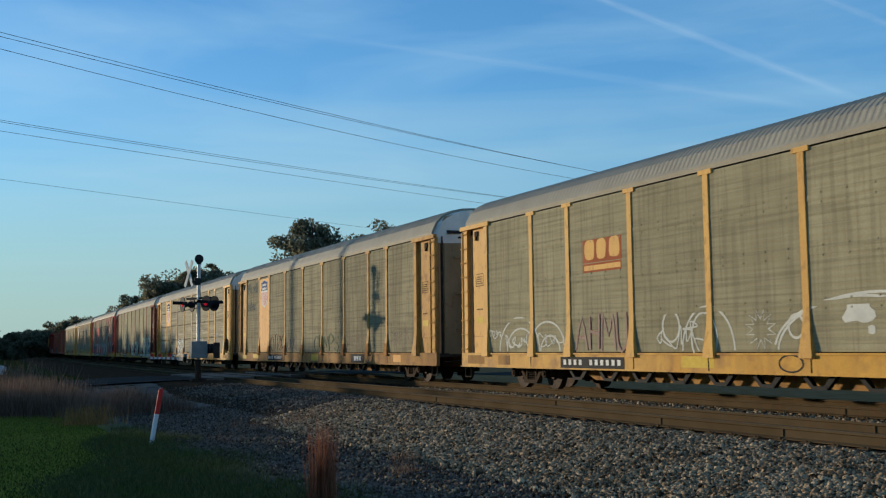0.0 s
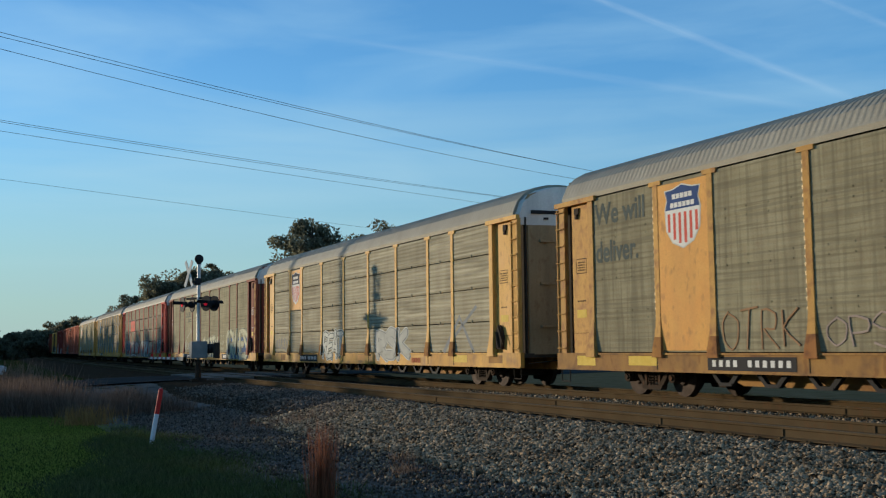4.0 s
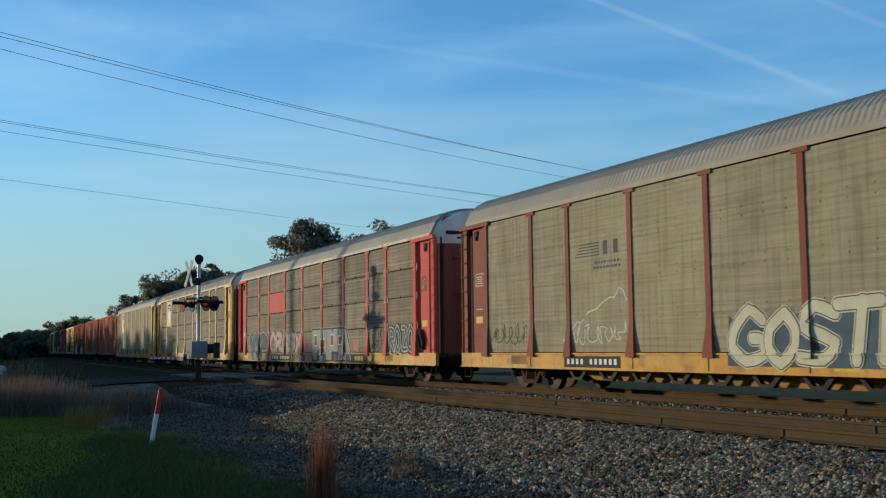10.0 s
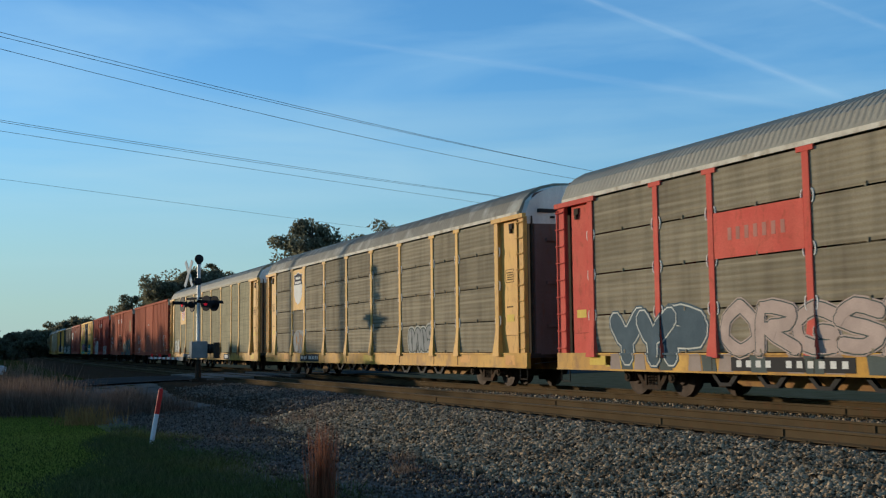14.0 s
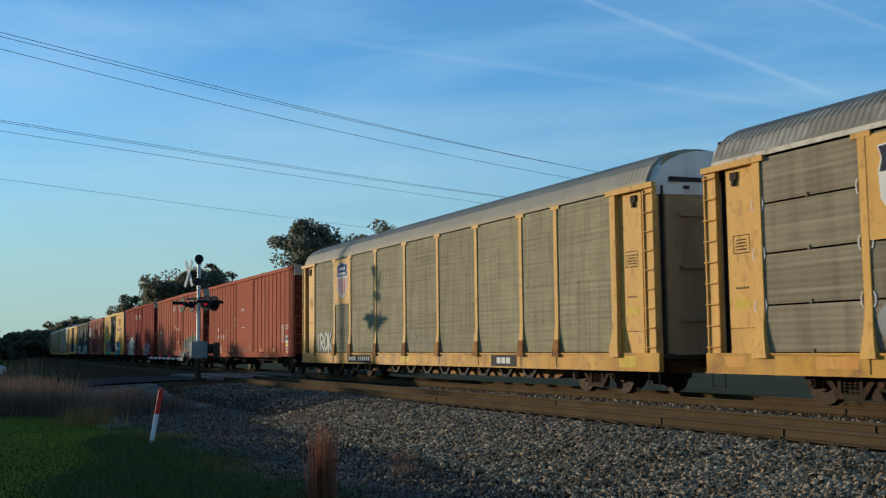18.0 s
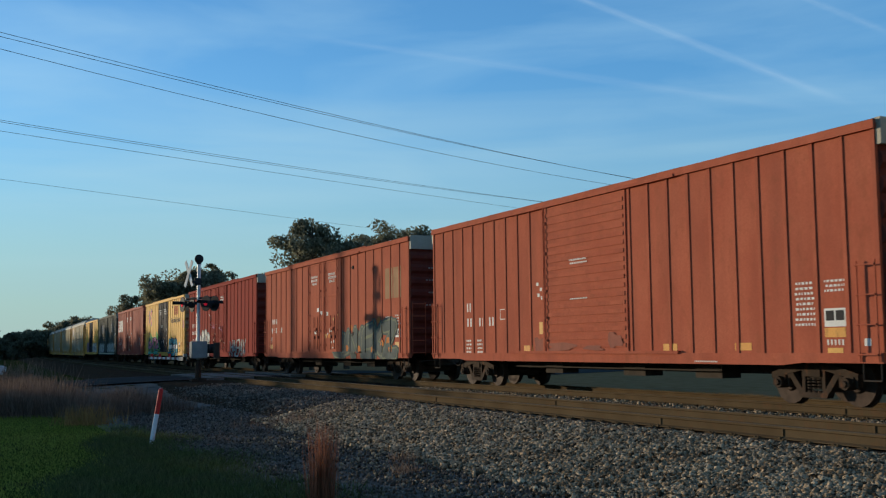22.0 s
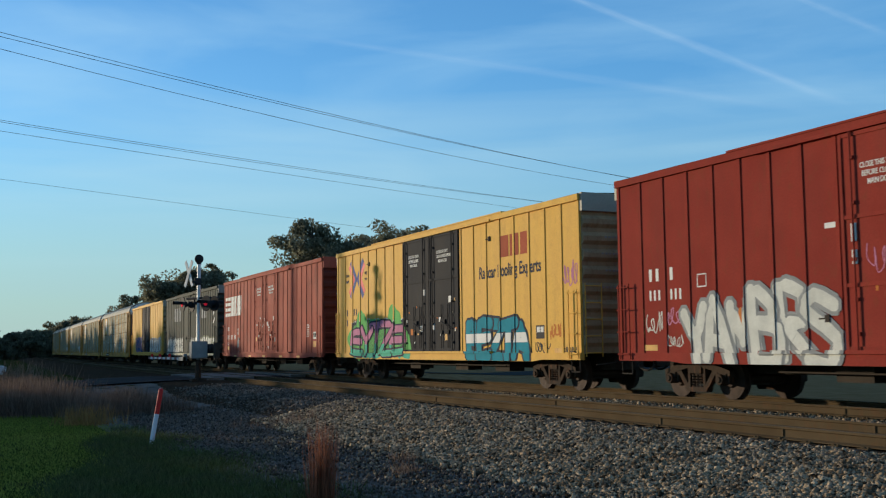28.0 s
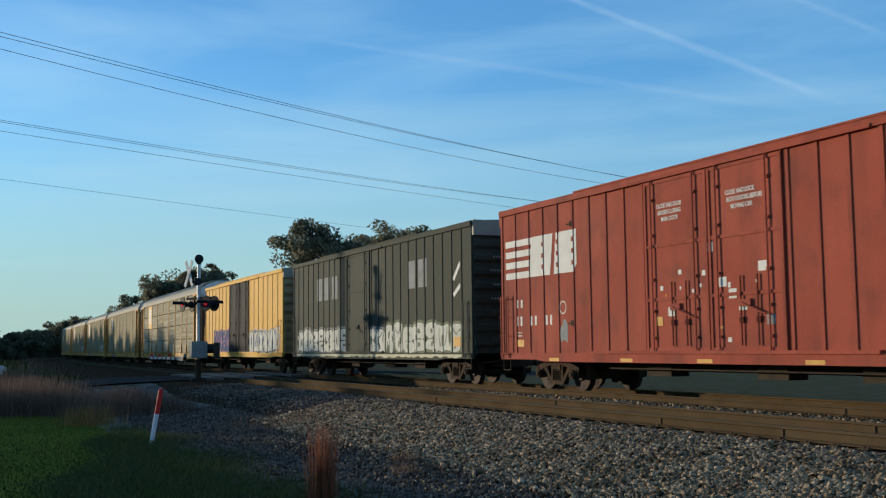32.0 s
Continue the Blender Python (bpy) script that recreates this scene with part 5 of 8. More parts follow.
        if not slabs:
            put("roof_cap", shared(("roof_cap", top), lambda bm: box(bm, -5.25, 5.25, -0.09, 0.06, top + 0.02, top + 0.06), pm), car, (0, s * w, 0), (0, 0, 0 if s < 0 else 180))
        put("door_track", mesh_of(t, pm), car, (0, s * w, 0), (0, 0, 0 if s < 0 else 180))
    return car


def gap_of(k):
    return -31.05 - PITCH * k


CARS = []
a_car = autorack("autorack_car", gap_of(0), 0.0, "yellow", "zinc", "roof", "grey autorack car with yellow posts and looping white paint scrawls")
b_car = autorack("autorack_car", gap_of(1), 0.05, "yellow_old", "zinc_old", "roof", "weathered grey autorack car with rusty yellow posts and clips", bright=True, sill="sill_old", end_paint="end_tan", crown=1.07, worn_feet=True)
c_car = autorack("autorack_car", gap_of(2), -0.1, "yellow", "zinc_ridged", "roof", "ridged grey autorack car with bright yellow posts and white painted patches", bright=True, end_paint="end_tan", crown=1.07, worn_feet=True)
d_car = autorack("autorack_car", gap_of(3), 0.0, "maroon", "zinc", "roof", "grey autorack car with brown-red posts and large cream paintings", end_paint="end_red", crown=1.07)
e_car = autorack("autorack_car", gap_of(4), 0.0, "red", "zinc_dark", "roof", "dirty ridged autorack car with bright red posts and silver paintings", eave="eave_pale", rings=True, end_paint="end_red", crown=1.07)
f_car = autorack("autorack_car", gap_of(5), 0.22, "yellow", "zinc_dark", "roof_dirty", "dark ridged autorack car with yellow posts and a shield sign", eave="eave_pale", rings=True, crown=1.07)
g_car = autorack("autorack_car", gap_of(6), 0.42, "yellow", "zinc", "roof", "clean grey autorack car with pale yellow posts and a shield sign", end_paint="end_tan", worn_feet=True)
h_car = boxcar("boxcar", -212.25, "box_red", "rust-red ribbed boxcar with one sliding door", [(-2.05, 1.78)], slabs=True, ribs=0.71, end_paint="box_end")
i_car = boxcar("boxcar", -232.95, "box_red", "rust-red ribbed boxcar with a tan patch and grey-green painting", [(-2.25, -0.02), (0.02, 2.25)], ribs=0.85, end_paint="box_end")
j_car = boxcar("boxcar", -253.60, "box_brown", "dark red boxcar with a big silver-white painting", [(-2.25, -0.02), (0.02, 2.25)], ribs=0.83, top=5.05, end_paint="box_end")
k_car = boxcar("boxcar", -274.02, "box_yellow", "yellow boxcar with black doors and colourful paintings", [(-2.25, -0.02), (0.02, 2.25)], "door_black", ribs=0.90, end_paint="end_tan")
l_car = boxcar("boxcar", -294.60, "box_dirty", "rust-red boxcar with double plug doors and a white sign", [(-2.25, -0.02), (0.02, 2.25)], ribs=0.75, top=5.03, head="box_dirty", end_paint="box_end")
m_car = boxcar("boxcar", -315.25, "box_green", "dark green boxcar with faded paintings along its foot", [(-2.0, 0.6)], ribs=0.70)
n_car = boxcar("boxcar", -335.40, "box_yellow", "yellow boxcar with dark doors and violet paintings", [(-2.25, -0.02), (0.02, 2.25)], "door_black", ribs=0.90, half=9.0, end_paint="end_tan")
tail = [autorack("autorack_car", -345.33 - PITCH * (k + 1), 0.2, "yellow_old", "zinc_ridged" if k in (0,) else "zinc", "roof", "pale grey autorack car with yellow posts") for k in range(5)]
CARS = [a_car, b_car, c_car, d_car, e_car, f_car, g_car, h_car, i_car, j_car, k_car, l_car, m_car, n_car] + tail


# ---- signs, lettering and paintings on the cars ----
PA, PR, PS = -1.556, -1.5865, -1.582      # near faces of an autorack's panels, posts and sill
PB, PP = -1.522, -1.5455                  # near faces of a boxcar's body and posts


def number_plate(car, x0, x1, z0, z1, seed, y=PS, board="black", groups=(4, 6)):
    """A dark stencil board with pale bars in place of marks and numbers."""
    mark(car, "number_board", [rect(x0, x1, z0, z1)], y, M[board], "black board with pale bars", 0.004)
    n = sum(groups) + len(groups) - 1
    w = (x1 - x0 - 0.2) / n
    bars, k = [], 0
    for g in groups:
        for i in range(g):
            a = x0 + 0.1 + k * w
            bars.append(rect(a + 0.24 * w, a + 0.76 * w, z0 + 0.28 * (z1 - z0), z0 + 0.76 * (z1 - z0)))
            k += 1
        k += 1
    for b in bars:
        mark(car, "number_bar", [b], y - 0.005, M["white"], "", 0.002)


def block_bars(car, x0, x1, z0, z1, n, y, material="white", gap=0.58, name="number_bar"):
    w = (x1 - x0) / n
    for k in range(n):
        mark(car, name, [rect(x0 + k * w + gap * w / 2, x0 + (k + 1) * w - gap * w / 2, z0, z1)], y, M[material], "", 0.002)


def small_print(car, x0, x1, z0, z1, rows, y, seed, material="white"):
    tagged(mark(car, "small_print", scribble_bars(x0, x1, z0, z1, rows, seed), y, M[material], "rows of small unreadable print", 0.002), kind="stuff")


def door_words(car):
    """The standing notes on a double plug door, one on each leaf."""
    for x, lines in ((-1.78, ("CLOSE THIS DOOR", "BEFORE CLOSING", "MAIN DOOR")), (0.58, ("CLOSE AND LOCK", "BOTH DOORS BEFORE", "MOVING CAR"))):
        for k, line in enumerate(lines):
            words(car, line, x + (0.0, 0.04, 0.16)[k], 4.22 - 0.15 * k, 0.135, PB - 0.0365, M["white"], "white stencilled door note", 0.78)


def card_holder(car, x, z):
    put("card_holder", shared("card_holder", lambda bm: (box(bm, -0.16, 0.0, -0.03, 0.0, -0.015, 0.015), box(bm, -0.01, 0.10, -0.035, 0.0, -0.07, 0.07)), M["under"]), car, (x, -1.52, z), (0, 0, 0), "dark card holder between two posts")


def name_board(car, x0, x1, z0, z1, y, board, ink):
    """A name board with three plain blocks."""
    if board:
        mark(car, "name_board", [rect(x0, x1, z0, z1)], y, M[board], "", 0.004)
    w, h = (x1 - x0) * 0.56 / 3, z1 - z0
    for k in range(3):
        a = x0 + (x1 - x0) * 0.22 + k * w
        mark(car, "block", [rect(a + 0.1 * w, a + 0.9 * w, z0 + 0.25 * h, z0 + 0.78 * h)], y - 0.005, M[ink], "", 0.002)


def shield_sign(car, x0, x1, z0, z1, cx, s0, sw, sh, board, striped=True, dark="g_dark"):
    """A board between two posts with a shield: dark head, striped or pale foot."""
    mark(car, "sign_board", [rect(x0, x1, z0, z1)], PA, M[board], "board with a shield", 0.02)
    y = PA - 0.021
    mark(car, "shield_rim", [shield(cx, s0 - 0.03, sw + 0.07, sh + 0.06)], y, M["white" if not striped else "g_white"], "", 0.002)
    mark(car, "shield_foot", [shield(cx, s0, sw, sh)], y - 0.003, M["white"], "", 0.002)
    if striped:
        for k in range(6):
            a = cx - sw * 0.40 + k * sw * 0.16 - sw * 0.035
            low = s0 + sh * (0.06 + 0.30 * (abs(a + 0.03 - cx) / (0.5 * sw)) ** 2)
            mark(car, "stripe", [rect(a, a + sw * 0.075, low, s0 + sh * 0.56)], y - 0.0055, M["red"], "", 0.0015)
    head = [(x, max(z, s0 + sh * 0.58)) for x, z in shield(cx, s0, sw, sh) if z > s0 + sh * 0.55]
    mark(car, "shield_head", [head], y - 0.0055, M[dark], "", 0.0015)
    for k in range(2):
        block_bars(car, cx - sw * (0.30 if k == 0 else 0.36), cx + sw * (0.30 if k == 0 else 0.36), s0 + sh * (0.79 if k == 0 else 0.65), s0 + sh * (0.87 if k == 0 else 0.73), 5 + k, y - 0.0075, "white", 0.2, "pale_block")


# first car
mark(a_car, "logo_rim", [rect(-6.30, -5.72, 3.22, 3.86), rect(-5.74, -5.18, 3.22, 3.86), rect(-5.20, -4.58, 3.22, 3.86), rect(-6.3, -4.6, 2.98, 3.20)], PA - 0.0, M["g_rust"], "", 0.002)
for o in (blob(-5.99, 3.54, 0.44, 0.50, random.Random(1), 16, 0.05), blob(-5.46, 3.54, 0.42, 0.50, random.Random(2), 16, 0.05), blob(-4.89, 3.54, 0.44, 0.50, random.Random(3), 16, 0.05), rect(-6.24, -4.64, 3.03, 3.15)):
    mark(a_car, "logo_block", [o], PA - 0.0025, M["yellow"], "yellow block of a name sign", 0.002)
number_plate(a_car, -7.45, -4.55, 0.62, 0.90, 1)


def arch(cx, z0, rx, rz, a0=0.0, a1=math.pi, n=18):
    return [(cx + rx * math.cos(a0 + (a1 - a0) * k / n), z0 + rz * math.sin(a0 + (a1 - a0) * k / n)) for k in range(n + 1)]


for pts in (arch(-9.7, 1.05, 1.15, 0.92), arch(-9.6, 1.05, 0.8, 0.62), arch(-8.15, 1.2, 0.85, 0.62), arch(-8.0, 1.05, 0.5, 0.4), arch(-1.5, 1.05, 0.85, 0.92), arch(-1.62, 1.3, 0.42, 0.55, -1.2, 4.4),
            arch(-2.75, 1.58, 0.30, 0.34, 0, math.tau), arch(3.0, 1.02, 2.4, 1.03, 0.9, 3.1), arch(2.6, 1.02, 2.1, 0.98, 0.6, 3.0), arch(1.1, 1.50, 0.2, 0.22, 0, math.tau)):
    mark(a_car, "painted_line", stroke(pts, 0.05), PA - 0.002, M["g_white"], "", 0.002)
star = [(0.12 + (0.44 if k % 2 else 0.22) * math.cos(k * math.tau / 24), 1.46 + (0.40 if k % 2 else 0.2) * math.sin(k * math.tau / 24)) for k in range(25)]
mark(a_car, "painted_line", stroke(star, 0.03), PA - 0.002, M["g_white"], "white spiky painted outline", 0.002)
scrawl(a_car, -10.6, -8.95, 1.05, 1.55, PA - 0.005, "g_white", 5, "white looping scrawl", 0.045, 5)
scrawl(a_car, -11.5, -10.7, 1.35, 1.72, PA - 0.005, "g_white", 105, "white looping scrawl", 0.03, 3)
scrawl(a_car, -8.6, -7.3, 1.1, 1.6, PA - 0.005, "g_white", 106, "white looping scrawl", 0.03, 3)
scrawl(a_car, -3.3, -1.6, 1.05, 1.7, PA - 0.005, "g_white", 107, "white looping scrawl", 0.035, 4)
sprayed(a_car, "AHMU", -6.7, -4.35, 1.05, 1.98, 0.05, "g_dusty", "g_salmon", 6, "pale red painted strokes", edge=0.012)
mark(a_car, "painted_shape", [blob(2.65, 1.72, 0.62, 0.42, random.Random(3), 18, 0.3), blob(2.92, 1.4, 0.16, 0.16, random.Random(4), 10, 0.1)], PA - 0.002, M["g_white"], "white painted blot", 0.002)
for o in (arch(0.95, 0.80, 0.32, 0.16, 0, math.tau), ):
    mark(a_car, "painted_line", stroke(o, 0.03), PS - 0.003, M["black"], "", 0.002)

# second car
shield_sign(b_car, -8.84, -7.11, 1.05, 4.72, -7.95, 3.28, 1.20, 1.36, "orange", True, "g_blue")
words(b_car, "We will", -11.45, 4.12, 0.72, PA - 0.003, M["g_slate"], "faded dark lettering", 0.92)
words(b_car, "deliver.", -11.45, 3.20, 0.72, PA - 0.003, M["g_slate"], "faded dark lettering", 0.85)
number_plate(b_car, -7.25, -4.65, 0.64, 0.92, 2)
name_board(b_car, 5.1, 6.6, 0.62, 0.95, PS, "black", "white")
sprayed(b_car, "OTRK", -6.8, -4.5, 1.08, 1.92, 0.035, "g_tan", "g_tan", 7, "thin pale painted strokes", edge=0.003)
sprayed(b_car, "OPS", -3.9, -2.3, 1.1, 1.75, 0.035, "g_dusty", "g_dusty", 8, "thin pale painted strokes", edge=0.003)
scrawl(b_car, 9.3, 11.4, 1.05, 1.9, PA - 0.002, "g_dusty", 9, "pale looping scrawl", 0.016, 7)
scrawl(b_car, 4.5, 6.6, 1.05, 1.8, PA - 0.002, "g_dusty", 10, "pale looping scrawl", 0.016, 6)
sprayed(b_car, "CUMPS", 0.2, 3.6, 1.05, 1.78, 0.05, "g_moss", "g_moss", 11, "faded dull green painted strokes", edge=0.012)

# gold plates between the rungs paint the sun's glint on the outer posts
for car, paint in ((b_car, "foil_glint"), (d_car, "foil_glint"), (c_car, "foil_glint")):
    for k in range(8):
        mark(car, "reflective_strip", [rect(12.96, 13.22, 1.04 + 0.455 * k, 1.44 + 0.455 * k)], -1.556, M[paint], "gold strip between ladder rungs, sun glint put into its colour", 0.003)

# third car
shield_sign(c_car, -8.84, -7.11, 2.95, 4.76, -7.95, 3.22, 1.18, 1.44, "orange")
sprayed(c_car, "REAT", -3.95, -1.50, 0.78, 1.98, 0.17, "g_white", "g_slate", 12, "white painted shapes with dark edges", rim="g_white", edge=0.04, slant=0.08, close=1.06)
sprayed(c_car, "RSK", 2.3, 5.3, 0.74, 1.95, 0.28, "g_silver", "g_grey", 13, "pale grey painted shapes with grey edges", rim="g_white", edge=0.035, slant=-0.08, close=1.06)
number_plate(c_car, -7.3, -4.75, 0.63, 0.92, 3)
name_board(c_car, 5.3, 6.7, 0.60, 0.90, PS - 0.003, None, "g_rust")
scrawl(c_car, -11.2, -9.4, 1.1, 1.8, PA, "g_grey", 14, "grey looping scrawl", 0.05, 5)
mark(c_car, "painted_line", stroke([(8.2, 1.0), (9.4, 2.1), (10.4, 1.0)], 0.16) + stroke([(9.0, 1.5), (10.6, 2.4)], 0.12), PA, M["g_grey"], "", 0.002)

# fourth car
for car in (d_car, e_car, c_car):
    put("door_lock", shared("door_lock", lambda bm: (prism(bm, [(-0.16, 1.12), (0.14, 1.10), (0.20, 1.45), (0.12, 1.72), (-0.06, 1.80), (-0.18, 1.50)], -0.10, 0.0), bar(bm, (0.02, -0.12, 1.75), (0.30, -0.12, 1.25), 0.02, 5), bar(bm, (-0.10, -0.13, 1.6), (0.05, -0.13, 1.15), 0.03, 6)), M["under"]), car, (12.05, -1.48, 0), (0, 0, 0), "black door lock with levers")
sprayed(d_car, "GOSTK", -0.7, 4.15, 0.72, 2.06, 0.22, "g_cream", "g_slate", 15, "cream painted shapes with dull blue edges", rim="g_cream", edge=0.024, grow=0.10, close=1.0, back="g_steel", fill_to=0.78)
sprayed(d_car, "GRMHES", 6.4, 11.5, 0.66, 2.36, 0.26, "g_cream", "g_slate", 16, "large cream painted shapes with dull blue edges", rim="g_cream", edge=0.026, slant=-0.16, close=1.04, back="g_blue_pale", fill_to=0.72)
for k in range(3):
    scrawl(d_car, 4.7, 5.6, 1.12 + 0.33 * k, 1.40 + 0.33 * k, PA, "g_cream", 17 + k, "", 0.04, 3)
number_plate(d_car, -7.25, -4.7, 0.64, 0.92, 4)
name_board(d_car, 5.15, 6.75, 0.63, 0.94, PS, "black", "white")
for k in range(5):
    mark(d_car, "sign_stripe", [rect(-6.65 + 0.06 * k, -5.55, 3.38 + 0.075 * k, 3.41 + 0.075 * k)], PA, M["g_slate"], "", 0.002)
block_bars(d_car, -5.5, -4.6, 3.38, 3.72, 2, PA, "g_slate")
small_print(d_car, -5.9, -4.6, 3.05, 3.30, 2, PA, 5, "g_slate")
mark(d_car, "painted_line", stroke([(-7.3, 1.30), (-7.0, 1.52), (-6.6, 1.78), (-6.45, 1.74), (-6.1, 2.0), (-5.7, 2.08), (-5.5, 2.2), (-5.1, 2.34), (-4.95, 2.31), (-4.7, 2.55), (-4.55, 2.47), (-4.4, 2.22), (-4.32, 2.3)], 0.035), PA, M["g_white"], "", 0.002)
scrawl(d_car, -6.8, -4.4, 1.15, 1.75, PA, "g_white", 21, "white looping scrawl", 0.03, 6)
scrawl(d_car, -11.4, -9.2, 1.2, 1.85, PA, "g_slate", 121, "faded dark looping scrawl", 0.035, 6)

# fifth car
mark(e_car, "sign_board", [rect(-6.92, -4.32, 2.93, 3.88)], PA, M["red"], "faded red sign board", 0.02)
block_bars(e_car, -6.55, -4.75, 3.28, 3.54, 7, PA - 0.021, "g_salmon", 0.55, "pale_block")
sprayed(e_car, "YYP", -10.7, -7.5, 0.66, 2.02, 0.46, "g_steel", "g_white", 22, "dull slate-blue painted shapes with pale edges", edge=0.035, close=1.12, rim="g_steel")
sprayed(e_car, "ORGSX", -6.7, -1.5, 0.95, 2.04, 0.25, "g_rose", "g_slate", 23, "dusty pink painted shapes with dark edges", rim="g_rose", edge=0.025, close=1.0)
e_cells = side_cells(e_car, -0.5, 5.8)
skin(e_car, "painted_rim", [[(-0.12, 1.05), (0.35, 0.64), (5.40, 0.64), (4.62, 2.02), (4.35, 2.08), (-0.02, 2.08), (-0.12, 1.95)]], e_cells, 0.002, "g_dusty", "dusty pale edge of a painting")
skin(e_car, "painted_outline", [[(-0.06, 1.06), (0.38, 0.66), (5.30, 0.66), (4.55, 1.98), (4.30, 2.03), (0.0, 2.03)]], e_cells, 0.004, "g_dark")
for o in ([(0.0, 1.08), (0.40, 0.70), (0.80, 0.70), (0.80, 1.10), (1.30, 1.10), (1.30, 1.97), (0.05, 1.97)], [(1.36, 0.80), (1.98, 0.80), (1.98, 1.97), (1.45, 1.97), (1.36, 1.60)], [(2.04, 0.70), (2.75, 0.70), (2.80, 1.05), (3.50, 1.05), (3.50, 1.97), (2.04, 1.97)], [(3.56, 0.70), (4.15, 0.70), (4.15, 1.30), (3.60, 1.30)], [(4.20, 0.70), (5.22, 0.70), (4.50, 1.94), (3.62, 1.97), (3.62, 1.72), (4.20, 1.72)]):
    skin(e_car, "painted_shape", [o], e_cells, 0.006, "g_ash", "silver painted block with dark edges")
for x0, x1, z0, z1 in ((0.38, 0.74, 1.32, 1.72), (1.34, 1.78, 1.25, 1.55), (2.58, 2.94, 1.32, 1.72), (3.60, 4.14, 1.36, 1.66)):
    skin(e_car, "painted_rim", [rect(x0 - 0.05, x1 + 0.05, z0 - 0.05, z1 + 0.05)], e_cells, 0.0085, "g_white")
    skin(e_car, "painted_gap", [rect(x0, x1, z0, z1)], e_cells, 0.0105, "maroon")
for x0, x1 in ((-2.6, -1.2), (-1.1, -0.15)):
    mark(e_car, "painted_patch", [wavy(x0, x1, 0.63, 0.95, 3)], PS, M["g_salmon"], "", 0.003)
for cx in (-1.0, -0.55, 5.7):
    mark(e_car, "painted_shape", [blob(cx, 1.28, 0.6, 0.5, random.Random(8), 16, 0.15)], PA, M["g_salmon"], "", 0.002)
sprayed(e_car, "ROZO", 9.15, 11.5, 1.05, 1.95, 0.10, "g_slate", "g_silver", 24, "dark painted lines with broad silver edges", rim="g_slate", edge=0.05, close=0.86)
skin(e_car, "painted_patch", [[(-2.9 + 0.5 * k, 0.62), (-2.45 + 0.5 * k, 0.62), (-2.5 + 0.5 * k, 0.99), (-2.85 + 0.5 * k, 0.97)] for k in range(-16, 16, 2)], side_cells(e_car, -11.5, 5.1), 0.002, "g_dusty", "dusty painted remnants along the sill")
skin(e_car, "painted_patch", [[(-2.4 + 0.5 * k, 0.62), (-1.95 + 0.5 * k, 0.62), (-2.0 + 0.5 * k, 0.92), (-2.45 + 0.5 * k, 0.97)] for k in range(-16, 16, 3)], side_cells(e_car, -11.5, 5.1), 0.004, "g_slate", "dark painted remnants along the sill")
scrawl(e_car, 7.4, 8.5, 1.05, 1.9, PA, "black", 25, "black looping scrawl", 0.05, 4)
number_plate(e_car, -6.5, -3.2, 0.64, 0.92, 6)
name_board(e_car, 5.2, 6.95, 0.62, 0.95, PS - 0.005, "black", "yellow_label")
mark(e_car, "warning_board", [rect(12.0, 12.42, 3.05, 3.55)], -1.481, M["maroon"], "dark notice with pale dots", 0.004)
for x0, z0 in ((12.08, 3.15), (12.2, 3.2), (12.3, 3.3), (12.14, 3.38), (12.26, 3.44), (12.1, 3.28)):
    mark(e_car, "pale_dot", [rect(x0, x0 + 0.035, z0, z0 + 0.035)], -1.486, M["white"], "", 0.002)

# sixth and seventh cars
shield_sign(f_car, -8.84, -7.11, 2.93, 4.76, -7.95, 3.2, 1.2, 1.42, "yellow", False)
mark(f_car, "painted_patch", [blob(-7.9, 1.5, 1.6, 1.0, random.Random(5), 20, 0.15)], PA, M["g_grey"], "grey painted patch", 0.002)
scrawl(f_car, -8.4, -7.2, 1.1, 1.95, PA - 0.003, "g_tan", 26, "", 0.05, 4)
graffiti(f_car, 5.0, 7.0, 1.05, 1.9, 4, "g_grey", "g_slate", PA, 27, "grey painted shapes", None, fat=0.26, rim="g_silver")
number_plate(f_car, -7.62, -4.92, 0.63, 0.94, 7)
shield_sign(g_car, -8.84, -7.11, 2.95, 4.76, -7.95, 3.2, 1.2, 1.42, "yellow", True, "g_blue")
sprayed(g_car, "IROK", -11.3, -9.25, 1.05, 1.95, 0.13, "g_white", "g_silver", 28, "plain white painted strokes", edge=0.01)
scrawl(g_car, -1.2, 0.8, 1.1, 1.8, PA, "g_grey", 29, "grey looping scrawl", 0.03, 6)
number_plate(g_car, -7.3, -4.75, 0.63, 0.92, 8)
name_board(g_car, 5.15, 6.7, 0.62, 0.94, PS, "black", "white")

# red boxcar with one door
small_print(h_car, 7.24, 7.75, 1.5, 2.36, 9, PB, 31)
small_print(h_car, 8.0, 8.52, 2.1, 2.36, 3, PB, 32)
mark(h_car, "label_board", [rect(7.98, 8.50, 1.47, 1.80)], PB, M["white"], "white label with dark blocks", 0.003)
mark(h_car, "dark_block", [rect(8.02, 8.22, 1.58, 1.76), rect(8.26, 8.46, 1.58, 1.76)], PB - 0.004, M["black"], "", 0.002)
mark(h_car, "orange_patch", [rect(7.98, 8.48, 1.28, 1.45)], PB, M["orange"], "", 0.003)
block_bars(h_car, 8.0, 8.45, 1.14, 1.24, 5, PB)
mark(h_car, "yellow_sticker", [rect(8.03, 8.40, 0.98, 1.09)], PB, M["yellow"], "", 0.003)
mark(h_car, "pale_sticker", [rect(8.9, 9.05, 1.12, 1.25)], PB, M["white"], "", 0.003)
block_bars(h_car, -6.92, -6.56, 2.24, 2.50, 2, PB)
block_bars(h_car, -6.92, -6.50, 1.79, 2.04, 2, PB)
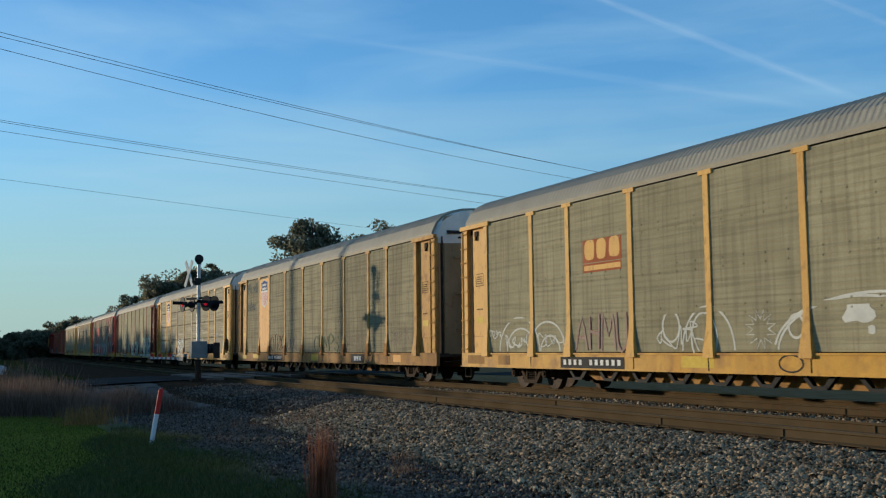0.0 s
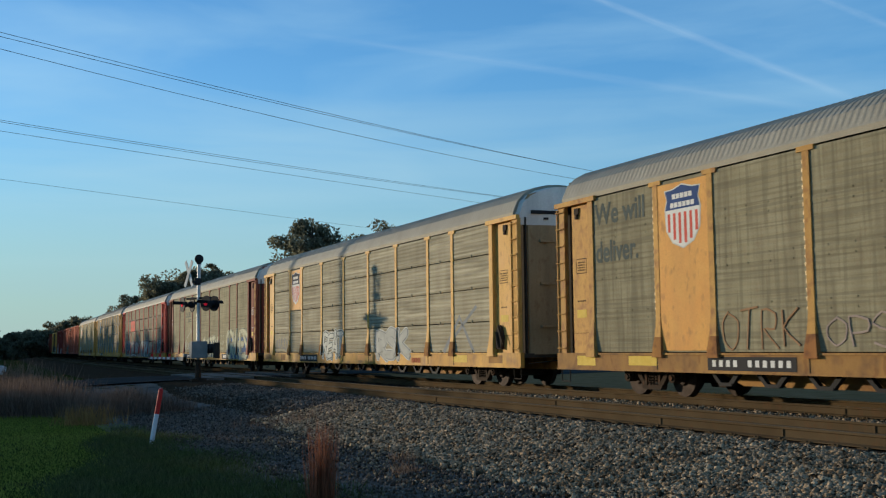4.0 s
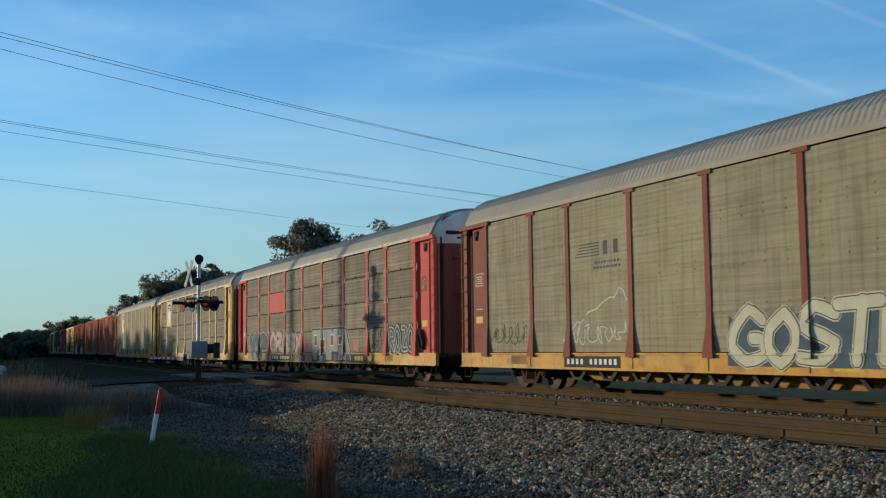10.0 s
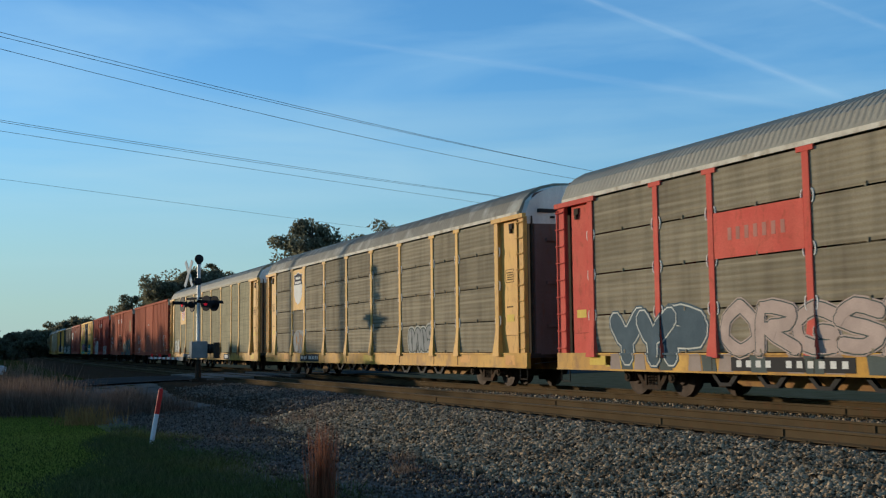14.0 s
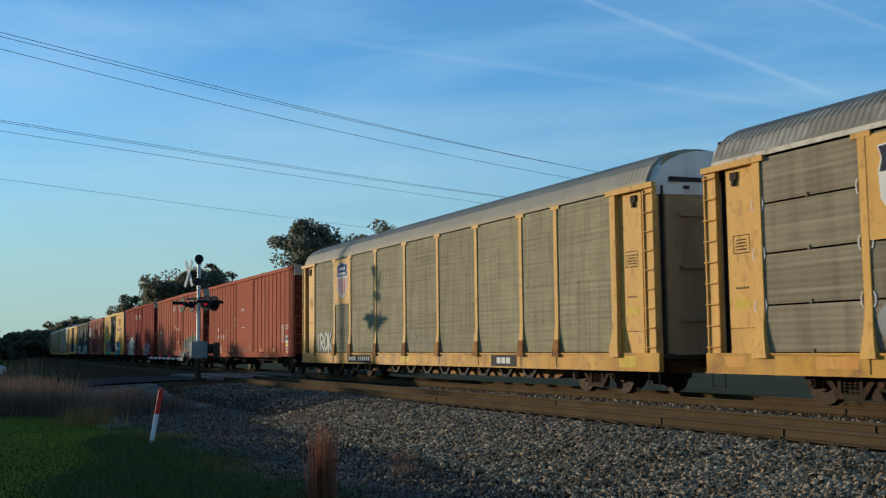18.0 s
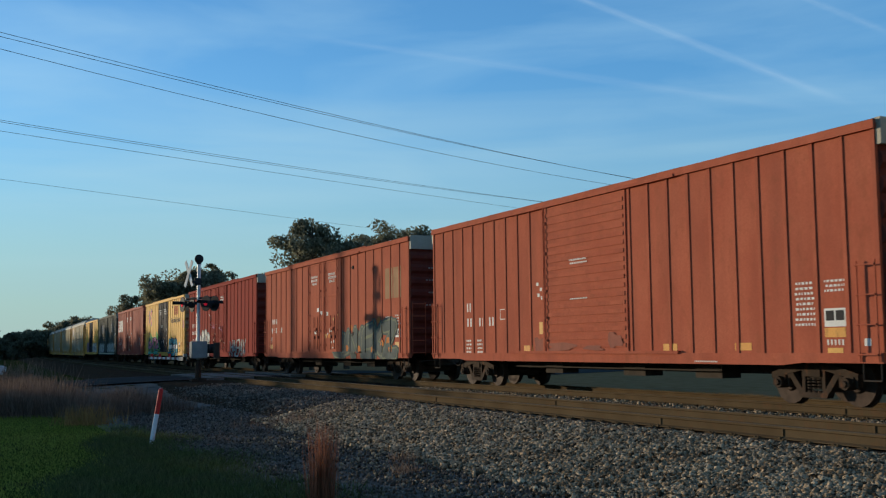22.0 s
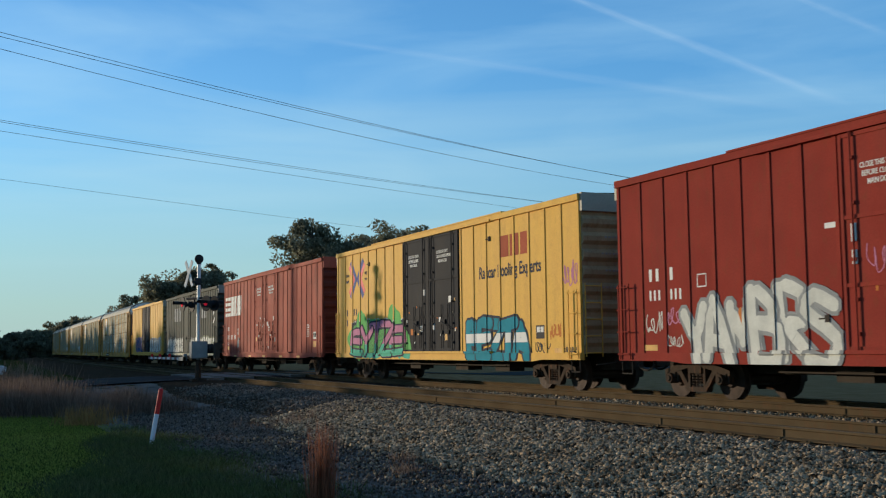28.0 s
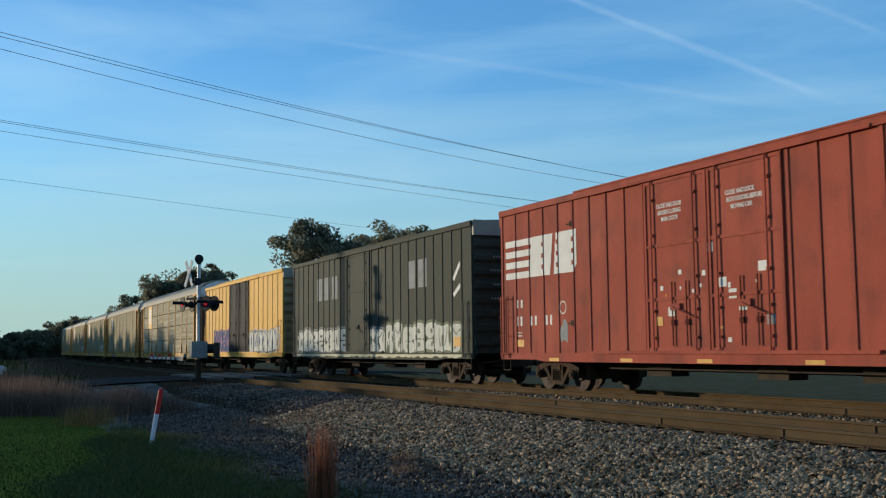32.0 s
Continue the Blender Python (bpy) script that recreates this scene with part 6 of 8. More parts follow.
block_bars(h_car, -6.10, -5.70, 1.79, 2.04, 2, PB)
block_bars(h_car, -5.45, -5.05, 1.79, 2.04, 2, PB)
small_print(h_car, -6.95, -6.6, 1.0, 1.45, 4, PB, 33)
small_print(h_car, -6.2, -5.85, 1.0, 1.45, 4, PB, 34)
mark(h_car, "square_mark", stroke([(-4.68, 1.96), (-4.35, 1.96), (-4.35, 2.24), (-4.68, 2.24), (-4.68, 1.96)], 0.03), PB, M["white"], "", 0.002)
mark(h_car, "yellow_sticker", [rect(-2.42, -2.22, 1.5, 1.82)], PB - 0.002, M["yellow"], "", 0.003)
for x0, z0 in ((-2.5, 2.5), (-2.35, 2.65), (-2.55, 2.8), (-1.75, 1.5), (-2.3, 2.42)):
    mark(h_car, "pale_sticker", [rect(x0, x0 + 0.12, z0, z0 + 0.09)], PB - 0.002, M["white"], "", 0.003)
small_print(h_car, -0.75, 0.1, 3.25, 3.42, 2, PB - 0.0565, 35)
small_print(h_car, -0.75, 0.1, 2.35, 2.42, 1, PB - 0.0565, 36)
for x0 in (-3.3, -2.0, 3.1, 5.5):
    mark(h_car, "orange_patch", [rect(x0, x0 + 0.5, 1.05, 1.2)], PB - 0.002, M["orange"], "", 0.003)
small_print(h_car, 4.2, 5.0, 0.81, 0.87, 1, -1.578, 37)

# red boxcar with a tan patch
for a in (7.05, 7.85):
    mark(i_car, "tan_patch", [rect(a, a + 0.72, 2.95, 4.05)], PB, M["g_tan"], "tan repainted patch", 0.003)
sprayed(i_car, "SAMEKZ", 1.5, 8.0, 0.74, 2.38, 0.36, "g_slate", "g_moss", 41, "dark grey-green painted shapes with pale green edges", rim="g_slate", edge=0.06, slant=-0.10, grow=0.28, close=1.08)
for cx, cz in ((2.9, 1.18), (3.35, 1.98), (4.3, 1.15), (5.0, 2.12), (5.75, 1.12), (6.35, 2.2), (6.75, 1.35), (7.35, 1.45), (7.55, 1.15)):
    mark(i_car, "painted_patch", [blob(cx, cz, 0.30, 0.22, random.Random(int(cx * 9)), 14, 0.3)], PB - (0.024 if cz < 1.6 else 0.0001), M["g_orange"], "", 0.001)
door_words(i_car)
for x0, z0, m in ((0.1, 1.62, "yellow"), (0.55, 1.62, "g_orange"), (-0.5, 2.6, "white"), (-0.95, 2.75, "white"), (0.3, 2.55, "white"), (0.75, 1.85, "white"), (-1.3, 1.8, "white")):
    mark(i_car, "sticker", [rect(x0, x0 + 0.28, z0, z0 + 0.16)], PB - 0.036, M[m], "", 0.003)
small_print(i_car, 7.05, 7.5, 1.75, 2.36, 6, PB, 43)
small_print(i_car, 8.0, 8.5, 2.0, 2.4, 4, PB, 44)
mark(i_car, "label_board", [rect(8.0, 8.5, 1.55, 1.85)], PB, M["white"], "white label with dark blocks", 0.003)
mark(i_car, "dark_block", [rect(8.05, 8.22, 1.62, 1.80), rect(8.28, 8.45, 1.62, 1.80)], PB - 0.004, M["black"], "", 0.002)
mark(i_car, "yellow_sticker", [rect(8.0, 8.5, 1.2, 1.38)], PB - 0.002, M["yellow"], "", 0.003)
block_bars(i_car, -8.25, -7.3, 2.38, 2.62, 3, PB)
block_bars(i_car, -8.6, -8.1, 1.95, 2.2, 2, PB)
block_bars(i_car, -7.8, -7.35, 1.95, 2.2, 2, PB)
block_bars(i_car, -6.9, -6.45, 1.95, 2.2, 2, PB)
small_print(i_car, -8.55, -8.2, 1.5, 1.8, 3, PB, 45)
mark(i_car, "yellow_sticker", [rect(-8.6, -8.15, 1.2, 1.4)], PB, M["yellow"], "", 0.003)

# dark red boxcar
for g in ((-8.22, -7.72, 2.60, 2.88, 2), (-7.45, -7.2, 2.60, 2.88, 1), (-8.20, -7.70, 2.17, 2.40, 3), (-7.42, -6.94, 2.17, 2.40, 3)):
    block_bars(j_car, *g, PB)
mark(j_car, "square_mark", stroke([(-6.42, 2.40), (-6.13, 2.40), (-6.13, 2.66), (-6.42, 2.66), (-6.42, 2.40)], 0.03), PB, M["white"], "", 0.002)
sprayed(j_car, "YAMBRS", -6.9, -2.5, 0.70, 2.42, 0.26, "g_white", "g_grey", 51, "big silver-white painted shapes with grey edges", rim="g_grey", edge=0.04, slant=-0.14, grow=0.14, close=1.10)
mark(j_car, "painted_band", [blob(-5.05, 1.72, 0.16, 0.36, random.Random(9), 12, 0.2)], PB - 0.011, M["g_orange"], "", 0.0012)
scrawl(j_car, -8.3, -7.7, 1.4, 1.95, PB, "g_white", 52, "white looping scrawl", 0.03, 3)
scrawl(j_car, -7.5, -6.9, 1.55, 2.05, PB, "g_pink", 53, "pale looping scrawl", 0.03, 3)
scrawl(j_car, -7.5, -6.95, 1.1, 1.4, PB, "g_white", 54, "", 0.02, 4)
mark(j_car, "orange_patch", [rect(-8.5, -8.38, 1.35, 2.0)], PB, M["orange"], "", 0.003)
mark(j_car, "yellow_sticker", [rect(-8.4, -7.9, 1.05, 1.18)], PB, M["yellow"], "", 0.003)
for x0, z0, w, h in ((-2.02, 2.95, 0.13, 0.32), (-2.02, 2.55, 0.13, 0.25), (-2.7, 3.25, 0.3, 0.10)):
    mark(j_car, "pale_sticker", [rect(x0, x0 + w, z0, z0 + h)], PB - (0.062 if x0 > -2.3 else 0), M["white"], "", 0.003)
door_words(j_car)
scrawl(j_car, -1.7, -1.0, 2.3, 2.9, PB - 0.036, "g_pink", 56, "pale pink looping scrawl", 0.02, 3)
scrawl(j_car, 0.5, 1.4, 2.2, 2.7, PB - 0.036, "g_pink", 57, "pale pink looping scrawl", 0.02, 3)
sprayed(j_car, "HAEMX", 3.2, 7.0, 0.80, 1.8, 0.09, "g_silver", "g_silver", 58, "thin silver painted strokes", edge=0.006)

# yellow boxcar with black doors
for s in (-1, 1):
    for k, (m, off, w, tip) in enumerate((("marker_red", 0.36, 0.30, 0.46), ("chevron_blue", 0.08, 0.24, 0.62))):
        x = -7.05 + s * off
        mark(k_car, "chevron", stroke([(x + s * tip, 3.16 + 0.13 * (k == 0)), (x, 3.86), (x + s * tip, 4.57 - 0.13 * (k == 0))], w), PB - 0.0022 * k, M[m], "", 0.002)
words(k_car, "next", -8.33, 4.0, 0.21, PB - 0.002, M["g_dark"], "small dark lettering")
words(k_car, "load", -8.33, 3.76, 0.21, PB - 0.002, M["g_dark"], "small dark lettering")
words(k_car, "any", -6.2, 4.0, 0.21, PB - 0.002, M["g_dark"], "small dark lettering")
words(k_car, "road", -6.2, 3.76, 0.21, PB - 0.002, M["g_dark"], "small dark lettering")
words(k_car, "Railcar Pooling Experts", 3.62, 3.20, 0.50, PB - 0.002, M["g_dark"], "dark lettering along the side", 0.80)
for o in ([rect(4.95, 5.52, 3.74, 4.36)], [rect(5.60, 6.12, 3.74, 4.36)], [[(6.22, 3.74), (6.62, 3.74), (6.78, 4.05), (6.62, 4.36), (6.22, 4.36)]]):
    mark(k_car, "logo_block", o, PB - (0.001 if len(o) == 1 else 0), M["box_red"], "", 0.002)
mark(k_car, "painted_patch", [blob(-4.9, 1.55, 6.2, 1.3, random.Random(61), 40, 0.12)], PB, M["g_green"], "bright green painted patch", 0.002)
mark(k_car, "painted_patch", [blob(-6.6, 1.7, 1.0, 1.8, random.Random(62), 30, 0.15), blob(-3.2, 1.9, 1.2, 1.5, random.Random(63), 30, 0.15)], PB - 0.0005, M["g_green"], "", 0.002)
sprayed(k_car, "EYTZE", -7.5, -2.4, 0.90, 2.14, 0.24, "g_pink", "g_dark", 64, "pink painted shapes with black edges and mint feet", edge=0.06, slant=0.14, third="g_mint", back="g_dark", halo="g_white", close=1.22)
mark(k_car, "painted_patch", [[(-2.22, 1.06), (-1.55, 1.1), (-1.75, 1.6), (-2.22, 1.95)]], PB - 0.036, M["g_green"], "", 0.002)
mark(k_car, "painted_band", [[(-2.22, 1.3), (-1.95, 1.4), (-2.05, 1.75), (-2.22, 1.85)]], PB - 0.039, M["g_pink"], "", 0.0012)
sprayed(k_car, "BEZTA", 2.85, 6.6, 0.74, 2.12, 0.34, "g_aqua", "g_dark", 65, "bright blue painted shapes with dark edges and a white belt", rim="g_dark", edge=0.035, close=1.10, belt="white")
mark(k_car, "painted_patch", [wavy(-7.3, -1.7, 0.78, 0.985, 7)], -1.578, M["g_mint"], "", 0.002)
for g in ((-8.55, -8.05, 2.45, 2.70, 2), (-7.5, -7.0, 2.45, 2.70, 2), (-8.55, -8.05, 2.05, 2.30, 2), (-7.5, -7.05, 2.05, 2.30, 2), (-6.6, -6.1, 2.05, 2.30, 2)):
    block_bars(k_car, *g, PB, "g_dark", 0.55)
mark(k_car, "label_board", [rect(7.03, 7.5, 1.38, 1.74)], PB, M["black"], "black label with pale blocks", 0.003)
mark(k_car, "pale_block", [rect(7.08, 7.24, 1.55, 1.70), rect(7.28, 7.44, 1.55, 1.70)], PB - 0.004, M["white"], "", 0.002)
scrawl(k_car, 7.0, 7.8, 0.98, 1.36, PB, "black", 66, "black looping scrawl", 0.03, 4)
scrawl(k_car, 7.8, 8.5, 1.34, 1.8, PB, "g_orange", 67, "orange looping scrawl", 0.05, 4)
scrawl(k_car, 8.45, 9.2, 1.0, 1.15, PB, "black", 68, "", 0.03, 4)
scrawl(k_car, 8.5, 9.2, 2.6, 3.4, PB, "g_pink", 69, "faded violet scrawl", 0.04, 4)
door_words(k_car)
for x0, z0, m in ((-0.8, 1.7, "white"), (0.2, 1.75, "white"), (0.75, 2.0, "white"), (1.2, 1.4, "yellow"), (-1.6, 1.6, "g_orange"), (1.5, 2.6, "white"), (-0.55, 2.9, "white")):
    mark(k_car, "sticker", [rect(x0, x0 + 0.2, z0, z0 + 0.2)], PB - 0.036, M[m], "", 0.003)
mark(k_car, "yellow_sticker", [rect(8.0, 8.45, 1.0, 1.12)], PB - 0.001, M["yellow"], "", 0.003)

# rust-red boxcar with a pale sign
for k in range(4):
    mark(l_car, "sign_stripe", [[(-9.1, 3.06 + 0.30 * k), (-7.55, 3.06 + 0.30 * k), (-7.45, 3.24 + 0.30 * k), (-9.1, 3.24 + 0.30 * k)]], PB, M["white"], "white stripe of a sign", 0.003)
for o in ([(-7.75, 3.06), (-6.62, 3.06), (-6.45, 4.15), (-7.58, 4.15)], [(-6.42, 3.06), (-5.5, 3.06), (-5.28, 3.25), (-5.28, 4.15), (-6.1, 4.15), (-6.32, 3.95)]):
    mark(l_car, "sign_block", [o], PB - 0.001, M["white"], "white block of a sign", 0.003)
l_posts = [x for x in l_car["posts"] if -9.1 < x < -5.3]
for x in l_posts:
    for k in range(4):
        mark(l_car, "sign_stripe", [rect(x - 0.044, x + 0.044, 3.06 + 0.30 * k, 3.24 + 0.30 * k)], PP, M["white"], "", 0.002)
block_bars(l_car, -8.58, -8.08, 2.24, 2.46, 2, PB)
for g in ((-8.58, -8.12, 1.74, 2.0, 2), (-7.80, -7.30, 1.74, 2.0, 2), (-6.95, -6.50, 1.74, 2.0, 2)):
    block_bars(l_car, *g, PB)
mark(l_car, "yellow_sticker", [rect(-8.58, -8.1, 1.17, 1.36)], PB, M["yellow"], "", 0.003)
small_print(l_car, -8.55, -8.2, 1.45, 1.62, 2, PB, 71)
mark(l_car, "round_mark", stroke(arch(-6.0, 2.17, 0.16, 0.16, 0, math.tau, 14), 0.03), PB, M["white"], "", 0.002)
mark(l_car, "painted_patch", [blob(-5.95, 1.55, 0.35, 0.55, random.Random(72), 14, 0.3)], PB, M["g_grey"], "", 0.002)
for x0 in (-6.66, -3.35, -0.47, 2.7, 5.6):
    mark(l_car, "yellow_sticker", [rect(x0, x0 + 0.5, 0.785, 0.87)], -1.577, M["yellow"], "", 0.003)
door_words(l_car)
for x0, z0, m in ((-1.9, 1.6, "yellow"), (-1.45, 1.8, "white"), (0.3, 2.35, "white"), (0.9, 1.85, "white"), (-0.1, 3.1, "white"), (1.5, 2.6, "white"), (1.7, 1.55, "g_grey"), (0.6, 2.1, "white")):
    mark(l_car, "sticker", [rect(x0, x0 + 0.24, z0, z0 + 0.2)], PB - 0.036, M[m], "", 0.003)
small_print(l_car, 7.0, 7.4, 1.7, 2.3, 6, PB, 74)
mark(l_car, "label_board", [rect(8.0, 8.45, 1.6, 1.9)], PB, M["white"], "white label with dark blocks", 0.003)
mark(l_car, "dark_block", [rect(8.04, 8.20, 1.68, 1.86), rect(8.25, 8.41, 1.68, 1.86)], PB - 0.004, M["black"], "", 0.002)
mark(l_car, "orange_patch", [rect(8.0, 8.5, 1.25, 1.5)], PB, M["orange"], "", 0.003)

# dark green boxcar, yellow boxcar and the cars behind
graffiti(m_car, -8.6, 2.0, 1.02, 2.0, 11, "g_white", "g_slate", PB, 81, "pale painted shapes along the foot", None, m_car["posts"], PP, 0.30, rim="g_grey")
graffiti(m_car, 2.0, 8.6, 1.02, 2.0, 7, "g_white", "g_moss", PB, 82, "pale painted shapes along the foot", None, m_car["posts"], PP, 0.30, rim="g_moss")
mark(m_car, "painted_patch", [wavy(-8.6, 8.6, 0.82, 0.95, 9)], -1.578, M["g_cream"], "", 0.002)
for x0 in (4.3, 5.2, -5.9, -4.9, -3.9):
    mark(m_car, "grey_patch", [rect(x0, x0 + 0.72, 3.2, 4.15)], PB, M["g_grey"], "grey repainted patch", 0.003)
mark(m_car, "painted_line", stroke([(8.0, 2.8), (8.5, 3.1)], 0.14) + stroke([(8.0, 3.3), (8.5, 3.8)], 0.14), PB, M["white"], "", 0.002)
mark(m_car, "yellow_sticker", [rect(8.0, 8.5, 1.2, 1.5)], PB - 0.012, M["yellow"], "", 0.003)
graffiti(n_car, -6.6, -2.4, 1.02, 2.3, 5, "g_blue", "g_pink", PB, 83, "violet painted shapes", "g_blue", n_car["posts"], PP, 0.3)
graffiti(n_car, 2.4, 8.4, 1.02, 2.2, 7, "g_white", "g_blue", PB, 84, "white and violet painted shapes", "g_grey", n_car["posts"], PP, 0.28)
for k, car in enumerate(tail):
    mark(car, "sign_board", [rect(-8.84, -7.11, 2.95, 4.76)], PA, M["yellow"], "yellow sign board", 0.02)
    mark(car, "shield", [shield(-7.95, 3.3, 1.1, 1.3)], PA - 0.021, M["white"], "", 0.002)
    number_plate(car, -7.3, -4.75, 0.63, 0.92, 90 + k)
    if k in (2, 3):
        graffiti(car, 7.5, 11.0, 1.05, 1.9, 4, "g_white", "g_grey", PA, 95 + k, "white painted shapes", fat=0.3)

for car, spots in ((i_car, ((3.55, 4.35), (3.55, 1.75))), (j_car, ((-2.75, 1.62),)), (k_car, ((-5.75, 4.35), (4.3, 4.35))), (l_car, ((-5.55, 4.3), (-5.55, 1.75)))):
    for x, z in spots:
        card_holder(car, x, z)

# seams and repainted spots on the side sills, rust on the sliding door
for k, car in enumerate(CARS[:7] + tail):
    r = random.Random(200 + k)
    for x in RIBS:
        put("sill_seam", shared("sill_seam", lambda bm: box(bm, -0.012, 0.012, -0.008, 0.0, 0.63, 0.95), M["under"]), car, (x + r.uniform(-0.1, 0.1), -1.580, 0))
    for x in (r.uniform(-12.6, -11.2), r.uniform(-10.6, -9.4), r.uniform(9.2, 10.4), r.uniform(11.3, 12.4), r.uniform(-3, 3)):
        w = r.uniform(0.25, 0.6)
        mark(car, "repainted_spot", [rect(x - w, x + w, 0.66 + r.uniform(0, 0.06), 0.93)], PS + 0.0015, M[r.choice(("yellow_label", "yellow_label", "orange", "sill_old"))], "", 0.002)
for cx, cz, w, h in ((-1.2, 1.16, 1.3, 0.2), (1.25, 1.3, 0.6, 0.32), (0.3, 1.12, 0.8, 0.12)):
    mark(h_car, "rust_patch", [blob(cx, cz, w, h, random.Random(int(cz * 100)), 18, 0.3)], PB - 0.0555, M["maroon"], "dark rust stain", 0.002)
mark(h_car, "rust_patch", [blob(-2.42, 1.2, 0.5, 0.42, random.Random(4), 18, 0.3)], PB, M["maroon"], "dark rust stain", 0.002)

# notices on the end plates
for car, ink in ((d_car, "white"), (b_car, "under"), (g_car, "under"), (a_car, "under"), (f_car, "under"), (c_car, "under")):
    for e in (-1, 1):
        x = e * 12.25
        mark(car, "notice_frame", stroke([(x - 0.24, 3.0), (x + 0.24, 3.0), (x + 0.24, 3.36), (x - 0.24, 3.36), (x - 0.24, 3.0)], 0.02), -1.482, M[ink], "", 0.002)
        small_print(car, x - 0.18, x + 0.18, 3.06, 3.32, 4, -1.482, int(40 + e), ink)
        small_print(car, x - 0.2, x + 0.2, 2.28, 2.36, 1, -1.482, int(44 + e), ink)

# worn lower halves of the plug doors: short lever rods and small stickers
for k, (car, dark) in enumerate(((i_car, "box_end"), (j_car, "box_end"), (k_car, "black"), (l_car, "box_end"))):
    r = random.Random(300 + k)
    for x in (-1.25, -0.75, 1.0, 1.5):
        put("lever_rod", shared(("lever_rod", dark), lambda bm: (bar(bm, (0, -0.075, 1.15), (0, -0.075, 2.55), 0.016, 5), box(bm, -0.06, 0.06, -0.08, -0.03, 1.6, 1.72)), M[dark]), car, (x, -1.52, 0))
    for _ in range(14):
        x = r.choice((r.uniform(-2.0, -0.2), r.uniform(0.2, 2.0)))
        z, w = r.uniform(1.15, 2.9), r.uniform(0.05, 0.12)
        mark(car, "small_sticker", [rect(x, x + w, z, z + r.uniform(0.05, 0.12))], PB - 0.0372, M[r.choice(("white", "white", "white", "yellow", "g_orange"))], "", 0.0015)


# ---- crossing signal ----
def crossing_signal():
    top = tagged(new("crossing_signal"), "silver railway crossing signal with crossbuck, bell, red lamps and gate", "crossing signal")
    x, y = -45.45, 9.5
    top.matrix_basis = pose(x, y, -0.12)
    bm = bmesh.new()
    bar(bm, (0, 0, 0.1), (0, 0, 4.95), 0.075, 14)
    part("mast", bm, M["steel"], top, "bright aluminium mast")
    bm = bmesh.new()
    box(bm, -0.3, 0.3, -0.3, 0.3, -0.2, 0.12)
    bar(bm, (0, 0, 0.1), (0, 0, 0.9), 0.14, 12, 0.10)
    part("base", bm, M["iron"], top)
    bm = bmesh.new()
    bmesh.ops.create_uvsphere(bm, u_segments=20, v_segments=12, radius=0.19)
    bmesh.ops.scale(bm, verts=bm.verts, vec=(0.7, 1.0, 1.0))
    bmesh.ops.translate(bm, verts=bm.verts, vec=(0, 0, 5.12))
    bar(bm, (0, 0, 4.9), (0, 0, 5.0), 0.10, 12)
    part("bell", bm, M["black"], top, "black round bell", True)
    bm = bmesh.new()
    bar(bm, (0, -0.05, 4.02), (0, -0.05, 4.30), 0.13, 10)
    box(bm, -0.12, 0.12, -0.3, 0.1, 4.10, 4.2)
    part("bracket", bm, M["black"], top)
    # crossbuck boards, turned to face the road
    for a in (-1, 1):
        bm = bmesh.new()
        prism(bm, [(-0.61, -0.085), (0.61, -0.085), (0.61, 0.085), (-0.61, 0.085)], -0.012, 0.012)
        ob = part("crossbuck_board", bm, M["white"], top, "white crossbuck board")
        ob.matrix_basis = Matrix.Translation((-0.20 - 0.012 * a, -0.38 + 0.012 * a, 4.50)) @ Euler((0, 0, radians(18))).to_matrix().to_4x4() @ Euler((0, radians(a * 61), 0)).to_matrix().to_4x4()
    bm = bmesh.new()
    bar(bm, (-0.70, -0.36, 3.46), (0.70, 0.36, 3.46), 0.045, 8)
    part("cross_arm", bm, M["black"], top)
    # lamp heads: background disc, hood and lens; one pair for each way of the road
    lamps = ((-1, -1, True, -82), (-1, 1, False, 98), (1, -1, True, -63.4), (1, 1, False, 116.6))
    for side, way, lit, turn in lamps:
        bm = bmesh.new()
        bar(bm, (0.03, 0, 0), (-0.01, 0, 0), 0.32, 24)
        bar(bm, (-0.01, 0, 0), (-0.18, 0, 0), 0.15, 14, 0.11)
        head = part("lamp_head", bm, M["black"], top, "black lamp background disc")
        head.matrix_basis = pose(0.67 * side, 0.335 * side, 3.22, 0, 0, turn) @ pose(0.20, 0, 0)
        bm = bmesh.new()
        rim = []
        for k in range(13):
            a = math.pi * k / 12
            rim.append([bm.verts.new((d, r * math.cos(a), r * math.sin(a))) for d, r in ((0.03, 0.125), (0.40, 0.14))])
        for p, q in zip(rim, rim[1:]):
            bm.faces.new((p[0], p[1], q[1], q[0]))
        geom = bmesh.ops.solidify(bm, geom=bm.faces[:], thickness=0.008)
        part("hood", bm, M["black"], head)
        bm = bmesh.new()
        bar(bm, (0.03, 0, 0), (0.05, 0, 0), 0.105, 20)
        part("lens", bm, M["lens_lit"] if lit else M["lens_dark"], head, "glowing red lens" if lit else "dark red lens")
    # gate machine, its arm lowered across the road
    bm = bmesh.new()
    box(bm, -0.26, 0.26, -0.32, 0.34, 0.95, 1.66)
    bmesh.ops.bevel(bm, geom=bm.edges[:], offset=0.03, segments=2, affect="EDGES")
    part("gate_machine", bm, M["grey_box"], top, "grey gate machine case")
    bm = bmesh.new()
    bar(bm, (0, 0.40, 1.35), (0, 0.62, 1.35), 0.20, 14)
    part("gear_cover", bm, M["black"], top)
    bm = bmesh.new()
    box(bm, -0.1, 0.9, 0.55, 0.63, 1.25, 1.45)
    box(bm, 0.6, 1.0, 0.5, 0.68, 0.95, 1.6)
    part("counterweight", bm, M["under"], top)
    bm = bmesh.new()
    box(bm, -0.1, 0.1, -0.62, -0.48, 0.86, 1.15)
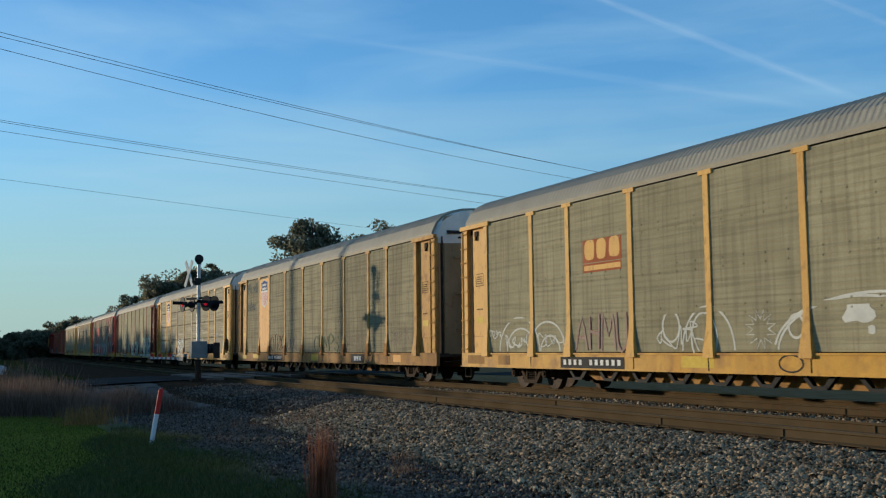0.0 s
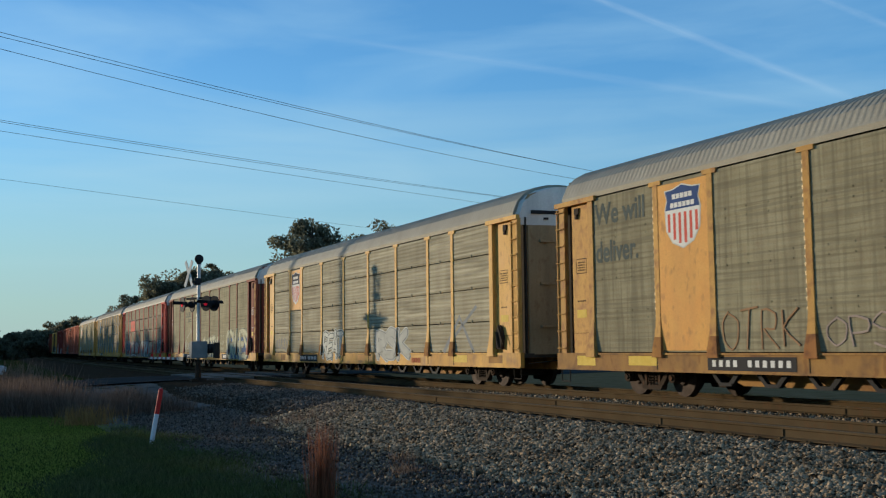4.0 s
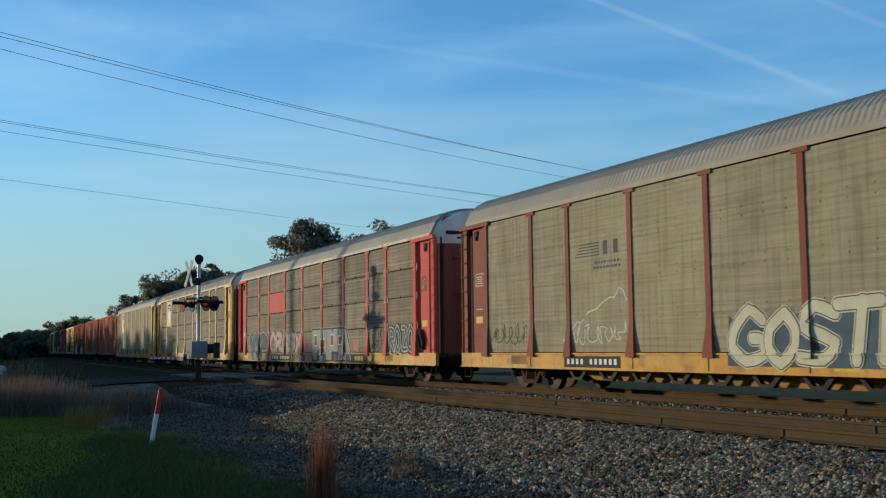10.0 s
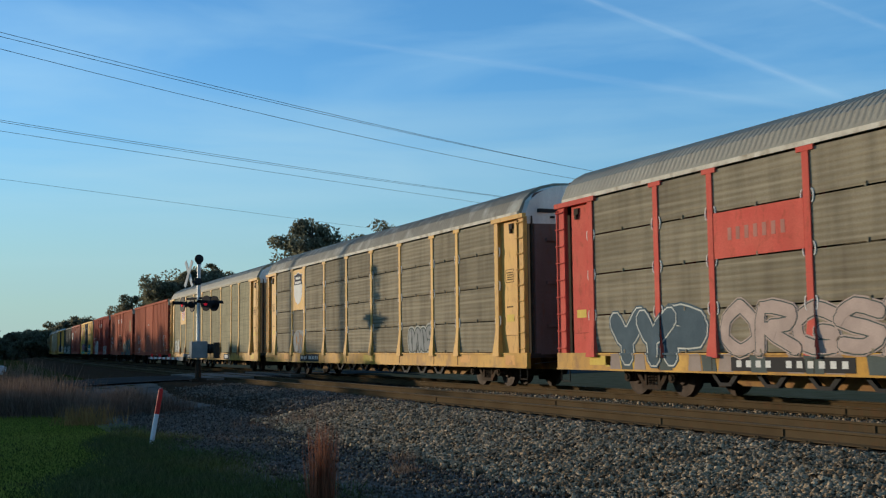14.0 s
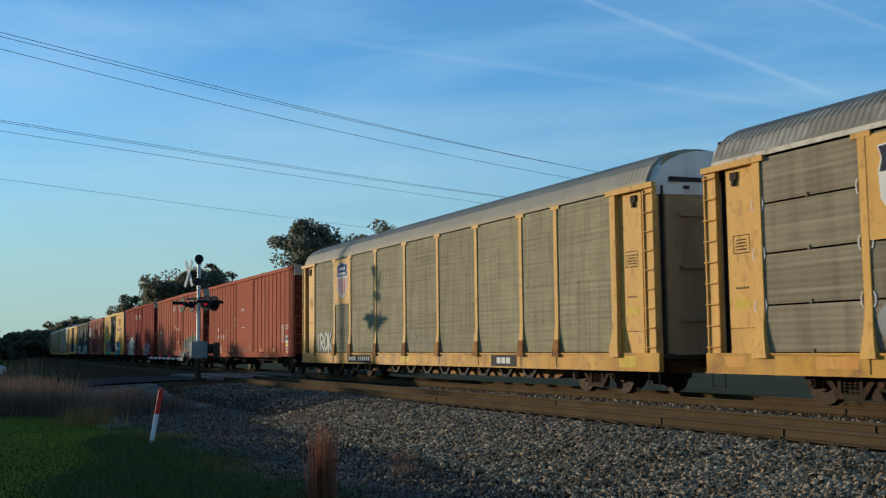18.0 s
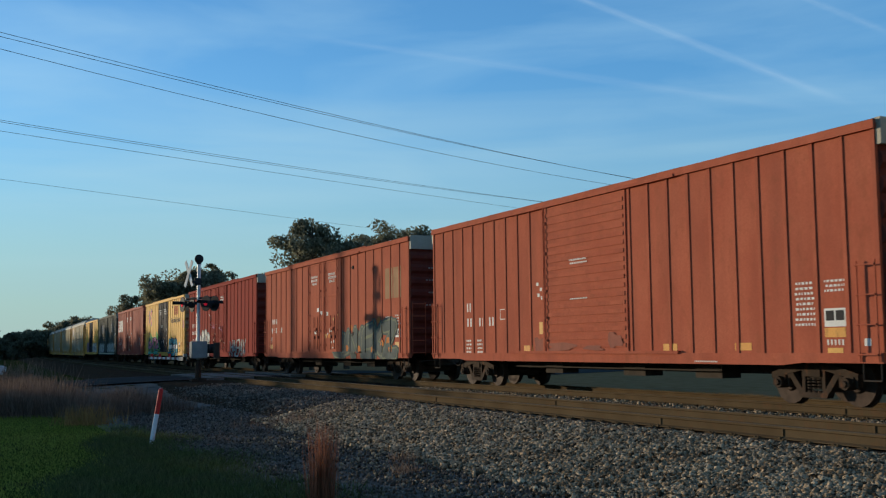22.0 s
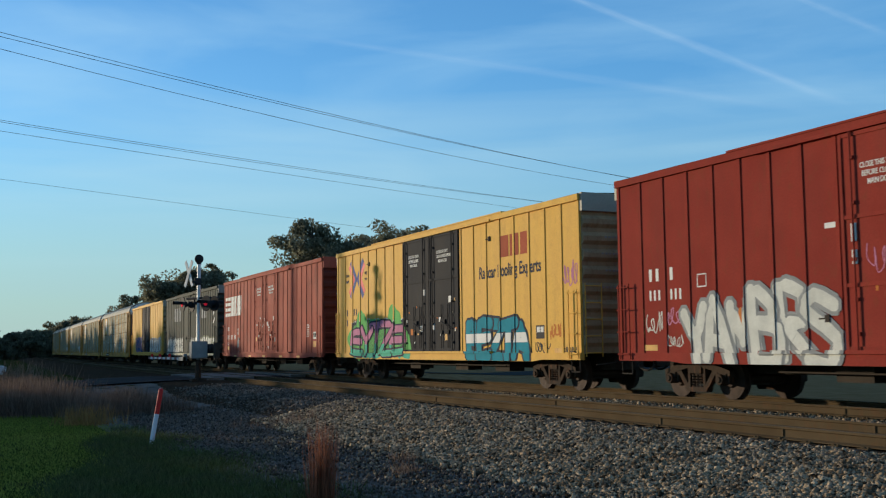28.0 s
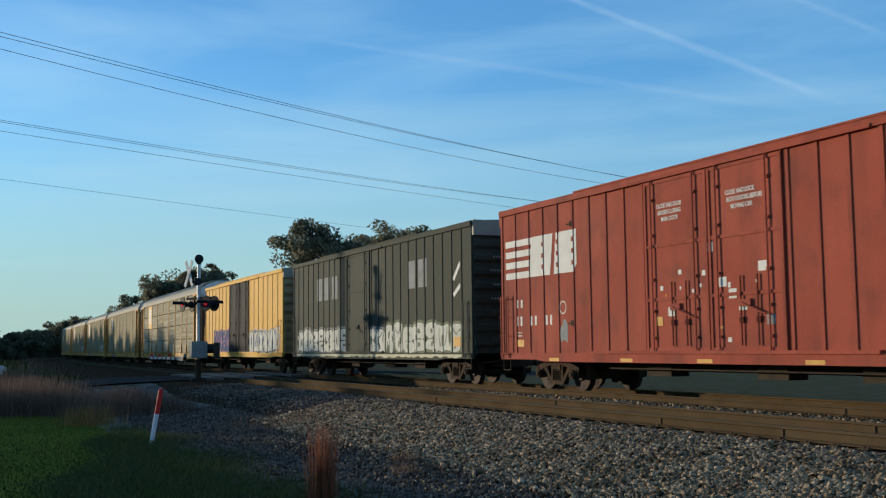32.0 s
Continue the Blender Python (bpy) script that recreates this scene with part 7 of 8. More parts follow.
    box(bm, -1.2, 0.1, -0.62, -0.50, 0.86, 1.02)
    part("arm_bracket", bm, M["grey_box"], top)
    bm = bmesh.new()
    box(bm, -8.8, -1.1, -0.58, -0.54, 0.89, 0.99)
    arm = part("gate_arm", bm, M["white"], top, "white gate arm with red bands")
    for k in range(7):
        bm = bmesh.new()
        a = -1.65 - k * 1.1
        box(bm, a - 0.5, a, -0.584, -0.536, 0.886, 0.994)
        part("red_band", bm, M["g_salmon"], arm, "faded red band")
    for k in (2.2, 4.6, 6.8):
        bm = bmesh.new()
        bar(bm, (-1.2 - k, -0.56, 1.0), (-1.2 - k, -0.56, 1.14), 0.06, 10)
        part("arm_lamp", bm, M["marker_red"], arm)
    return top


crossing_signal()


# ---- marker post ----
def marker_post():
    top = tagged(new("marker_post"), "white marker post with a red top, leaning in the grass", "marker post")
    x, y = -22.0, 3.69
    top.matrix_basis = pose(x, y, ground_z(x, y) - 0.02, 0, 0, 65) @ pose(0, 0, 0, 0, 9.5, 0)
    for name, z0, z1, m in (("white_tube", -0.1, 0.62, "marker_white"), ("red_cap", 0.62, 1.10, "marker_red")):
        bm = bmesh.new()
        bar(bm, (0, 0, z0), (0, 0, z1), 0.047, 14)
        if name == "red_cap":
            bar(bm, (0, 0, 1.10), (0, 0, 1.125), 0.047, 14, 0.03)
        part(name, bm, M[m], top)


marker_post()


# ---- a car that waits at the crossing, far down the road ----
def parked_car():
    top = tagged(new("car"), "white car standing beside the road", "car")
    top.matrix_basis = pose(-80.5, 1.35, ground_z(-80.5, 1.35), 0, 0, 84)
    bm = bmesh.new()
    prism(bm, [(-2.2, 0.35), (2.2, 0.32), (2.28, 0.55), (2.2, 0.86), (1.2, 1.02), (-1.9, 1.05), (-2.25, 0.9)], -0.9, 0.9)
    bmesh.ops.bevel(bm, geom=bm.edges[:], offset=0.06, segments=2, affect="EDGES")
    part("body", bm, M["marker_white"], top, "white bodywork")
    bm = bmesh.new()
    prism(bm, [(-1.8, 1.03), (1.1, 1.0), (0.35, 1.52), (-1.2, 1.55)], -0.78, 0.78)
    bmesh.ops.bevel(bm, geom=bm.edges[:], offset=0.05, segments=2, affect="EDGES")
    part("cabin", bm, M["black"], top, "dark glazed cabin")
    for x in (-1.4, 1.4):
        for y in (-0.82, 0.82):
            bm = bmesh.new()
            bar(bm, (0, -0.1, 0), (0, 0.1, 0), 0.32, 20)
            w = part("wheel", bm, M["black"], top)
            w.matrix_basis = pose(x, y, 0.32)
            bm = bmesh.new()
            bar(bm, (0, -0.105, 0), (0, 0.105, 0), 0.19, 14)
            part("rim", bm, M["steel"], w)
    for y in (-0.6, 0.6):
        bm = bmesh.new()
        box(bm, 2.16, 2.26, y - 0.2, y + 0.2, 0.62, 0.78)
        part("headlight", bm, M["steel"], top)
    bm = bmesh.new()
    box(bm, 2.18, 2.32, -0.85, 0.85, 0.34, 0.50)
    part("bumper", bm, M["black"], top)


parked_car()


# ---- wires and poles ----
WAY = Vector((-0.447, 0.894, 0))


def wires(base, line):
    """One power line over the tracks: its two poles and the wires strung between them, each with its curve z = a + b s + c s s along the line."""
    base = Vector(base)
    for s in (-30.0, 85.0):
        p = base + WAY * s
        high = max(a + b * s + c * s * s for a, b, c, off in line)
        foot = ground_z(p.x, p.y) - 0.3
        top = tagged(new("utility_pole"), "weathered wooden utility pole with a crossarm", "utility pole", "poles of the power lines")
        top.matrix_basis = pose(p.x, p.y, foot, 0, 0, 26.6)
        bm = bmesh.new()
        bar(bm, (0, 0, 0), (0, 0, high - foot + 0.4), 0.17, 12, 0.11)
        part("pole", bm, M["pole"], top)
        bm = bmesh.new()
        box(bm, -0.8, 0.8, -0.06, 0.06, high - foot - 0.14, high - foot - 0.02)
        part("crossarm", bm, M["pole"], top)
    for a, b, c, off in line:
        bm = bmesh.new()
        ring = []
        r = 0.009
        for i in range(47):
            s = -30 + 115 * i / 46
            m = base + WAY * s + Vector((0.894, 0.447, 0)) * off + Vector((0, 0, a + b * s + c * s * s))
            ring.append([bm.verts.new(m + Vector((0.894 * r * math.cos(q), 0.447 * r * math.cos(q), r * math.sin(q)))) for q in (0, 2.1, 4.2)])
        for p, q in zip(ring, ring[1:]):
            for j in range(3):
                bm.faces.new((p[j], p[(j + 1) % 3], q[(j + 1) % 3], q[j]))
        tagged(part("power_wire", bm, M["wire"], None), "thin dark overhead power wire", "wire", "overhead wires")


wires((-30, 1.4, 0), [(9.496, -0.0230, 0.00072, 0.0), (9.378, -0.0190, 0.00072, 0.02), (9.047, -0.0362, 0.00109, 0.0)])
wires((-41, 2.0, 0), [(9.379, 0.0020, 0.00036, 0.0), (9.309, 0.0, 0.00046, 0.02), (8.988, 0.0033, 0.00014, 0.0)])
wires((-55, 2.6, 0), [(9.348, -0.0150, 0.00014, 0.0)])


def lone_pole(x, y, h):
    top = tagged(new("utility_pole"), "weathered wooden utility pole beside the road", "utility pole")
    top.matrix_basis = pose(x, y, ground_z(x, y) - 0.3)
    bm = bmesh.new()
    bar(bm, (0, 0, 0), (0, 0, h), 0.19, 12, 0.14)
    part("pole", bm, M["pole"], top)


for sx in (-48.4, -41.3):
    s = 27.0
    lone_pole(sx - s * math.cos(SUN_AZ), SIDE - s * math.sin(SUN_AZ), 11.0)


# ---- trees ----
def tree(x, y, height, spread, n, leaf, seed, label, material="leaf", trunk=0.32, clumps=26, low=0.25, name="tree", puff=(0.20, 0.40)):
    r = random.Random(seed)
    z = ground_z(x, y) - 0.1
    top = tagged(new(name), label, "tree")
    top.matrix_basis = pose(x, y, z)
    bm = bmesh.new()
    bar(bm, (0, 0, 0), (0.1, 0.1, height * 0.55), trunk, 10, trunk * 0.55)
    bar(bm, (0.1, 0.1, height * 0.55), (0.2, 0.0, height * 0.92), trunk * 0.55, 8, 0.04)
    centres = []
    for k in range(clumps):
        a = k * 2.4 + r.uniform(-0.4, 0.4)
        u = r.uniform(low, 1.0)
        reach = spread * (0.35 + 0.75 * math.sin(min(1.0, (1.04 - u) / (1.04 - low) + 0.12) * math.pi / 2 * 1.25)) * r.uniform(0.45, 1.0)
        c = Vector((reach * math.cos(a), reach * math.sin(a), height * u * 0.95))
        centres.append((c, spread * r.uniform(*puff)))
        root = Vector((0.1, 0.1, max(height * 0.15, c.z - reach * 0.9)))
        mid = root.lerp(c, 0.55) + Vector((0, 0, -0.08 * reach))
        bar(bm, root, mid, trunk * 0.28, 5, trunk * 0.16)
        bar(bm, mid, c, trunk * 0.16, 5, 0.02)
    part("trunk", bm, M["bark"], top)
    rng = np.random.default_rng(seed)
    idx = rng.integers(0, len(centres), n)
    cs = np.array([tuple(c) for c, q in centres])[idx]
    rs = np.array([q for c, q in centres])[idx]
    d = rng.normal(size=(n, 3))
    d /= np.linalg.norm(d, axis=1)[:, None]
    pos = cs + d * (rs * rng.uniform(0.25, 1.08, n) ** 0.6)[:, None] * np.array([1, 1, 0.72])
    quads(top, "crown", pos, leaf, rng, M[material])
    return top


def quads(top, name, pos, size, rng, material):
    n = len(pos)
    u = rng.normal(size=(n, 3))
    u /= np.linalg.norm(u, axis=1)[:, None]
    w = np.cross(u, rng.normal(size=(n, 3)))
    w /= np.linalg.norm(w, axis=1)[:, None]
    s = size * rng.uniform(0.55, 1.2, n)[:, None]
    v = np.empty((n, 4, 3))
    v[:, 0], v[:, 1], v[:, 2], v[:, 3] = pos - u * s, pos - w * s * 0.45, pos + u * s, pos + w * s * 0.45
    me = bpy.data.meshes.new(name)
    me.vertices.add(n * 4)
    me.vertices.foreach_set("co", v.reshape(-1))
    me.loops.add(n * 4)
    me.loops.foreach_set("vertex_index", np.arange(n * 4))
    me.polygons.add(n)
    me.polygons.foreach_set("loop_start", np.arange(n) * 4)
    me.update(calc_edges=True)
    me.materials.append(material)
    return put(name, me, top)


def spot(px_az, dist):
    """A place at that distance, at an angle in degrees from the +y axis towards -x."""
    a = radians(px_az)
    return -dist * math.sin(a), dist * math.cos(a)


for az, dist, h, sp, n, leaf, mat, label, cl, low in (
        (72.35, 92, 13.3, 3.2, 12000, 0.19, "leaf", "broad dark green tree behind the railway", 60, 0.45),
        (70.55, 95, 12.2, 3.0, 9000, 0.19, "leaf", "rounded dark green tree behind the railway", 40, 0.40),
        (68.4, 105, 14.6, 1.9, 5000, 0.19, "leaf", "loose-leaved tree behind the railway", 30, 0.5),
        (66.9, 108, 14.3, 1.8, 4200, 0.18, "leaf", "slender thin-leaved tree behind the railway", 18, 0.5),
        (67.6, 110, 14.0, 1.8, 4200, 0.18, "leaf", "slender thin-leaved tree behind the railway", 14, 0.5),
        (69.1, 108, 13.4, 1.6, 3000, 0.18, "leaf", "slender thin-leaved tree behind the railway", 16, 0.4),
        (79.9, 150, 12.0, 4.2, 8000, 0.26, "leaf", "leafy tree beyond the railway", 40, 0.2),
        (78.9, 155, 12.8, 4.8, 9000, 0.26, "leaf_autumn", "leafy olive tree beyond the railway", 44, 0.2),
        (78.0, 150, 13.0, 4.2, 8000, 0.26, "leaf", "leafy tree beyond the railway", 40, 0.2),
        (77.3, 172, 15.8, 2.4, 2200, 0.24, "leaf_autumn", "thin-leaved autumn tree beyond the railway", 24, 0.4),
        (76.5, 175, 15.4, 2.2, 1900, 0.24, "leaf", "thin-leaved tree beyond the railway", 22, 0.4),
        (81.3, 190, 11.4, 3.6, 5000, 0.28, "leaf", "leafy tree beyond the railway", 30, 0.2),
        (82.1, 215, 10.6, 3.2, 1600, 0.26, "leaf_autumn", "thin-leaved autumn tree beyond the railway", 24, 0.3)):
    x, y = spot(az, dist)
    tree(x, y, h, sp, n, leaf, int(az * 10), label, mat, 0.28 if sp > 2 else 0.14, cl, low, puff=(0.20, 0.40) if sp > 2 else (0.45, 0.85))
for k in range(24):
    dist = 300 + 40 * math.sin(k * 2.3)
    x, y = spot(83.2 + k * 0.24, dist)
    tree(x, y, max(4.4, 10.3 - 0.31 * k + 0.9 * math.sin(k * 1.7)), 4.0, 2600, 0.45, 60 + k, "far tree of a dark tree line", "leaf", 0.3, 22, 0.06)
x, y = spot(88.75, 80)
tree(x, y, 4.5, 1.15, 5000, 0.18, 90, "dark bush beside the road", "leaf", 0.1, 46, 0.0, name="bush", puff=(0.4, 0.7))

# foliage rows out of view, added to shade the verge and far cars
def hedge(x0, x1, y, h, n, seed, label):
    rng = np.random.default_rng(seed)
    top = tagged(new("hedge"), label, "hedge")
    top.matrix_basis = pose(0, 0, -0.66)
    xs = rng.uniform(x0, x1, n)
    hh = h * (1 + 0.10 * np.sin(xs * 0.9) + 0.08 * np.sin(xs * 2.3))
    pos = np.stack([xs, y + rng.uniform(-0.9, 0.9, n), hh * rng.uniform(0.0, 1.0, n)], 1)
    quads(top, "foliage", pos, 0.34, rng, M["leaf"])
    bm = bmesh.new()
    for k in range(int((x1 - x0) / 1.5)):
        bar(bm, (x0 + k * 1.5, y, 0), (x0 + k * 1.5 + 0.1, y, h * 0.7), 0.05, 5, 0.02)
    part("stems", bm, M["bark"], top)


hedge(-64, -30, -13.0, 3.15, 17000, 7, "unseen hedge added to shade the verge")
hedge(-82, -64, -13.0, 4.4, 11000, 8, "unseen tall hedge added to shade the crossing side")
hedge(-125, -82, -13.0, 6.0, 24000, 9, "unseen tall foliage row added to shade the train's foot")
hedge(-165, -125, -13.0, 7.6, 28000, 11, "unseen tall foliage row added to shade the train's foot")
hedge(-250, -165, -13.0, 9.0, 62000, 12, "unseen high foliage row added to shade the far cars")
hedge(-430, -250, -13.0, 12.5, 120000, 10, "unseen high foliage row added to shade the far cars")


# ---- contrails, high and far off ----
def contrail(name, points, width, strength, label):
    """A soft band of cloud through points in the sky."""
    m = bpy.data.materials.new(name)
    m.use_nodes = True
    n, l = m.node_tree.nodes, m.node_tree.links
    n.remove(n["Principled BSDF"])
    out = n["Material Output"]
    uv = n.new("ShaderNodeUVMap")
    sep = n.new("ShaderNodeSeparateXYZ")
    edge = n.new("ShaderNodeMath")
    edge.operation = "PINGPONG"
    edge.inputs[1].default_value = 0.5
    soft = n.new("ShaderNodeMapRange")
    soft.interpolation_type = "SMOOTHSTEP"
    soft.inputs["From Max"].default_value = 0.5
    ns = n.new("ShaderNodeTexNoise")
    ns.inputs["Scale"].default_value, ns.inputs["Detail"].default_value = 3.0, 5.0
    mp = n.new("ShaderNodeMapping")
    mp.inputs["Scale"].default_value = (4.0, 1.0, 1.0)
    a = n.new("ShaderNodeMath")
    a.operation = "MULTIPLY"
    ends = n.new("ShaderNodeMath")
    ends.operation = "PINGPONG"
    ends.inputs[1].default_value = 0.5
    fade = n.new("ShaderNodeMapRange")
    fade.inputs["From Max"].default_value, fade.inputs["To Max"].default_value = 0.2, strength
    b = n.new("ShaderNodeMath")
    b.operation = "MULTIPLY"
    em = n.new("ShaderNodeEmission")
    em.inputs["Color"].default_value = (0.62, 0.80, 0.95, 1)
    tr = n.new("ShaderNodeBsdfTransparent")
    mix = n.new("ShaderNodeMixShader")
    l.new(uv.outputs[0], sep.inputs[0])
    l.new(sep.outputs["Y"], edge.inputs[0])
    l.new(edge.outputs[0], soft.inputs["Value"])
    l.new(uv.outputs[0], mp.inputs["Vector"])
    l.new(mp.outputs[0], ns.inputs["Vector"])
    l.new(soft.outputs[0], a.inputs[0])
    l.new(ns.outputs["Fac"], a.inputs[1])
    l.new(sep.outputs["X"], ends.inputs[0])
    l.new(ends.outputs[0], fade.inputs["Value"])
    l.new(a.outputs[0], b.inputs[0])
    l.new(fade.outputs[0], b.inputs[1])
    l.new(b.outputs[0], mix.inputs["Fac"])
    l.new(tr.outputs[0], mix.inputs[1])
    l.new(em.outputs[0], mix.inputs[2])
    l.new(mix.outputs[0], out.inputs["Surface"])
    a0, a1 = Vector(points[0]), Vector(points[1])
    way = a1 - a0
    a0, a1 = a0 - way * 0.25, a1 + way * 0.15
    up = Vector((a0.x, a0.y, 0)).cross(way).cross(way).normalized()
    k = 12
    verts, faces, uvs = [], [], []
    for i in range(k + 1):
        c = a0.lerp(a1, i / k)
        w = width * (0.7 + 0.6 * i / k)
        verts += [c - up * w, c + up * w]
        uvs += [(i / k, 0), (i / k, 1)]
        if i:
            faces.append((2 * i - 2, 2 * i - 1, 2 * i + 1, 2 * i))
    me = raw(name, verts, faces, m)
    layer = me.uv_layers.new(name="UVMap")
    for loop in me.loops:
        layer.data[loop.index].uv = uvs[loop.vertex_index]
    ob = tagged(new("contrail", me), label, "contrail")
    ob.visible_shadow = False
    return ob


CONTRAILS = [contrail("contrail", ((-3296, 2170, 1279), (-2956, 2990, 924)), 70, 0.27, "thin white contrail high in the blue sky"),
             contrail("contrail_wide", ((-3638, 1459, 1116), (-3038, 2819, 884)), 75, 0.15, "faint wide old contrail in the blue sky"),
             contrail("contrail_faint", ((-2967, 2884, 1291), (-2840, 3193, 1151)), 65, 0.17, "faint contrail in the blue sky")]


# ---- loose stones, grass and weeds ----
def pebbles(name, n, place, size, seed, label, material="stone"):
    """Many small angular stones, in one object."""
    rng = np.random.default_rng(seed)
    base = np.array([(-1, -1, -1), (1, -1, -1), (1, 1, -1), (-1, 1, -1), (-1, -1, 1), (1, -1, 1), (1, 1, 1), (-1, 1, 1)], float) * 0.5
    quad = np.array([(0, 3, 2, 1), (4, 5, 6, 7), (0, 1, 5, 4), (1, 2, 6, 5), (2, 3, 7, 6), (3, 0, 4, 7)])
    pos = place(rng, n)
    n = len(pos)
    v = base[None] * rng.uniform(0.55, 1.25, (n, 1, 3)) + rng.uniform(-0.24, 0.24, (n, 8, 3))
    q = rng.normal(size=(n, 4))
    q /= np.linalg.norm(q, axis=1)[:, None]
    a, b, c, d = q.T
    rot = np.stack([np.stack([1 - 2 * (c * c + d * d), 2 * (b * c - a * d), 2 * (b * d + a * c)], 1), np.stack([2 * (b * c + a * d), 1 - 2 * (b * b + d * d), 2 * (c * d - a * b)], 1),
                    np.stack([2 * (b * d - a * c), 2 * (c * d + a * b), 1 - 2 * (b * b + c * c)], 1)], 1)
    v = np.einsum("nij,nkj->nki", rot, v) * (size * rng.uniform(0.55, 1.35, n))[:, None, None] + pos[:, None, :]
    f = (quad[None] + 8 * np.arange(n)[:, None, None]).reshape(-1)
    me = bpy.data.meshes.new(name)
    me.vertices.add(n * 8)
    me.vertices.foreach_set("co", v.reshape(-1))
    me.loops.add(n * 24)
    me.loops.foreach_set("vertex_index", f)
    me.polygons.add(n * 6)
    me.polygons.foreach_set("loop_start", np.arange(n * 6) * 4)
    me.update(calc_edges=True)
    me.materials.append(M[material])
    return tagged(new(name, me), label, "gravel", kind="stuff")


def on_bed(x0, x1, v0, v1, near=0.0, fade=0.0):
    """fade: the width over which the stones thin out towards v0."""
    def place(rng, n):
        k = rng.uniform(0, 1, n) ** (1 + near)
        x = x1 + (x0 - x1) * k
        v = rng.uniform(v0, v1, n)
        keep = np.ones(n, bool)
        out = np.empty((n, 3))
        for i in range(n):
            yy = v[i] + bend(x[i])
            z = ground_z(x[i], yy) + 0.035
            if abs(x[i] - road_mid(yy)) * 0.9 < 4.4 or (fade and v[i] < v0 + fade * (1 + noise.noise((x[i] * 0.6, v[i] * 0.9, 5.0))) * rng.random()):
                keep[i] = False
            out[i] = (x[i], yy, z + rng.uniform(-0.015, 0.03))
        return out[keep]
    return place


pebbles("ballast_stones", 125000, on_bed(-25, -7.5, 6.7, 10.33, 0.35, 0.9), 0.044, 1, "grey crushed stone ballast sloping down from the track")
pebbles("ballast_stones", 16000, on_bed(-34, -8.0, 12.9, 14.9, 0.3), 0.052, 2, "grey crushed stone ballast between the tracks")
pebbles("ballast_stones", 14000, on_bed(-43, -25, 7.9, 10.6, 0.2, 1.6), 0.052, 3, "dull dark crushed stone ballast near the road", "soil_stone")
pebbles("ballast_stones", 26000, on_bed(-27, -17, 6.9, 10.33, 0.0, 0.6), 0.056, 6, "grey crushed stone ballast beside the empty track")
pebbles("ballast_stones", 1500, on_bed(-22, -9.0, 5.0, 7.2, 0.3, 1.5), 0.034, 4, "scattered grey stones at the foot of the slope")

pebbles("loose_stones", 14000, on_bed(-34, -8.5, 4.2, 8.2, 0.3), 0.028, 5, "small dull stones pressed into the soil", "soil_stone")


def blades(name, pos, height, lean, width, seed, material, label, category="grass", kind="stuff"):
    """Thin upright blades, in one object."""
    rng = np.random.default_rng(seed)
    n = len(pos)
    a = rng.uniform(0, math.tau, n)
    h = height * rng.uniform(0.45, 1.15, n)
    side = np.stack([np.cos(a), np.sin(a), np.zeros(n)], 1) * (width * rng.uniform(0.6, 1.3, n))[:, None]
    tip = np.stack([rng.normal(0, lean, n), rng.normal(0, lean, n), np.ones(n)], 1) * h[:, None]
    v = np.stack([pos - side, pos + side, pos + tip * 0.55 + side * 0.7, pos + tip * 0.55 - side * 0.7, pos + tip + side * 0.12, pos + tip - side * 0.12], 1)
    f = (np.array([(0, 1, 2, 3), (3, 2, 4, 5)])[None] + 6 * np.arange(n)[:, None, None]).reshape(-1)
    me = bpy.data.meshes.new(name)
    me.vertices.add(n * 6)
    me.vertices.foreach_set("co", v.reshape(-1))
    me.loops.add(n * 8)
    me.loops.foreach_set("vertex_index", f)
    me.polygons.add(n * 2)
    me.polygons.foreach_set("loop_start", np.arange(n * 2) * 4)
    me.update(calc_edges=True)
    me.materials.append(M[material])
    return tagged(new(name, me), label, category, kind=kind)


def scatter(n, x0, x1, y0, y1, seed, keep=None):
    rng = np.random.default_rng(seed)
    out = []
    while len(out) < n:
        x, y = rng.uniform(x0, x1), rng.uniform(y0, y1)
        if keep is None or keep(x, y, rng):
            out.append((x, y, ground_z(x, y) - 0.01))
    return np.array(out)


def tuft(x, y, r, n, seed, drop=0.0):
    rng = np.random.default_rng(seed)
    p = rng.normal(size=(n, 2)) * r
    return np.array([(x + a, y + b, ground_z(x + a, y + b) - drop) for a, b in p])


def lawn_edge(x):
    """How far the mown lawn reaches towards the tracks; longer grass, coloured dark for shade, lies beyond it."""
    return min(3.6, 1.2 + 0.20 * (-13.0 - x)) + 0.25 * math.sin(x * 0.9)


blades("lawn", scatter(85000, -40, -9, -0.6, 4.2, 11, lambda x, y, r: y < lawn_edge(x) + r.uniform(-0.9, 1.1)), 0.045, 0.45, 0.007, 12, "blade", "short green mown lawn grass in shade")
# longer grass whose dark colour stands in for shade on the verge
blades("rough_grass", scatter(42000, -27, -9, 0.4, 5.2, 17, lambda x, y, r: lawn_edge(x) - 0.2 < y + r.uniform(-0.3, 0.3) and y < 4.35 + 0.3 * math.sin(x * 1.3) + r.uniform(-0.8, 0.5) + 0.02 * (x + 13)), 0.13, 0.55, 0.006, 18, "grass_shade", "longer grass between lawn and stones, shade put into its dark colour")
blades("verge_grass", scatter(3500, -26, -9, 4.0, 6.4, 13), 0.06, 0.6, 0.006, 14, "dry_dull", "sparse dull weeds along the stony verge")
tuft_pos = tuft(-12.35, 4.05, 0.075, 300, 15)
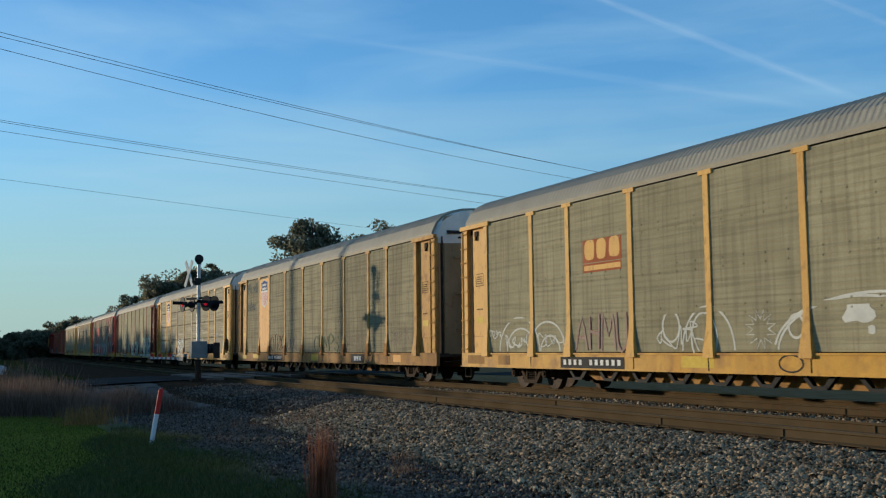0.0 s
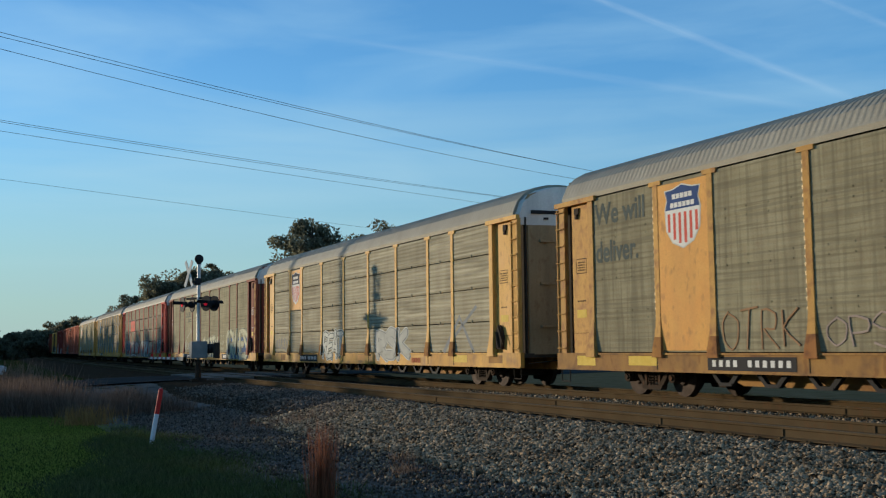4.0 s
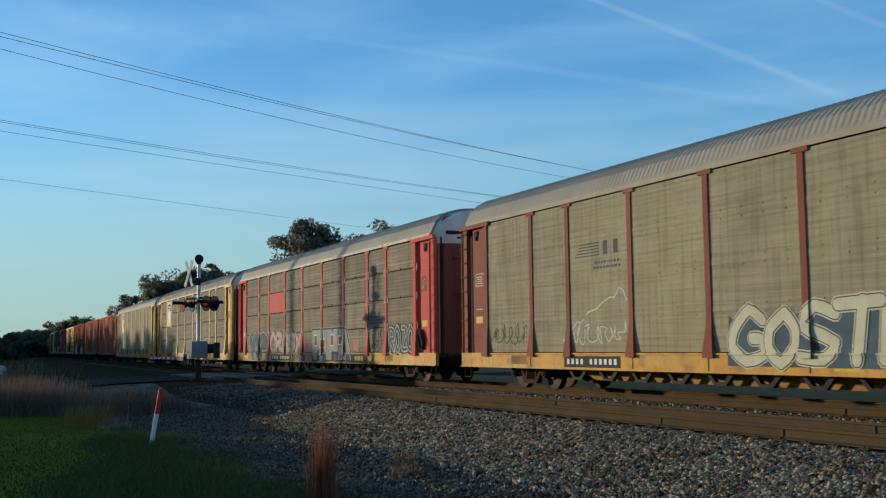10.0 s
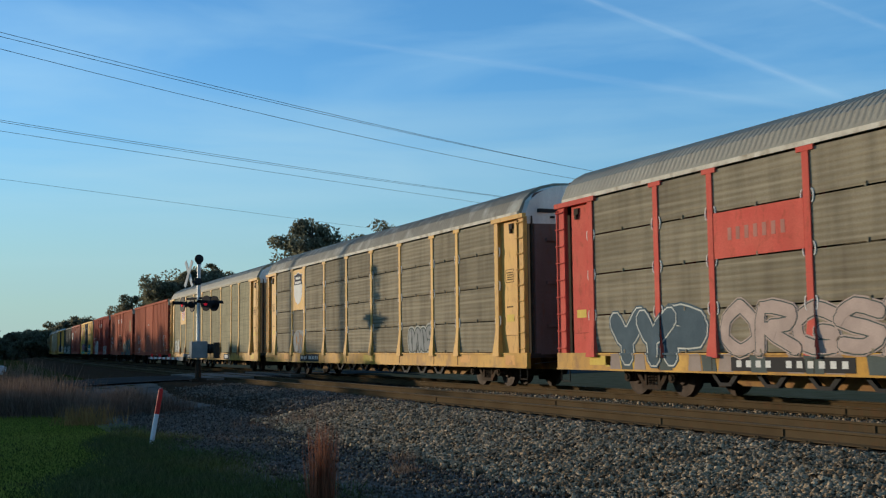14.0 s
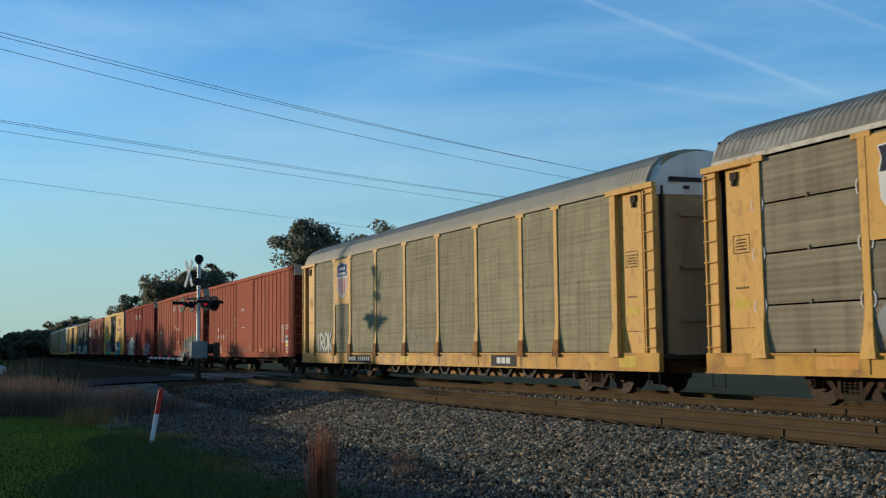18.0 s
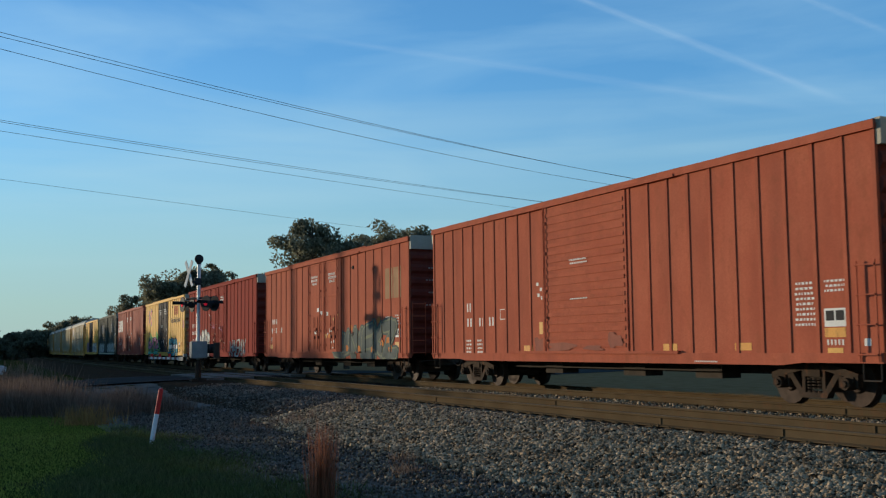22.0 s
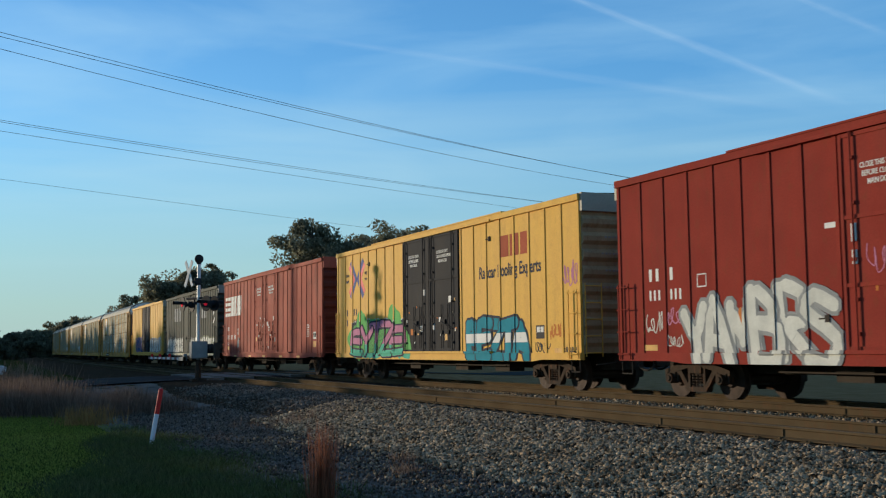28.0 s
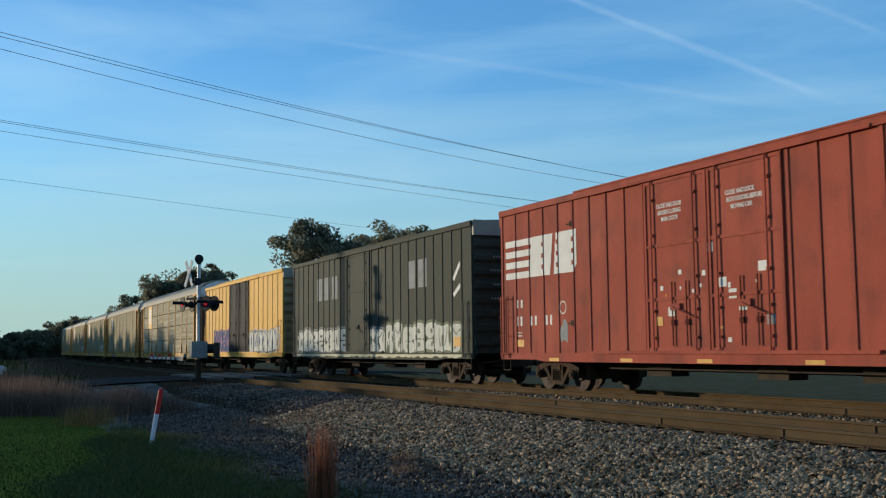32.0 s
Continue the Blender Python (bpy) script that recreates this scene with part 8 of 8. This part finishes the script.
blades("dry_grass_tuft", tuft_pos, 0.90, 0.07, 0.0045, 16, "dry", "tall reddish-brown dry grass tuft on the verge", "grass tuft", "")
for k, (x, y, r, n, h, m, label) in enumerate(((-34, 1.7, 0.6, 1500, 1.05, "dry_dull", "tall brown dry weeds beside the lawn"), (-36, 2.9, 0.6, 1500, 0.95, "dry_dull", "tall brown dry weeds beside the lawn"), (-33, 3.0, 0.4, 900, 0.85, "dry_dull", "brown dry weeds beside the lawn"),
                                             (-32, 3.9, 0.45, 1300, 0.60, "dry_dull", "low dark bushy weeds"), (-34, 4.9, 0.45, 1600, 0.72, "dry_dull", "low dark bushy weeds"), (-33, 5.7, 0.5, 1100, 0.55, "dry_dull", "low dark bushy weeds"), (-40, 2.0, 0.9, 1600, 1.25, "dry_dull", "tall brown dry weeds beside the lawn"),
                                             (-14.4, 6.0, 0.12, 120, 0.20, "dry_dull", "small grey-green weed among the stones"), (-16.0, 6.6, 0.12, 80, 0.2, "dry_dull", "small dry weeds among the stones"), (-29, 3.2, 0.35, 500, 0.45, "straw", "pale dry weeds at the edge of the lawn"), (-25.0, 7.6, 0.6, 300, 0.25, "dry_dull", "low dry weeds on the stony slope"))):
    blades("weeds", tuft(x, y, r, n, 30 + k), h, 0.26, 0.008, 50 + k, m, label, "weeds", "")
blades("dry_grass_bank", scatter(26000, -46, -4, 18.0, 20.5, 71), 0.14, 0.30, 0.010, 72, "straw", "low straw-coloured dry grass behind the railway")


# ---- everything that moves ----
def motions():
    for car in CARS:
        x0 = car["x0"]
        rows = []
        for k in range(33):
            x = x0 + run(k)
            rows.append((k, pose(x, TRACK_2 + bend(x), 0.0, 0, 0, heading(x))))
        walk(car, rows)
    for ob in CONTRAILS:
        walk(ob, [(0.0, pose(0, 0, 0)), (32.0, pose(-43.0, -95.0, 0))])
    for wheel, x in WHEELS:
        walk(wheel, [(k / 15, pose(x, 0, 0.428, 0, math.degrees(run(k / 15) / 0.428), 0)) for k in range(481)])


motions()
